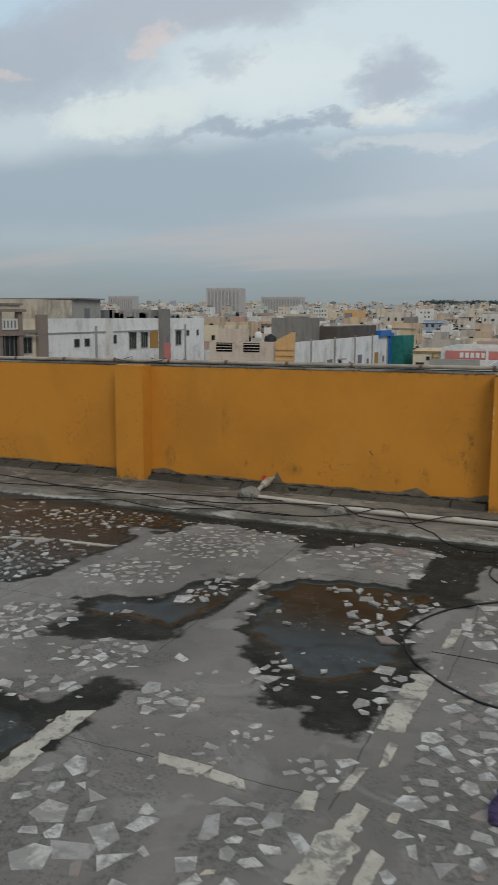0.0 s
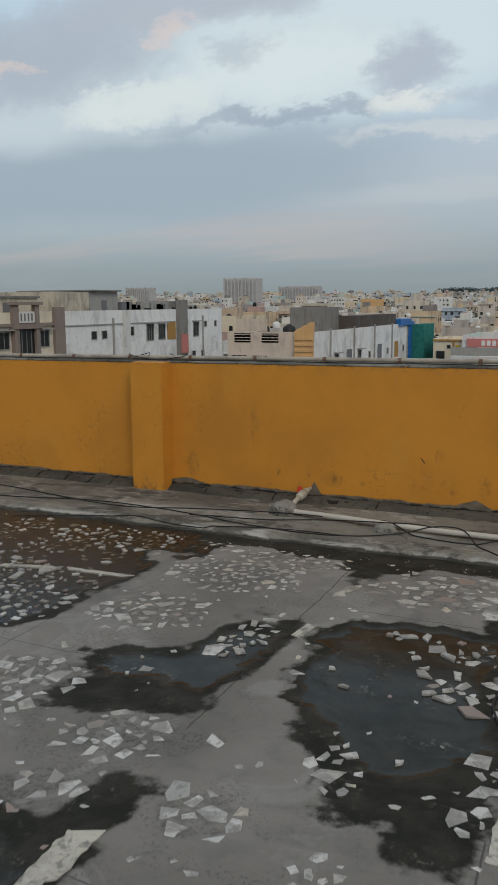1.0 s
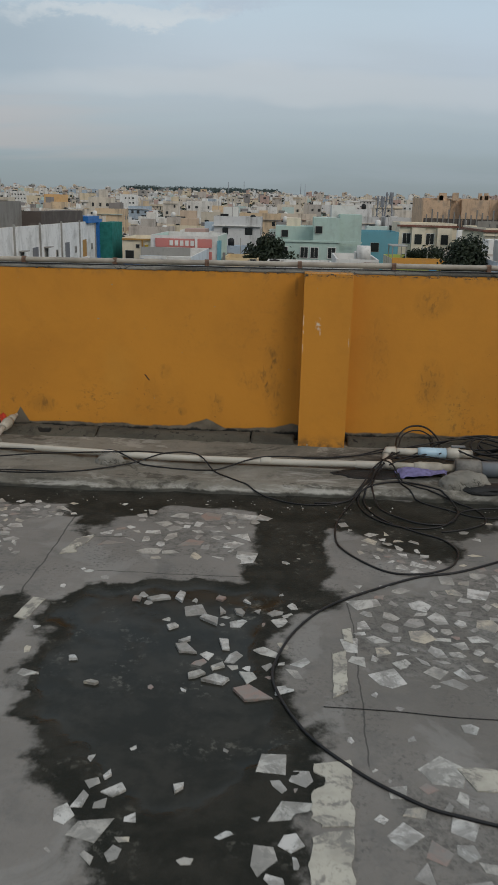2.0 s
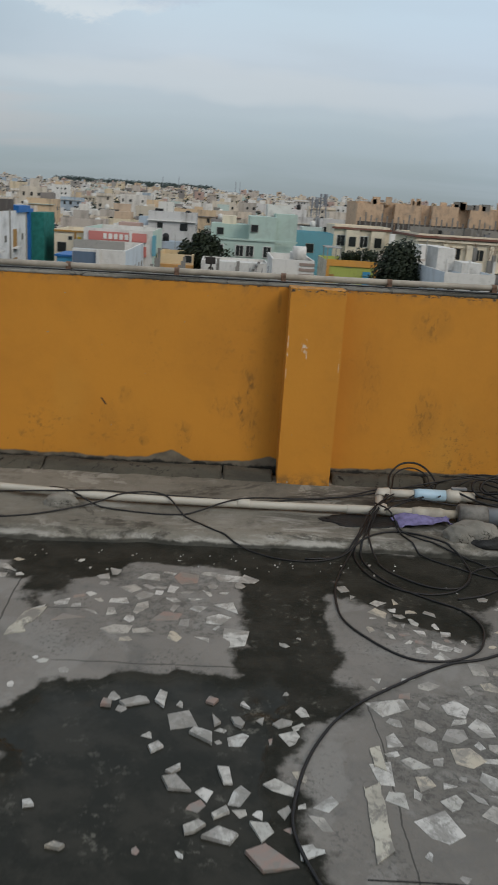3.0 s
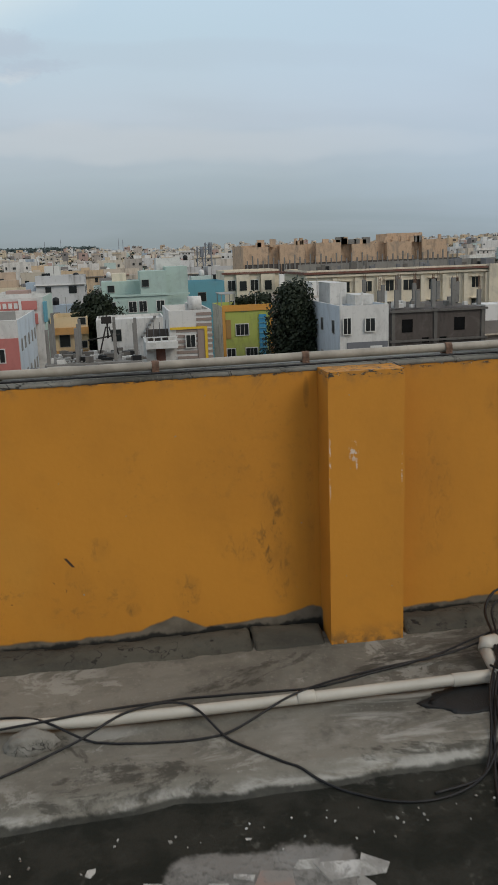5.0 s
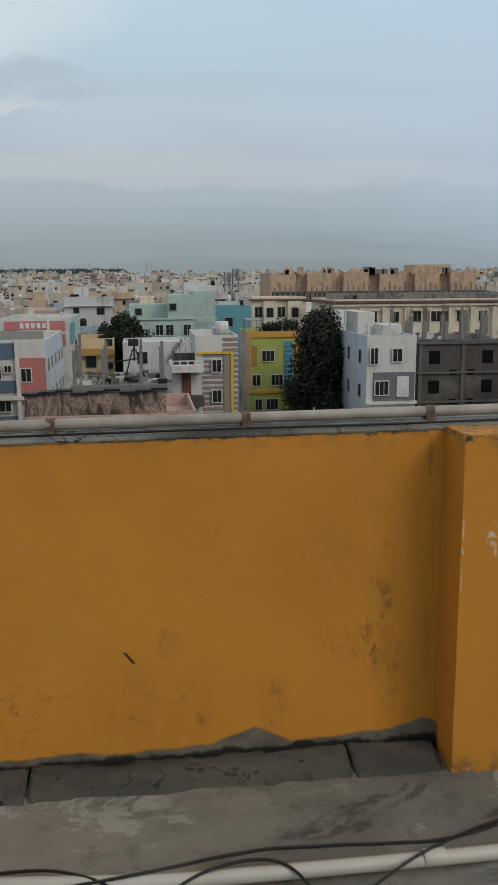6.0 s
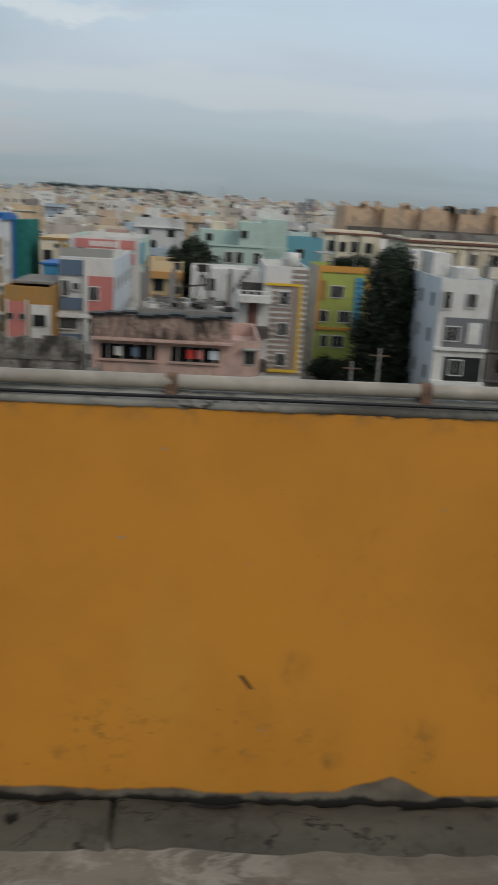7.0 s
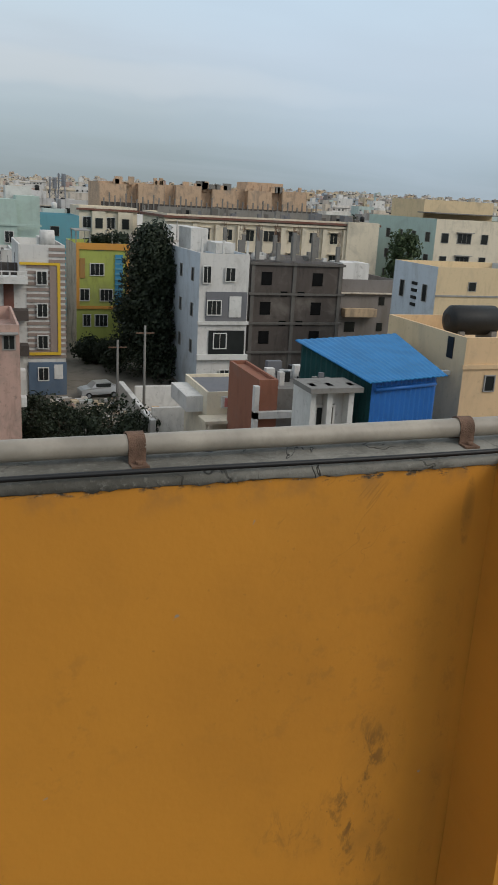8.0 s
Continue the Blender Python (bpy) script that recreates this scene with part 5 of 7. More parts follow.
h.win(-16.4, -9.3, 1.1, 1.0, "plain", 73.28)
h.win(-19.0, -9.0, .5, .5, "plain", 73.25)
h.win(-17.9, -9.0, .5, .5, "plain", 73.25)
h.slab("tin_roof", -19.4, -15.6, 76, 84, -6.3, -6.1, CONCRETE)
b = keep_clear(House("blue_hut", "small bright blue rooftop hut", -18.6, -14.6, 86, 92, -5.2, SKY_BLUE, None, 0))
b.slab("flat_roof", -18.8, -14.4, 85.8, 92.2, -5.25, -5.05, TARP_BLUE)

# pink house in front, and the building site behind it
h = keep_clear(House("pink_house", "old faded pink house with black-stained roof parapet", -9.3, 2.6, 56.5, 66, -7.6, PINK, None, 1.0))
h.slab("stained_parapet", -9.4, .5, 56.3, 56.5, -7.75, -6.15, STAINED, "black-stained roof parapet")
for k in range(9):
    h.slab("roof_edge", -9.5 + k * 1.12, -8.36 + k * 1.12, 56.1, 57.2, -6.2 + .10 * ((k * 7) % 3) - .08, -6.02 + .10 * ((k * 7) % 3) - .08, TAR, "black bitumen roof edge")
h.slab("sunshade", -9.2, .6, 55.7, 56.5, -7.9, -7.75, PINK)
# shade behind each grille is a black sheet on the solid wall
for x0, x1 in ((-8.7, -4.8), (-3.7, -.3)):
    h.slab("opening", x0, x1, 56.46, 56.6, -9.3, -8.25, SHADE_SHEET)
    h.slab("opening_sill", x0 - .1, x1 + .1, 56.3, 56.5, -9.45, -9.3, PINK)
    for k in range(4):
        h.slab("grille_post", x0 + (x1 - x0) * (k + .5) / 4, x0 + (x1 - x0) * (k + .5) / 4 + .08, 56.4, 56.46, -9.3, -8.25, GREY_TRIM)
for k, (x, w_, m) in enumerate(((-2.6, .5, RED), (-1.9, .45, ROSE), (-1.0, .65, PALE_BLUE), (-6.5, .5, SLATE), (-7.7, .5, WHITE))):
    h.slab("hung_cloth", x, x + w_, 56.3, 56.34, -9.05, -8.4, m, "washing hung in the window")
h.win(1.9, -8.8, .7, .9, "shade")
for y, z in ((57.2, -11.6), (56.6, -13.4)):
    h.slab("air_conditioner", 2.62, 3.0, y, y + .8, z, z + .7, WHITE_TRIM, "white air conditioner on the wall")
s = keep_clear(House("building_site", "raw concrete slab with stub columns, planks and rubble", -7.2, .9, 67.5, 76, -7.0, CONCRETE, None, 0))
random.seed(11)
for x in (-7, -4.6, -1.4, .4):
    for y in (68, 72, 75.4):
        s.slab("column", x, x + .26, y, y + .26, -7.1, -5.0 + random.random() * 2.0, CONCRETE, "bare concrete column")
for k in range(80):
    x, y, w_ = -7 + random.random() * 7.4, 67.7 + random.random() * 7, .2 + random.random() * .9
    s.slab("rubble", x, x + w_, y, y + .15 + random.random() * .5, -7.05, -6.95 + random.random() * .5, random.choice((CONCRETE, WHITE, TAR, DARK_CONCRETE, GREY_TRIM)))
for dx, dy in ((-.9, -.5), (.9, -.5), (.9, .5), (-.9, .5)):
    part("hoist_leg", tube([(5.35 + dx, 3.6 + dy, 10.5), (5.35 + dx * .15, 3.6 + dy * .15, 13.2)], .07, 6), HOIST, s.ob)
part("hoist_mast", tube([(5.35, 3.6, 12.2), (5.35, 3.6, 14.2)], .09, 6), HOIST, s.ob)
part("hoist_boom", tube([(3.6, 3.6, 12.1), (6.4, 3.6, 12.5)], .07, 6), HOIST, s.ob)
part("hoist_motor", soft_box(4.85, 5.75, 3.3, 3.9, 13.5, 14.1, .06), HOIST, s.ob, "dark hoist motor box")
for k in range(9):
    part("plank", soft_box(1.2 + k * .35, 1.4 + k * .35, .6, 4.2 - (k % 3) * .5, 10.52 + .05 * (k % 2), 10.57 + .05 * (k % 2), .01, 1), GREY_TRIM, s.ob)

# mint house and its neighbours
h = keep_clear(House("mint_house", "pale mint house stepping up in three roof levels", -3.0, 6.0, 112, 124, -3.3, MINT))
h.slab("upper_block", 2.4, 6.0, 112.0, 122, -3.4, -.2, MINT)
h.slab("upper_block", 6.0, 9.0, 113, 124, GZ, .3, MINT)
h.slab("upper_block", -2.9, 2.4, 115, 123, -3.4, -1.5, MINT)
h.slab("roof_room", -1.4, .6, 116, 121, -1.6, -.4, CREAM)
h.slab("roof_room", 5.0, 8.4, 118, 124, -.4, 1.5, WHITE)
for x, z in ((-1.6, -4.9), (1.2, -4.9), (2.6, -4.9), (5.0, -4.9), (-1.2, -8), (3.0, -8)):
    h.win(x, z, 1.0, 1.4, "frame", 111.95)
for x, z in ((3.1, -1.8), (-1.6, -2.5)):
    h.win(x, z, .9, .9, "plain", 111.9 if x > 2 else 114.95)
h.slab("ledge_line", -3.1, 9.1, 111.8, 112, -3.5, -3.25, MINT)
l = keep_clear(House("low_white_house", "low white-washed wall and stair below the mint house", -3.4, 4.4, 93, 101, -5.2, WHITE, None, .3))
l.win(-1.2, -7, 1.1, 1.3, "plain")
for k in range(6):
    l.slab("stair", 1.6 + k * .3, 1.9 + k * .3, 92.4, 93, -7.4 + k * .45, -7.2 + k * .45, CONCRETE)
t_ = keep_clear(House("teal_house", "teal blue house with flat roof", 9.6, 15.5, 124, 134, -2.2, TEAL))
t_.win(12, -4.5, 1.2, 1.3, "plain")
o = keep_clear(House("orange_house", "small yellow-orange house with balcony bands", -9.0, -4.6, 99, 108, -5.1, PALE_YELLOW))
for z in (-6.6, -9.4):
    o.slab("balcony", -9.1, -4.5, 98.2, 99, z - .5, z + .3, SAFFRON)
    o.win(-7.4, z - 1.3, 1.2, 1.4, "plain")
    o.win(-5.2, z + 1.0, .8, .8, "plain")

# left part: white-washed block and the ornate house
h = keep_clear(House("whitewashed_block", "long white-washed block with stained side and small windows", -62, -45, 54.8, 86.4, .95, WHITE, APT_SIDE, 1.0, category="building"))
for y, z, w_, hh in ((59.3, -1.35, .8, .7), (61.0, -1.35, .8, .7), (65.9, -1.15, .6, .8), (69.4, -1.4, 1.3, 1.6), (71.8, -1.4, 1.3, 1.5), (79.6, -1.35, 1.2, 1.5), (82.0, -.8, .6, .6),
                     (72, -4.3, .7, .6), (79, -4.2, .8, .7), (81.2, -4.2, .7, .7), (61, -4.5, .8, .7), (84.6, -.8, .5, .6), (66, -4.4, .8, .8)):
    h.win_right(y, z, w_, hh, "shade" if w_ > 1 else "plain")
h.slab("recess", -45.05, -44.95, 73.0, 74.8, -2.3, -.4, BROWN_OCHRE)
h.slab("rib_wall", -45.0, -44.5, 75.0, 76.8, -6, 1.95, CONCRETE, "raw grey projecting wall")
h.slab("rib_panel", -44.5, -44.4, 75.2, 76.7, -3.9, -1.8, ROSE)
h.slab("drain_pipe", -45.0, -44.85, 62.4, 62.6, -9, .2, GREY_TRIM)
h.slab("drain_pipe", -45.0, -44.85, 81.2, 81.35, -9, .2, GREY_TRIM)
h.slab("ledge_line", -45.0, -44.9, 54.8, 74.9, -.42, -.32, GREY_TRIM)
h.slab("side_pier", -45.0, -44.8, 64.2, 65.4, -9, .95, WHITE)
h.slab("stair_room", -56, -45.9, 54.9, 60.0, .0, 2.65, DIRTY_CREAM)
h.slab("stair_room", -54, -46, 60.2, 65.0, .0, 2.75, GREY_TRIM)
h.slab("room_slab", -54.4, -45.6, 60.0, 65.2, 2.75, 2.88, CONCRETE)
h.slab("room_door", -46.02, -45.94, 62.2, 63.0, .1, 1.9, STEEL_GREY)
random.seed(21)
for k in range(34):
    y = 65.5 + random.random() * 19
    h.slab("roof_clutter", -46.5 - random.random() * 3, -46.2, y, y + .4 + random.random() * 1.2, .0, .9 + random.random() * 1.1, random.choice((CONCRETE, GREY_TRIM, STEEL_GREY, DIRTY_CREAM)))
h = keep_clear(House("ornate_house", "cream and brown house with grey framed bay window", -57.5, -45.0, 40.0, 54.6, .9, CREAM, CREAM, .9), .1)
for y in (44.0, 46.9, 52.0):
    h.win_right(y, -1.35, 1.15, 1.3, "shade")
h.slab("corner_pier", -45.0, -44.7, 53.2, 54.6, -9, 1.3, FADED_TILE, "faded brown tiled pier")
h.slab("bay_frame", -45.0, -44.6, 47.8, 48.4, -8, 1.5, FADED_TILE)
h.slab("bay_frame", -45.0, -44.6, 50.5, 51.0, -8, 1.5, FADED_TILE)
h.slab("bay_glass", -45.0, -44.85, 48.4, 50.5, -2.6, -.45, GLASS)
for k in range(3):
    h.slab("mullion", -44.85, -44.8, 48.85 + k * .6, 48.92 + k * .6, -2.6, -.45, STEEL_GREY)
h.slab("bay_top", -45.0, -44.5, 47.6, 51.2, -.45, -.15, FADED_TILE)
h.slab("cornice", -45.0, -44.4, 47.5, 51.3, 1.5, 1.75, FADED_TILE)
h.slab("band", -45.0, -44.75, 40, 53.2, -.25, .0, FADED_TILE)
h.slab("balcony", -45.0, -44.7, 48.4, 50.5, .05, .95, WHITE_TRIM)
for k in range(4):
    h.slab("slot", -44.7, -44.66, 48.7 + k * .45, 48.85 + k * .45, .2, .8, STEEL_GREY)
h.slab("stair_room", -56, -46.4, 46.0, 53.0, .0, 2.1, DIRTY_CREAM)
h.slab("room_slab", -56, -46.2, 45.8, 53.2, 2.1, 2.25, CONCRETE)
h.slab("room_door", -46.42, -46.36, 48.6, 49.6, .1, 1.7, STEEL_GREY)

# right part: shed, tank house, pale blue and yellow house, mint-grey block
def shed():
    """A metal shed, turned a little against the street, on a lower roof."""
    ob = thing("blue_shed", "blue corrugated metal shed with sloping roof", "shed", (13.6, 26.3, GZ))
    a, b, c, d = (Vector(p) for p in ((0, 0, 12.45), (4.0, 1.0, 12.45), (6.4, 9.8, 12.7), (.1, 8.0, 12.7)))
    n = 34
    bm = bmesh.new()
    rows = []
    for k in range(n + 1):
        f = k / n
        lo, hi = a.lerp(b, f), d.lerp(c, f)
        up = Vector((0, 0, .03 * (k % 2)))
        rows.append([bm.verts.new(p) for p in (lo + up, hi + up, hi + up - Vector((0, 0, .04)), lo + up - Vector((0, 0, .04)))])
    for u, v in zip(rows, rows[1:]):
        for k in range(4):
            bm.faces.new((u[k], u[(k + 1) % 4], v[(k + 1) % 4], v[k]))
    part("roof_sheet", bm, SHED_BLUE, ob, "bright blue corrugated roof")
    w0, w1, w2, w3 = a.lerp(c, .06), b.lerp(d, .06), c.lerp(a, .05), d.lerp(b, .05)
    # the left side wall is darker, with shadow painted in
    for name, p, q, mat in (("front_wall", w0, w1, SHED_WALL), ("side_wall", w3, w0, SHED_SHADED_SIDE), ("back_wall", w2, w3, SHED_WALL), ("side_wall", w1, w2, SHED_WALL)):
        bm = bmesh.new()
        m = 26
        vs = []
        t_ = (q - p).normalized()
        s_ = Vector((t_.y, -t_.x, 0)) * .05
        for k in range(m + 1):
            e = p.lerp(q, k / m) + s_ * (k % 2)
            vs.append((bm.verts.new((e.x, e.y, 6.0)), bm.verts.new((e.x, e.y, e.z - .03))))
        for u, v in zip(vs, vs[1:]):
            bm.faces.new((u[0], v[0], v[1], u[1]))
        ob2 = part(name, bm, mat, ob)
        md_ = ob2.modifiers.new("thickness", "SOLIDIFY")
        md_.thickness = .03
    e0, e1 = w0 + Vector((.1, -.12, -.42)), w1 + Vector((-.1, -.12, -.42))
    part("eave_beam", tube([e0, e1], .09, 6), SHED_WALL, ob)
    part("base", box(bmesh.new(), .2, 6.0, .8, 8.5, -.3, 6.1), WHITE, ob)
    MAIN.append((12, 21, 25, 37))


shed()
a = keep_clear(House("peach_tank_house", "peach house with open roof room and black water tank", 20.8, 30, 31.0, 38.5, -4.15, BISQUE, PALE_YELLOW, .9), .2)
a.win(22.3, -6.3, .5, .7, "plain")
a.slab("band", 20.7, 30.1, 30.9, 31.0, -5.6, -5.4, BISQUE)
# dark sheet on the wall paints the shade of this opening
a.slab("roof_opening", 20.76, 20.8, 32.0, 32.5, -5.3, -4.3, GLASS)
for k in range(6):
    a.slab("bracket", 20.2, 20.8, 32 + k * 1.1, 32.3 + k * 1.1, -6.1, -5.9, WHITE_TRIM)
part("water_tank", tube([(1.5, 4.2, 13.55), (1.6, 4.2, 13.55), (1.75, 4.2, 13.55), (4.2, 4.2, 13.55), (4.35, 4.2, 13.55), (4.4, 4.2, 13.55)], [.3, .62, .75, .75, .62, .3], 18), TAR, a.ob, "black plastic water tank lying on its side")
for x in (22.7, 24.6):
    a.slab("tank_cradle", x, x + .3, 34.5, 35.9, -5.05, -4.45, CONCRETE)
p = keep_clear(House("pale_blue_house", "pale blue and yellow house with slotted side wall", 42.0, 54, 68.5, 77, -3.8, PALE_YELLOW, PALE_BLUE, .9))
for y in (70.5, 75):
    p.win_left(y, -6.5, .8, 1.6, "plain")
for k in range(4):
    p.slab("vent_slot", 41.9, 42.0, 72, 73, -8.0 + k * .7, -7.7 + k * .7, GLASS)
p.win(46, -5.6, .8, .8, "plain")
p.slab("band", 42, 54, 68.4, 68.5, -6.6, -6.45, GREY_TRIM)
g = keep_clear(House("mint_grey_block", "mint-grey and cream block with arched balcony", 62.8, 77, 104, 125, .2, CREAM, MINT, .9, category="building"))
for y in (106, 110, 114, 118, 122):
    for z in (-2.4, -5.5, -8.6):
        g.win_left(y, z, 1.2, 1.3, "plain")
for x in (64.4, 67.6, 71):
    for z in (-2.4, -5.6, -8.8):
        g.win(x, z, 2.2 if x == 67.6 else 1.1, 1.3, "shade" if x == 67.6 else "plain")
g.slab("roof_room", 64, 76, 110, 120, -.6, 2.8, PALE_YELLOW)
g.slab("roof_canopy", 63, 76, 105, 110, .9, 1.05, CONCRETE)

# low yards below the right part
l = keep_clear(House("low_shop", "low flat-roofed building with red and white patterned band", 14.6, 20.4, 51.5, 57.5, -11.4, CREAM, None, .3), .5)
l.slab("roof_felt", 14.9, 20.1, 51.8, 57.2, -11.68, -11.6, STEEL_GREY)
l.slab("pattern_band", 15.6, 19.6, 51.3, 51.5, -12.5, -11.7, WHITE_TRIM)
for k in range(5):
    l.slab("pattern_red", 15.8 + k * .78, 16.2 + k * .78, 51.24, 51.3, -12.4, -11.8, ROSE)
l.slab("canopy", 14.0, 20.0, 49.8, 51.5, -13.2, -13.0, CREAM)
for x in (14.3, 17, 19.7):
    l.slab("canopy_post", x, x + .2, 49.9, 50.1, GZ, -13.2, CREAM)
l.slab("roof_step", 13.4, 14.6, 52.5, 57, -13, -11.9, WHITE)
y_ = keep_clear(House("white_yard_house", "small white house with framed porch and dark roof", 11.7, 13.3, 27.5, 29.3, -5.6, WHITE, None, .15), .2)
for x in (11.5, 12.2, 13.1):
    y_.slab("porch_post", x, x + .22, 27.0, 27.5, -14, -5.3, WHITE_TRIM)
y_.slab("porch_roof", 11.3, 13.5, 26.6, 28.4, -5.5, -5.3, CONCRETE)
y_.slab("porch_rail", 11.6, 13.2, 27.0, 27.1, -7.6, -7.4, WHITE_TRIM)
y_.win(12.3, -7.0, .7, 1.5, "frame", 27.45)
for k in range(4):
    y_.slab("roof_clutter", 11.9 + (k * .37) % 1.2, 12.1 + (k * .37) % 1.2, 28.5 + k * .2, 28.65 + k * .2, -5.75, -5.45 + (k % 3) * .12, CONCRETE if k % 2 else STEEL_GREY)
k_ = keep_clear(House("brick_yard_house", "brick-red wall with cluttered flat roof", 15.6, 16.8, 44, 50, -8.9, facade("brick_red_paint", (.26, .11, .07), .3), None, .2), .3)
k_.slab("low_roof", 16.8, 20.0, 44.5, 50, GZ, -9.6, CONCRETE)
k_.slab("column", 15.2, 15.5, 43.6, 44, GZ, -9.2, WHITE)
k_.slab("beam", 15.2, 20, 43.6, 44.0, -11.2, -10.8, WHITE)
random.seed(33)
for k in range(12):
    x, y = 17 + random.random() * 2.4, 45 + random.random() * 4
    k_.slab("roof_clutter", x, x + .3 + random.random() * .7, y, y + .5, -9.65, -9.3 + random.random() * .6, random.choice((STEEL_GREY, TAR, WHITE)))
m_ = keep_clear(House("grey_tin_house", "old house with grey stained concrete roof", -16, -8.6, 52, 60, -9.7, CONCRETE, None, .4), .5)
m_.slab("roof_clutter", -13, -11.8, 54, 55.5, -10.1, -9.2, TAR)
g_ = keep_clear(House("grey_roof_house", "old house whose grey roof wall is streaked with black", -23.3, -9.0, 50, 51.6, -7.35, OLD_CEMENT, None, .5), .3)
for k in range(6):
    g_.slab("roof_wall", -23.0 + k * 2.3, -20.8 + k * 2.3, 49.9, 50.0, -8.4, -7.30 + .13 * ((k * 5) % 4) + .06 * k, OLD_CEMENT)
for k in range(3):
    g_.slab("roof_clutter", -20.5 + k * 3.7, -19.9 + k * 3.7, 50.6, 51.0, -7.9, -6.8 - .15 * k, DARK_CONCRETE)


# ---- trees ----
def tree_parts(height, spread, seed, leaf=.34, clumps=26, count=60, low=.25, slim=False, cone=False):
    rng = random.Random(seed)
    trunk = bmesh.new()
    lean = rng.uniform(-.04, .04) * height
    spine = [(lean * t * t, lean * .6 * t, height * .75 * t) for t in (0, .2, .45, .7, 1)]
    r0 = height * .022
    tube(spine, [r0 * 1.25, r0, r0 * .8, r0 * .55, r0 * .2], 8, trunk)
    centres, radii = [], []
    for i in range(clumps):
        f = low + (1 - low) * (i + .5) / clumps
        prof = math.sin(math.pi * min(1, .18 + .82 * (1 - f) ** .75)) if not slim else (.35 + .65 * math.sin(math.pi * f))
        if cone:
            prof = .16 + .92 * (1 - f) ** .8
        a = i * 2.4 + rng.uniform(-.5, .5)
        rr = spread * .5 * prof * rng.uniform(.45, 1.0)
        c = (lean * f + math.cos(a) * rr, math.sin(a) * rr, height * f * .97)
        centres.append(c)
        radii.append(spread * rng.uniform(.10, .20))
        if i % 2 == 0:
            s = Vector((lean * f * f, 0, height * f * .62))
            tube([s, (s + Vector(c)) / 2 + Vector((0, 0, .2)), c], [r0 * .4, r0 * .25, r0 * .08], 5, trunk)
    crown = bmesh.new()
    leaf_clumps(crown, centres, radii, count, leaf, rng)
    return trunk, crown


def tree(label, at, height, spread, seed, mat, **kw):
    ob = thing("tree", label, "tree", at, "town trees")
    trunk, crown = tree_parts(height, spread, seed, **kw)
    part("trunk", trunk, BARK, ob)
    part("crown", crown, mat, ob)
    return ob


tree("tall dense dark green tree beside the white house", (18.0, 86, GZ), 15.6, 9.6, 5, LEAF, leaf=.18, clumps=130, count=240, low=.06, cone=True)
tree("dark green tree behind the lime green house", (17.8, 106, GZ), 13.5, 8.0, 6, LEAF, leaf=.24, clumps=60, count=160, low=.2)
tree("dark bushy tree at the foot of the lime green house", (13.4, 92.5, GZ), 2.4, 6.0, 16, LEAF, leaf=.18, clumps=36, count=110, low=.12)
tree("slim grey-green tree beside the cream block", (56.2, 100, GZ), 16.0, 7, 8, LEAF_LIGHT, leaf=.22, clumps=50, count=130, low=.2, slim=True)
tree("bushy tree between the mint and orange houses", (-4.2, 112, GZ), 13.0, 9.0, 9, LEAF, leaf=.26, clumps=60, count=140, low=.2)
tree("tall dark tree between the orange and mint houses", (-3.6, 103.5, GZ), 15.0, 6.4, 10, LEAF, leaf=.22, clumps=80, count=170, low=.15, slim=True)
base_a = tree("round green tree among the houses", (-70, 160, GZ), 10.5, 9, 12, LEAF, leaf=.5, clumps=26, count=46, low=.25)
base_b = tree("round green tree among the houses", (-52, 178, GZ), 8.5, 7.5, 13, LEAF_LIGHT, leaf=.5, clumps=22, count=46, low=.25)
base_c = tree("green bush in the open yard", (9.5, 59, GZ), 3.2, 6.5, 14, LEAF, leaf=.15, clumps=26, count=110, low=.15)
for x, y, s in ((5.6, 60.5, .8), (3.6, 63, .95), (7.4, 66, .45), (2.6, 66.5, .6), (12.2, 61.5, .5), (6.2, 56.5, .6)):
    o = copy_thing(base_c, pose(x, y, GZ, 0, 0, x * 40))
    o.scale = (s, s, s)

# ---- the town beyond, lot by lot ----
rng = random.Random(77)


def free(x0, x1, y0, y1):
    return all(x1 < a or x0 > b or y1 < c or y0 > d for a, b, c, d in MAIN)


TOWN_WIN = [mesh_of("window", box(bmesh.new(), -w / 2, w / 2, -.05, .05, -hh / 2, hh / 2), GLASS) for w, hh in ((1.0, 1.15), (.75, 1.0), (1.35, 1.2))]
TANKS = [mesh_of("water_tank", tube([(0, 0, 0), (0, 0, 1.0), (0, 0, 1.2), (0, 0, 1.25)], [.55, .55, .3, .1], 10), m) for m in (TAR, WHITE_TRIM)]


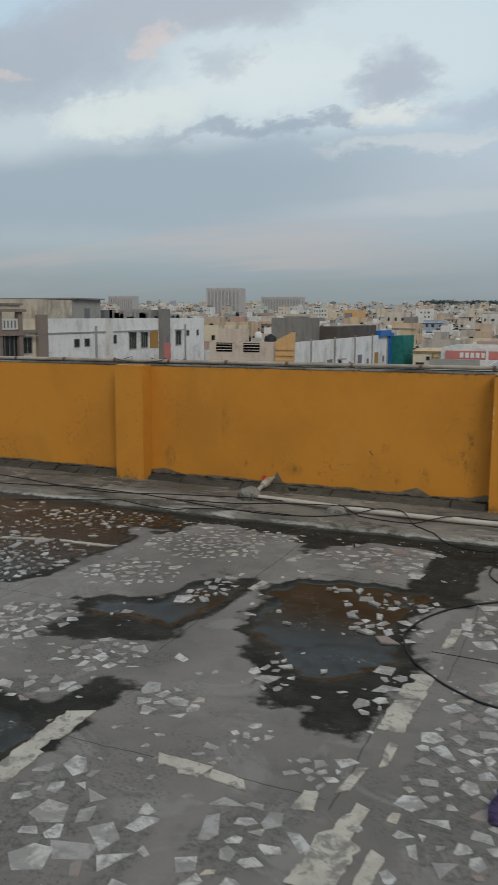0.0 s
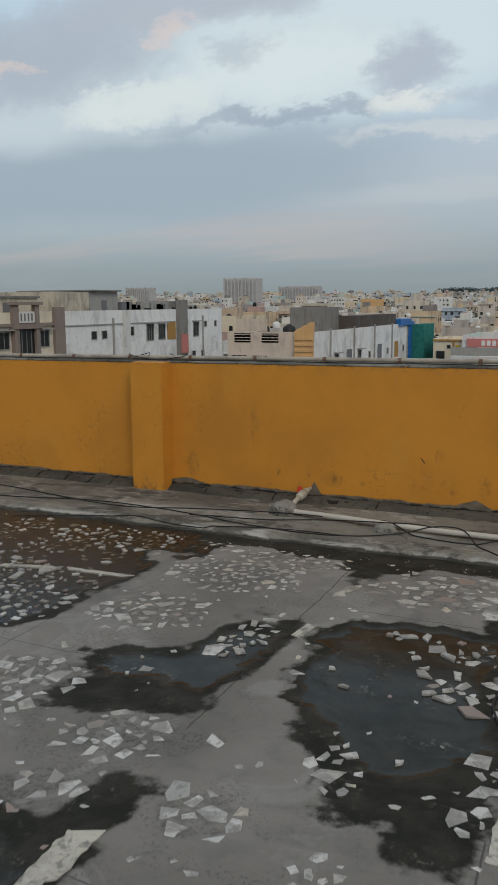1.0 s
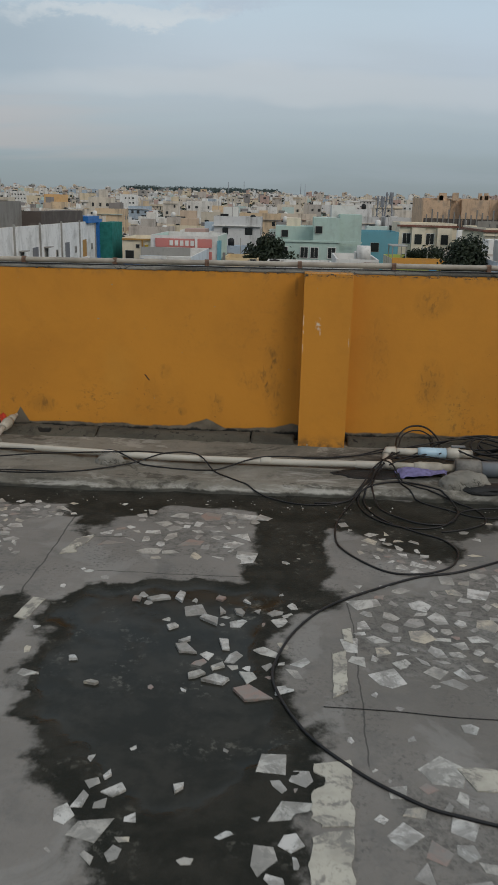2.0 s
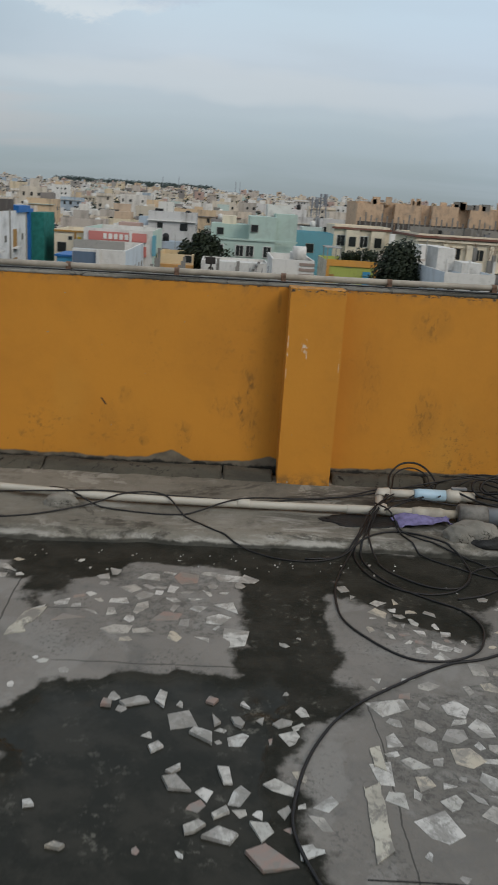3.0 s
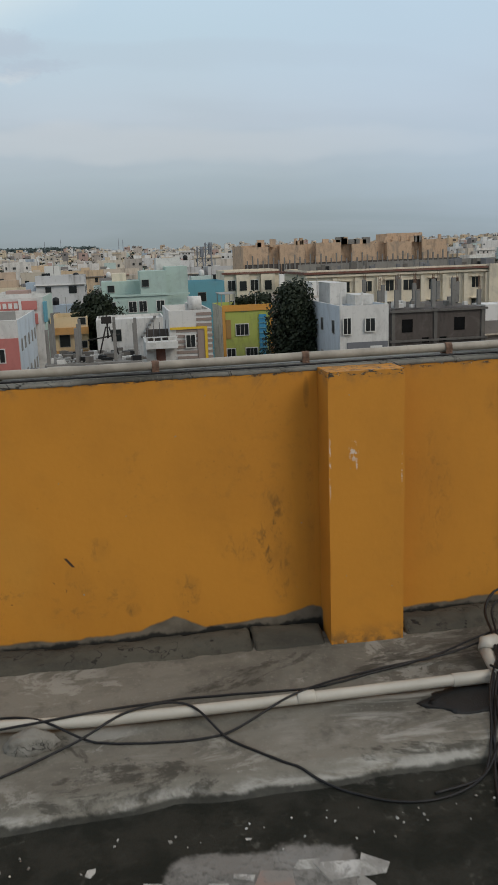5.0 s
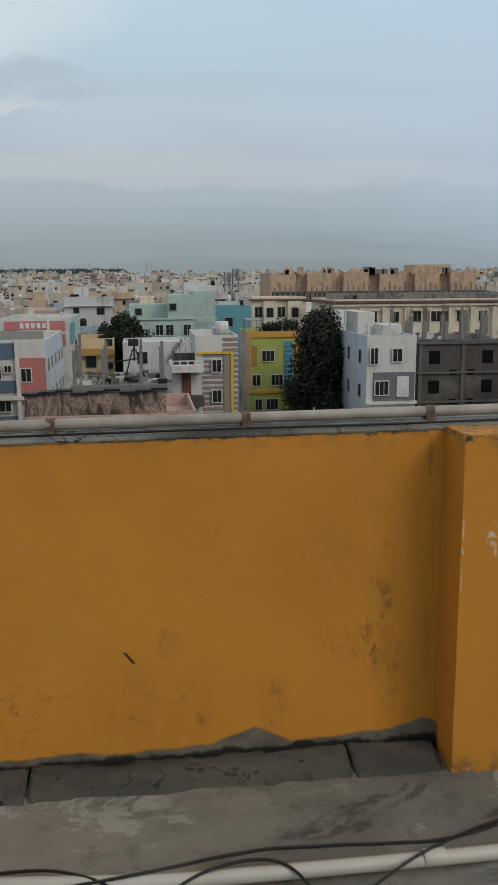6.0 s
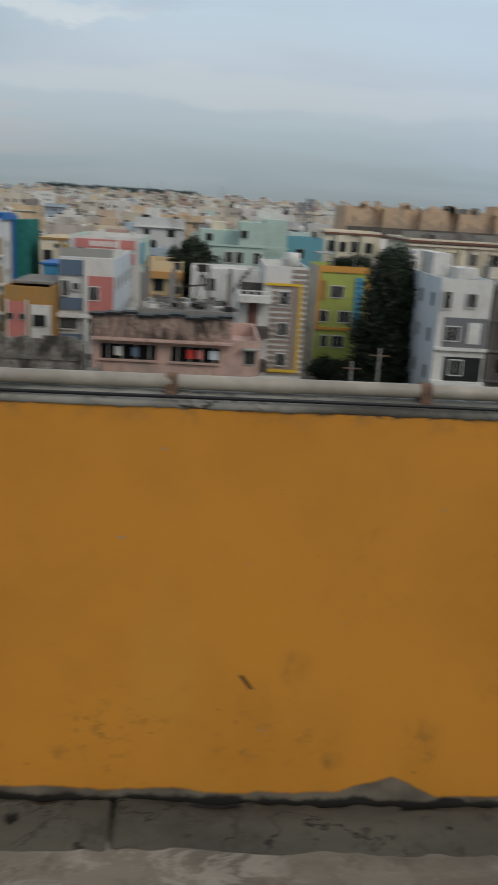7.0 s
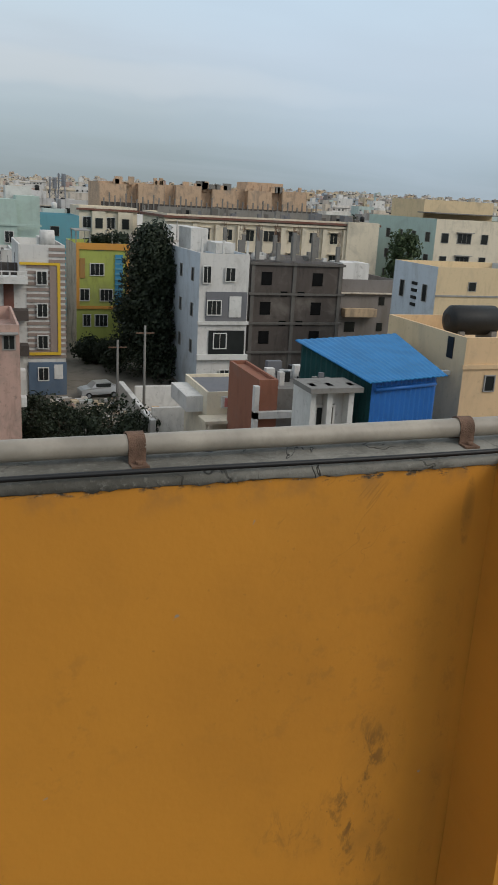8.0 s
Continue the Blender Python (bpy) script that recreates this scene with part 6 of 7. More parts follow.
def town_house(x, y, w, d, storeys, g):
    h = thing("house", rng.choice(("plain plastered town house with flat roof", "painted town house with parapet and roof tank",
                                   "weathered flat-roofed house among close neighbours")), "house", (x, y, g), "town houses")
    top = storeys * 3.1 + .3
    part("wall", shell(w, d, top + .9, .9, .2, -1.5), TOWN, h)
    rw, rd = w * rng.uniform(.3, .5), min(d * .5, 4)
    rx = rng.uniform(.3, w - rw - .3)
    part("roof_room", box(bmesh.new(), rx, rx + rw, d * .4, d * .4 + rd, top - .05, top + 2.5), TOWN, h)
    if rng.random() < .6:
        part("sunshade", box(bmesh.new(), -.2, w + .2, -.5, 0, (storeys - 1) * 3.1 + 2.65, (storeys - 1) * 3.1 + 2.8), TOWN, h)
    n = max(2, int(w / 2.8))
    for k in range(max(0, storeys - 3), storeys):
        for i in range(n):
            if rng.random() < .82:
                part("window", rng.choice(TOWN_WIN), None, h, at=pose(w * (i + .5) / n, -.02, k * 3.1 + 1.8))
        side = 1 if x < 0 else 0
        for i in range(3):
            if rng.random() < .75:
                part("window", rng.choice(TOWN_WIN[:2]), None, h, at=pose(w * side + (.02 if side else -.02), d * (i + .5) / 3, k * 3.1 + 1.8, 0, 0, 90))
    for k in range(rng.randint(1, 3)):
        bw, bx, by = rng.uniform(.5, 2.2), rng.uniform(.3, w - 2.6), rng.uniform(.5, d - 3)
        part("roof_clutter", box(bmesh.new(), bx, bx + bw, by, by + rng.uniform(.4, 1.8), top - .1, top + rng.uniform(.5, 1.7)), rng.choice((TOWN, CONCRETE, TAR, STEEL_GREY)), h)
    if rng.random() < .5:
        px_ = rng.uniform(.4, w - .4)
        part("pole", tube([(px_, d * .3, top), (px_, d * .3, top + rng.uniform(2.5, 5))], .06, 4), GREY_TRIM, h)
    if rng.random() < .45:
        k = rng.randint(max(1, storeys - 2), storeys - 1) if storeys > 1 else 1
        part("balcony", box(bmesh.new(), w * .1, w * .62, -1.1, 0, k * 3.1, k * 3.1 + .95), TOWN, h)
    if rng.random() < .8:
        part("water_tank", rng.choice(TANKS), None, h, at=pose(rx + rw * .5, d * .4 + 1, top + 2.5) if rng.random() < .5 else pose(w * rng.random() * .8 + .5, d * .3, top))


count = 0
y = 88.0
while y < 238:
    half = y * 1.02 + 18
    x = -half + rng.random() * 5
    while x < half * .92:
        w, d = rng.uniform(7, 12.5), rng.uniform(8, 11)
        dist = math.hypot(x + w / 2, y)
        g = float(ground_z(dist))
        storeys = rng.choice((2, 3, 3, 3, 4, 4)) if y < 130 else rng.choice((2, 3, 3, 4, 4, 5))
        if free(x, x + w, y, y + d) and rng.random() < .88:
            if rng.random() < .13:
                copy_thing(rng.choice((base_a, base_b)), pose(x + w / 2, y + d / 2, g, 0, 0, rng.uniform(0, 360)))
            else:
                town_house(x, y, w, d, storeys, g)
                count += 1
        x += w + rng.choice((.6, 1.0, 1.6, 4.5))
    y += rng.choice((13, 14, 17))


def far_town(y0, y1, seed, step, windows):
    """The close-packed far town in one mesh: walls, roof rooms and windows as real boxes."""
    r = np.random.RandomState(seed)
    V, F, MI = [], [], []

    def add(x0, x1, ya, yb, z0, z1, mi):
        b = len(V)
        V.extend(((x0, ya, z0), (x1, ya, z0), (x1, yb, z0), (x0, yb, z0), (x0, ya, z1), (x1, ya, z1), (x1, yb, z1), (x0, yb, z1)))
        F.extend(((b, b + 1, b + 5, b + 4), (b + 1, b + 2, b + 6, b + 5), (b + 2, b + 3, b + 7, b + 6), (b + 3, b, b + 4, b + 7), (b + 4, b + 5, b + 6, b + 7)))
        MI.extend((mi,) * 5)
    y = y0
    while y < y1:
        half = y * 1.0 + 20
        x = -half
        while x < half * .9:
            w, d = r.uniform(6, 13), r.uniform(7, 12)
            g = float(ground_z(math.hypot(x, y))) + r.uniform(-.6, .6)
            s = r.choice((1, 2, 2, 3, 3, 3, 4)) if r.rand() > .05 else r.choice((5, 6))
            top = s * 3.1 + 1
            ya = y + r.uniform(-3, 3)
            if r.rand() < .84:
                add(x, x + w, ya, ya + d, g - 4, g + top, 0)
                for k in range(r.randint(1, 4)):
                    a, rw = r.uniform(0, w * .7), r.uniform(1.0, w * .45)
                    rh = r.uniform(.5, 2.7)
                    add(x + a, x + a + rw, ya + r.uniform(0, 3), ya + 4 + r.uniform(0, 2), g + top - .5, g + top + rh, 0 if rh > .9 else 1)
                if windows:
                    n = int(w / 2.4)
                    for k in range(max(0, s - 2), s):
                        for i in range(n):
                            if r.rand() < .62:
                                cx = x + w * (i + .5) / n + r.uniform(-.3, .3)
                                ww, wh = r.choice((.35, .45, .6)), r.uniform(.4, .65)
                                add(cx - ww, cx + ww, ya - .12, ya, g + k * 3.1 + 1.7 - wh, g + k * 3.1 + 1.7 + wh, 1)
                    if r.rand() < .4:
                        add(x - .2, x + w + .2, ya - .6, ya, g + top - 1.3, g + top - 1.1, 0)
                elif r.rand() < .7:
                    a = r.uniform(0, w * .5)
                    add(x + a, x + a + w * .3, ya - .2, ya, g + top - 3.6, g + top - 1.8, 1)
            x += w + r.choice((.4, 1.2, 2.5, 6))
        y += step * r.uniform(.8, 1.25)
    me = bpy.data.meshes.new("far_town")
    me.from_pydata(V, [], F)
    me.polygons.foreach_set("material_index", np.array(MI, np.int32))
    me.materials.append(TOWN_FAR)
    me.materials.append(FAR_OPENING)
    return me


FAR_OPENING = plain("dark_openings", (.045, .044, .042), .6, 0, .4, .3, 0)
tagged(new("far_town", far_town(246, 780, 5, 14, True)), "close-packed pale houses of the town in the distance", "town", kind="stuff")
tagged(new("far_town", far_town(790, 2030, 6, 30, False)), "pale houses on the far slope below the skyline", "town", kind="stuff")


def far_woods(name, spans, n, size, seed, label, leaves=LEAF):
    """Distant tree clumps in one mesh."""
    r = random.Random(seed)
    bm = bmesh.new()
    for _ in range(n):
        az0, az1, d0, d1, hh = r.choice(spans)
        az, d = radians(r.uniform(az0, az1)), r.uniform(d0, d1)
        x, y = d * math.sin(az), d * math.cos(az)
        g = float(ground_z(d))
        w = hh * r.uniform(.5, .9)
        cs = [(x + r.gauss(0, w * .4), y + r.gauss(0, w * .3), g + hh * r.uniform(.45, 1.0)) for _ in range(5)]
        leaf_clumps(bm, cs, [w * .45] * 5, 16, size * hh * .1, r)
    return tagged(new(name, mesh_of(name, bm, leaves)), label, "trees", kind="stuff")


far_woods("town_trees", [(-45, 42, 244, 520, 10)] * 4 + [(-45, 42, 500, 1000, 11)] * 2 + [(-45, 42, 900, 1900, 12)], 1700, 1.0, 31, "dark green trees scattered through the far town")
far_woods("wooded_ridge", [(-11.4, -1.2, 2060, 2250, 20), (-10.5, -2, 2040, 2150, 17)], 800, 1.0, 33, "long dark wooded ridge on the skyline", HAZY_RIDGE_LEAF)


def tower_block(name, label, az0, az1, d, top, bays):
    x0, x1 = d * math.sin(radians(az0)), d * math.sin(radians(az1))
    y0 = d * math.cos(radians((az0 + az1) / 2))
    g = float(ground_z(d))
    t = House(name, label, x0, x1, y0, y0 + 16, top, HAZY_TOWER_WALL, None, 1.0, g - 4, "building")
    w = (x1 - x0) / bays
    for i in range(bays):
        t.slab("pier", x0 + w * i, x0 + w * (i + .42), y0 - .9, y0, g, top - (1.0 if i % 3 else -.6), HAZY_TOWER_WALL)
        t.slab("window_bay", x0 + w * (i + .5), x0 + w * (i + .9), y0 - .4, y0, g + 6, top - 3, HAZY_TOWER_GLASS)
    return t


# tower colours are paled to paint in the haze before them
HAZY_TOWER_WALL = facade("hazy_tower_plaster", (.42, .40, .385), .15, .1)
HAZY_TOWER_GLASS = plain("hazy_tower_windows", (.33, .325, .325), .6, 0, .2, .2, 0)
tower_block("tower_block", "pale grey high-rise slab on the skyline", -26.45, -23.75, 800, 26.2, 9)
tower_block("apartment_row", "row of pale apartment towers on the skyline", -22.6, -19.5, 1000, 22.4, 14)
tower_block("apartment_row", "row of grey apartment blocks on the skyline", -33.2, -31.0, 1000, 22.0, 11)
solid("yellow_hall", box(bmesh.new(), -127, -118.5, 420, 434, -18, 3.8), YELLOW_BAND, "plain yellow building in the far town", "building")


def lattice_mast(x, y, g, h, w):
    ob = thing("lattice_mast", "grey steel lattice phone mast", "mast", (x, y, g), "masts")
    for sx, sy in ((-1, -1), (1, -1), (1, 1), (-1, 1)):
        part("leg", tube([(sx * w, sy * w, 0), (sx * w * .35, sy * w * .35, h)], .16, 5), MAST, ob)
    bm = bmesh.new()
    n = 10
    for k in range(n):
        a, b = k / n, (k + 1) / n
        ra, rb = w * (1 - .65 * a), w * (1 - .65 * b)
        for sx in (-1, 1):
            tube([(sx * ra, -ra, h * a), (-sx * rb, -rb, h * b)], .08, 4, bm)
            tube([(-ra, sx * ra, h * a), (-rb, -sx * rb, h * b)], .08, 4, bm)
    part("bracing", bm, MAST, ob)
    for k in range(5):
        a = k * 1.26
        part("antenna", box(bmesh.new(), math.cos(a) * 1.3 - .25, math.cos(a) * 1.3 + .25, math.sin(a) * 1.3 - .2, math.sin(a) * 1.3 + .2, h * .84, h * 1.02), MAST, ob)


MAST = plain("galvanised_steel", (.22, .23, .25), .6, .4, .2, 1, 0)
lattice_mast(36.0, 330, float(ground_z(330)), 24.0, 2.4)
lattice_mast(32.5, 328, float(ground_z(330)), 22.5, 2.2)
for x, y, z in ((-92, 1500, 40), (-118, 1480, 37), (7, 1400, 36), (14, 1400, 34), (-270, 760, 16)):
    solid("radio_mast", tube([(x, y, float(ground_z(abs(y)))), (x, y, z)], [.8, .35], 5), MAST, "thin radio mast on the skyline", "mast", "masts")

# ---- the lane and yards below ----
random.seed(15)
bm = bmesh.new()
for k in range(160):
    x, y, s = 6 + random.random() * 9, 66 + random.random() * 9, .1 + random.random() * .35
    box(bm, x, x + s * 1.5, y, y + s, GZ - .05, GZ + s * .7)
tagged(new("rubble", mesh_of("rubble", bm, TOWN_FAR)), "loose rubble and litter on the open plot", "rubble", kind="stuff")
for x0, x1, y0, y1, zt in ((12.5, 13.0, 60, 74, -15.6), (13.0, 20, 61.5, 61.8, -15.0), (13.4, 26, 70.5, 70.8, -15.3)):
    solid("yard_wall", soft_box(x0, x1, y0, y1, GZ - .2, zt, .04, 1), WHITE, "low white-washed yard wall beside the lane", "wall", "yard walls")
for x, y, hgt in ((11.7, 70, 6.5), (13.8, 68.5, 8.0)):
    ob = thing("utility_pole", "grey concrete power pole beside the lane", "pole", (x, y, GZ), "poles")
    part("shaft", tube([(0, 0, -.3), (0, 0, hgt)], [.14, .09], 8), CONCRETE, ob)
    part("cross_arm", box(bmesh.new(), -.8, .8, -.05, .05, hgt - .7, hgt - .6), RUST, ob)


def parked_car(at, turn, paint):
    ob = thing("car", "small silver hatchback parked in the lane", "car", at)
    ob.matrix_basis = pose(*at, 0, 0, turn)
    prof = [(-1.9, .35), (-1.9, .8), (-1.6, .92), (-1.0, 1.0), (-.45, 1.48), (.95, 1.5), (1.55, 1.05), (1.85, .95), (1.88, .4)]
    bm = bmesh.new()
    sides = [[bm.verts.new((x, s * (.80 if z < 1.05 else .66), z)) for x, z in prof] for s in (-1, 1)]
    bm.faces.new(sides[0])
    bm.faces.new(sides[1][::-1])
    for i in range(len(prof)):
        j = (i + 1) % len(prof)
        bm.faces.new((sides[0][i], sides[1][i], sides[1][j], sides[0][j]))
    part("body", bm, paint, ob)
    for s in (-1, 1):
        part("side_window", box(bmesh.new(), -.5, .95, s * .74 - .01, s * .74 + .01, 1.06, 1.4), GLASS, ob)
        for x in (-1.2, 1.2):
            wl = part("wheel", tube([(x, s * .68, .3), (x, s * .86, .3)], .3, 14), RUBBER, ob)
            part("rim", tube([(x, s * .85, .3), (x, s * .875, .3)], .18, 10), MAST, wl)


parked_car((11.0, 76.0, GZ), 8, plain("silver_car_paint", (.45, .46, .47), .3, .5, .08, 2, 0, .5))
parked_car((16.0, 72.6, GZ), 0, plain("dark_car_paint", (.12, .13, .15), .3, .5, .08, 2, 0, .5))


# ---- along the foot of the parapet: skirting, pipes, cables ----
def skirting_piece(xa, xb, seed, pits=()):
    """One length of cracked cement fillet between ledge and wall."""
    n = max(4, int((xb - xa) / .010))
    fine = np.linspace(0, 8, 25)
    prof = ((-.012, .0), (-.010, .086), (-.016, .096), (-.040, .099), (-.075, .094), (-.105, .078), (-.128, .062), (-.140, .045), (-.146, .028))
    prof = list(zip(np.interp(fine, range(9), [p[0] for p in prof]), np.interp(fine, range(9), [p[1] for p in prof])))
    bm = bmesh.new()
    rows = []
    for i in range(n + 1):
        x = xa + (xb - xa) * i / n
        end = min(i, n - i)
        shrink = (.006 if end == 0 else 0)
        row = []
        for k, (y, z) in enumerate(prof):
            w = .010 * noise.noise((x * 5, k * .1, seed)) + .005 * noise.noise((x * 22, k * .3, seed + 3))
            dz = w - shrink
            dy = (min(.009, .014 * noise.noise((x * 6, 8, 1)) + .010 * noise.noise((x * 24, 8, 1)) - .002) if k < 8 else .004 * noise.noise((x * 9, k * .3, seed)))
            for px, py, rx, ry, deep in pits:
                q = ((x - px) / rx) ** 2 + ((y - py) / ry) ** 2
                if q < 1:
                    dz -= deep * (1 - q) ** .5
            row.append(bm.verts.new((x + .006 * noise.noise((k * .7, seed, i == 0)) * (end == 0), y + dy, z + dz)))
        rows.append(row)
    for u, v in zip(rows, rows[1:]):
        for k in range(len(prof) - 1):
            bm.faces.new((u[k], v[k], v[k + 1], u[k + 1])).smooth = True
    bm.faces.new(rows[0])
    bm.faces.new(rows[-1][::-1])
    return bm


skirting = thing("skirting", "cracked grey cement fillet along the wall foot", "skirting", kind="structure")
random.seed(40)
for a, b, cuts in ((-6.0 + .145, -3.0 - .145, (-5.4, -4.9, -4.45, -4.05, -3.78, -3.55, -3.36)), (-3.0 + .145, -.145, (-2.55, -2.02, -1.285, -.40)),
                   (.145, 3.0 - .145, (.62, 1.3, 2.1)), (X0 + .02, -6.145, (-7.1,)), (3.145, 6.0 - .145, (4.2, 5.0)), (6.145, X1 - .02, ())):
    ends = [a, *cuts, b]
    for k, (u, v) in enumerate(zip(ends, ends[1:])):
        part("fillet", skirting_piece(u + .005, v - .004, k + a, PITS), SKIRT, skirting)


def lz(x, y):
    """Height of the ledge or floor at one place."""
    X, Y = np.array([float(x)]), np.array([float(y)])
    return float(max(ledge_height(X, Y)[0] if y > -1.0 else -9, floor_height(X, Y)[0]))


def pvc_run(name, label, pts, r, mat, joints=(), category="pipe"):
    ob = thing(name, label, category)
    part("pipe", tube(pts, r, 16), mat, ob)
    for p, q, k, m in joints:
        a, b = Vector(p), Vector(q)
        d = (b - a) * .12
        part("coupling", tube([a, a + d * .3, b - d * .3, b], [r * k * .94, r * k, r * k, r * k * .94], 16), m, ob)
    return ob


PY = -.475
pz = .068
run = pvc_run("water_pipe", "long white plastic water pipe lying on the ledge",
              [(x, PY + .115 * max(0, -.9 - x) ** 1.2 - .006 * math.sin(x * 2.1), pz + .004 * math.sin(x * 3.3)) for x in np.arange(-1.84, .34, .08)], .0175, PVC,
              (((-.325, PY + .004, pz), (-.27, PY + .003, pz), 1.16, PVC), ((.17, PY, pz), (.30, PY, pz), 1.22, PVC)))
part("tee", tube([(.33, PY, pz + .03), (.33, PY, pz - .005)], [.026, .028], 14), PVC, run)
part("tee_branch", tube([(.33, PY, pz), (.335, PY + .07, pz + .01), (.345, -.335, pz + .02)], .0205, 14), PVC, run)
part("elbow", tube([(.345, -.345, pz + .02), (.35, -.33, pz + .035), (.39, -.325, pz + .035)], .027, 14), PVC, run)

valve = thing("valve_line", "white and pale blue plastic pipe with ball valve", "pipe")
part("pipe", tube([(.37, -.325, .103), (.52, -.323, .103)], .0205, 14), PVC, valve)
part("blue_pipe", tube([(.51, -.323, .103), (.53, -.323, .103), (.66, -.322, .103)], [.024, .028, .028], 14), PVC_BLUE, valve, "pale blue pipe section")
part("valve_body", tube([(.66, -.322, .103), (.68, -.322, .103), (.72, -.322, .103), (.74, -.322, .103), (.80, -.322, .103)], [.024, .034, .034, .024, .022], 14), PVC, valve)
part("valve_handle", soft_box(.685, .76, -.332, -.312, .136, .148, .004), PVC_GREY, valve, "grey valve handle")
cr_ = thing("union_line", "cream plastic pipe with large grey union joint", "pipe")
part("pipe", tube([(.34, PY, pz), (.68, PY - .012, pz + .004)], .0205, 14), PVC_CREAM, cr_)
part("reducer", tube([(.47, PY - .004, pz), (.50, PY - .004, pz), (.60, PY - .008, pz), (.62, PY - .01, pz)], [.024, .030, .030, .024], 14), PVC_CREAM, cr_)
part("union_nut", tube([(.68, PY - .012, .075), (.69, PY - .012, .075), (.80, PY - .02, .075), (.81, PY - .02, .075)], [.042, .050, .050, .044], 12), PVC_DIRTY, cr_, "large dirty grey union nut")
part("grey_pipe", tube([(.80, PY - .02, .075), (1.05, PY - .03, .078), (1.9, PY - .02, .08)], .042, 16), PVC_GREY, cr_, "thick grey pipe")
part("blue_socket", tube([(.98, PY - .028, .078), (.99, PY - .028, .078), (1.13, PY - .028, .078), (1.14, PY - .028, .078)], [.044, .05, .05, .044], 16), PVC_BLUE, cr_, "pale blue socket")


def lump(name, label, x, y, rx, ry, rz, seed, mat, category, z=None, cave=None):
    """An uneven low heap, for mortar lumps and flat black patches."""
    bm = bmesh.new()
    bmesh.ops.create_icosphere(bm, subdivisions=4, radius=1)
    for v in bm.verts:
        p = v.co.copy()
        k = 1 + .25 * noise.noise(p * 1.7 + Vector((seed, 0, 0))) + .10 * noise.noise(p * 5 + Vector((0, seed, 0)))
        if cave:
            q = (p - Vector(cave)).length
            k -= .55 * max(0, 1 - q / .5)
        v.co = Vector((p.x * rx * k, p.y * ry * k, max(-.4, p.z) * rz * k))
    for f in bm.faces:
        f.smooth = True
    return solid(name, bm, mat, label, category, at=pose(x, y, lz(x, y) if z is None else z))


lump("mortar_lump", "small heap of grey mortar holding the pipe end", -1.84, -.365, .105, .075, .085, 3, MORTAR, "mortar")
lump("mortar_lump", "rough grey mortar lump with a dark hollow", .70, -.685, .120, .070, .080, 7, MORTAR, "mortar", None, (-.2, -.8, .5))
lump("mortar_lump", "flat grey mortar lump set against the white pipe", -1.115, -.520, .078, .042, .050, 15, MORTAR, "mortar")
lump("black_patch", "flat black patch under the pipe joint", .27, -.545, .22, .075, .012, 9, TAR, "patch")
lump("black_patch", "flat black patch beside the mortar lump", .80, -.72, .14, .055, .03, 12, TAR, "patch")

tap = thing("pipe_stub", "short white pipe stub with red lever tap", "tap")
part("pipe", tube([(-1.80, -.335, .085), (-1.790, -.20, .120)], .0165, 14), PVC, tap)
part("collar", tube([(-1.790, -.205, .118), (-1.789, -.195, .121), (-1.782, -.150, .132), (-1.780, -.120, .138)], [.021, .027, .032, .027], 16), PVC_CREAM, tap)
part("body", tube([(-1.780, -.13, .137), (-1.774, -.085, .146), (-1.768, -.055, .150)], [.024, .021, .013], 12), PVC_CREAM, tap)
part("nozzle", tube([(-1.769, -.06, .150), (-1.764, -.035, .153)], [.012, .010], 10), PVC, tap)
bm = soft_box(-.014, .014, -.045, .05, -.006, .020, .005)
part("lever", bm, RED, tap, "faded red lever", at=pose(-1.812, -.110, .142, 14, -42, 14))


def rag():
    n = 26
    xs, ys = np.linspace(-.13, .13, n), np.linspace(-.055, .055, 14)
    X, Y = np.meshgrid(xs, ys)
    Z = .018 + .034 * fbm(X * 16 + 3, Y * 22, 3, 51) - .10 * (np.abs(X) > .115) * .1
    me = grid_mesh("rag", xs, ys, Z, CLOTH)
    for v in me.vertices:
        a = v.co.copy()
        v.co.x += .025 * noise.noise((a.x * 9, a.y * 14, 2))
        v.co.y += .03 * noise.noise((a.x * 8, a.y * 11, 5))
    return me


r_ob = new("rag", rag())
r_ob.matrix_basis = pose(.51, -.545, lz(.51, -.55) - .004, 0, 0, 12)
md = r_ob.modifiers.new("thickness", "SOLIDIFY")
md.thickness = .004
tagged(r_ob, "crumpled purple rag lying under the pipe union", "rag")


mat_ob = new("floor_mat", rag())
mat_ob.data.materials.clear()
mat_ob.data.materials.append(plain("dark_purple_fibre", (.075, .058, .12), .95, 0, .6, 60, .6, .1))
mat_ob.matrix_basis = pose(.43, -3.54, -.016, 0, 0, 84) @ Matrix.Diagonal((1.15, 2.0, .9, 1))
md = mat_ob.modifiers.new("thickness", "SOLIDIFY")
md.thickness = .004
tagged(mat_ob, "rough dark purple mat lying on the floor", "mat")


def cable(label, ctrl, r=.0038, drop=True, group="black cables", steps=9):
    """A cable through the control points; height is above what lies below it."""
    pts = [(x, y, (lz(x, y) if drop else 0) + z + r) for x, y, z in ctrl]
    run = np.array([tuple(p) for p in spline(pts, steps)], float)
    if drop:
        below = np.where(run[:, 1] > -1.0, np.maximum(ledge_height(run[:, 0], run[:, 1]), floor_height(run[:, 0], run[:, 1])), floor_height(run[:, 0], run[:, 1]))
        run[:, 2] = np.maximum(run[:, 2], below + r * .9)
    return solid("cable", tube(run.tolist(), r, 6), RUBBER, label, "cable", group)


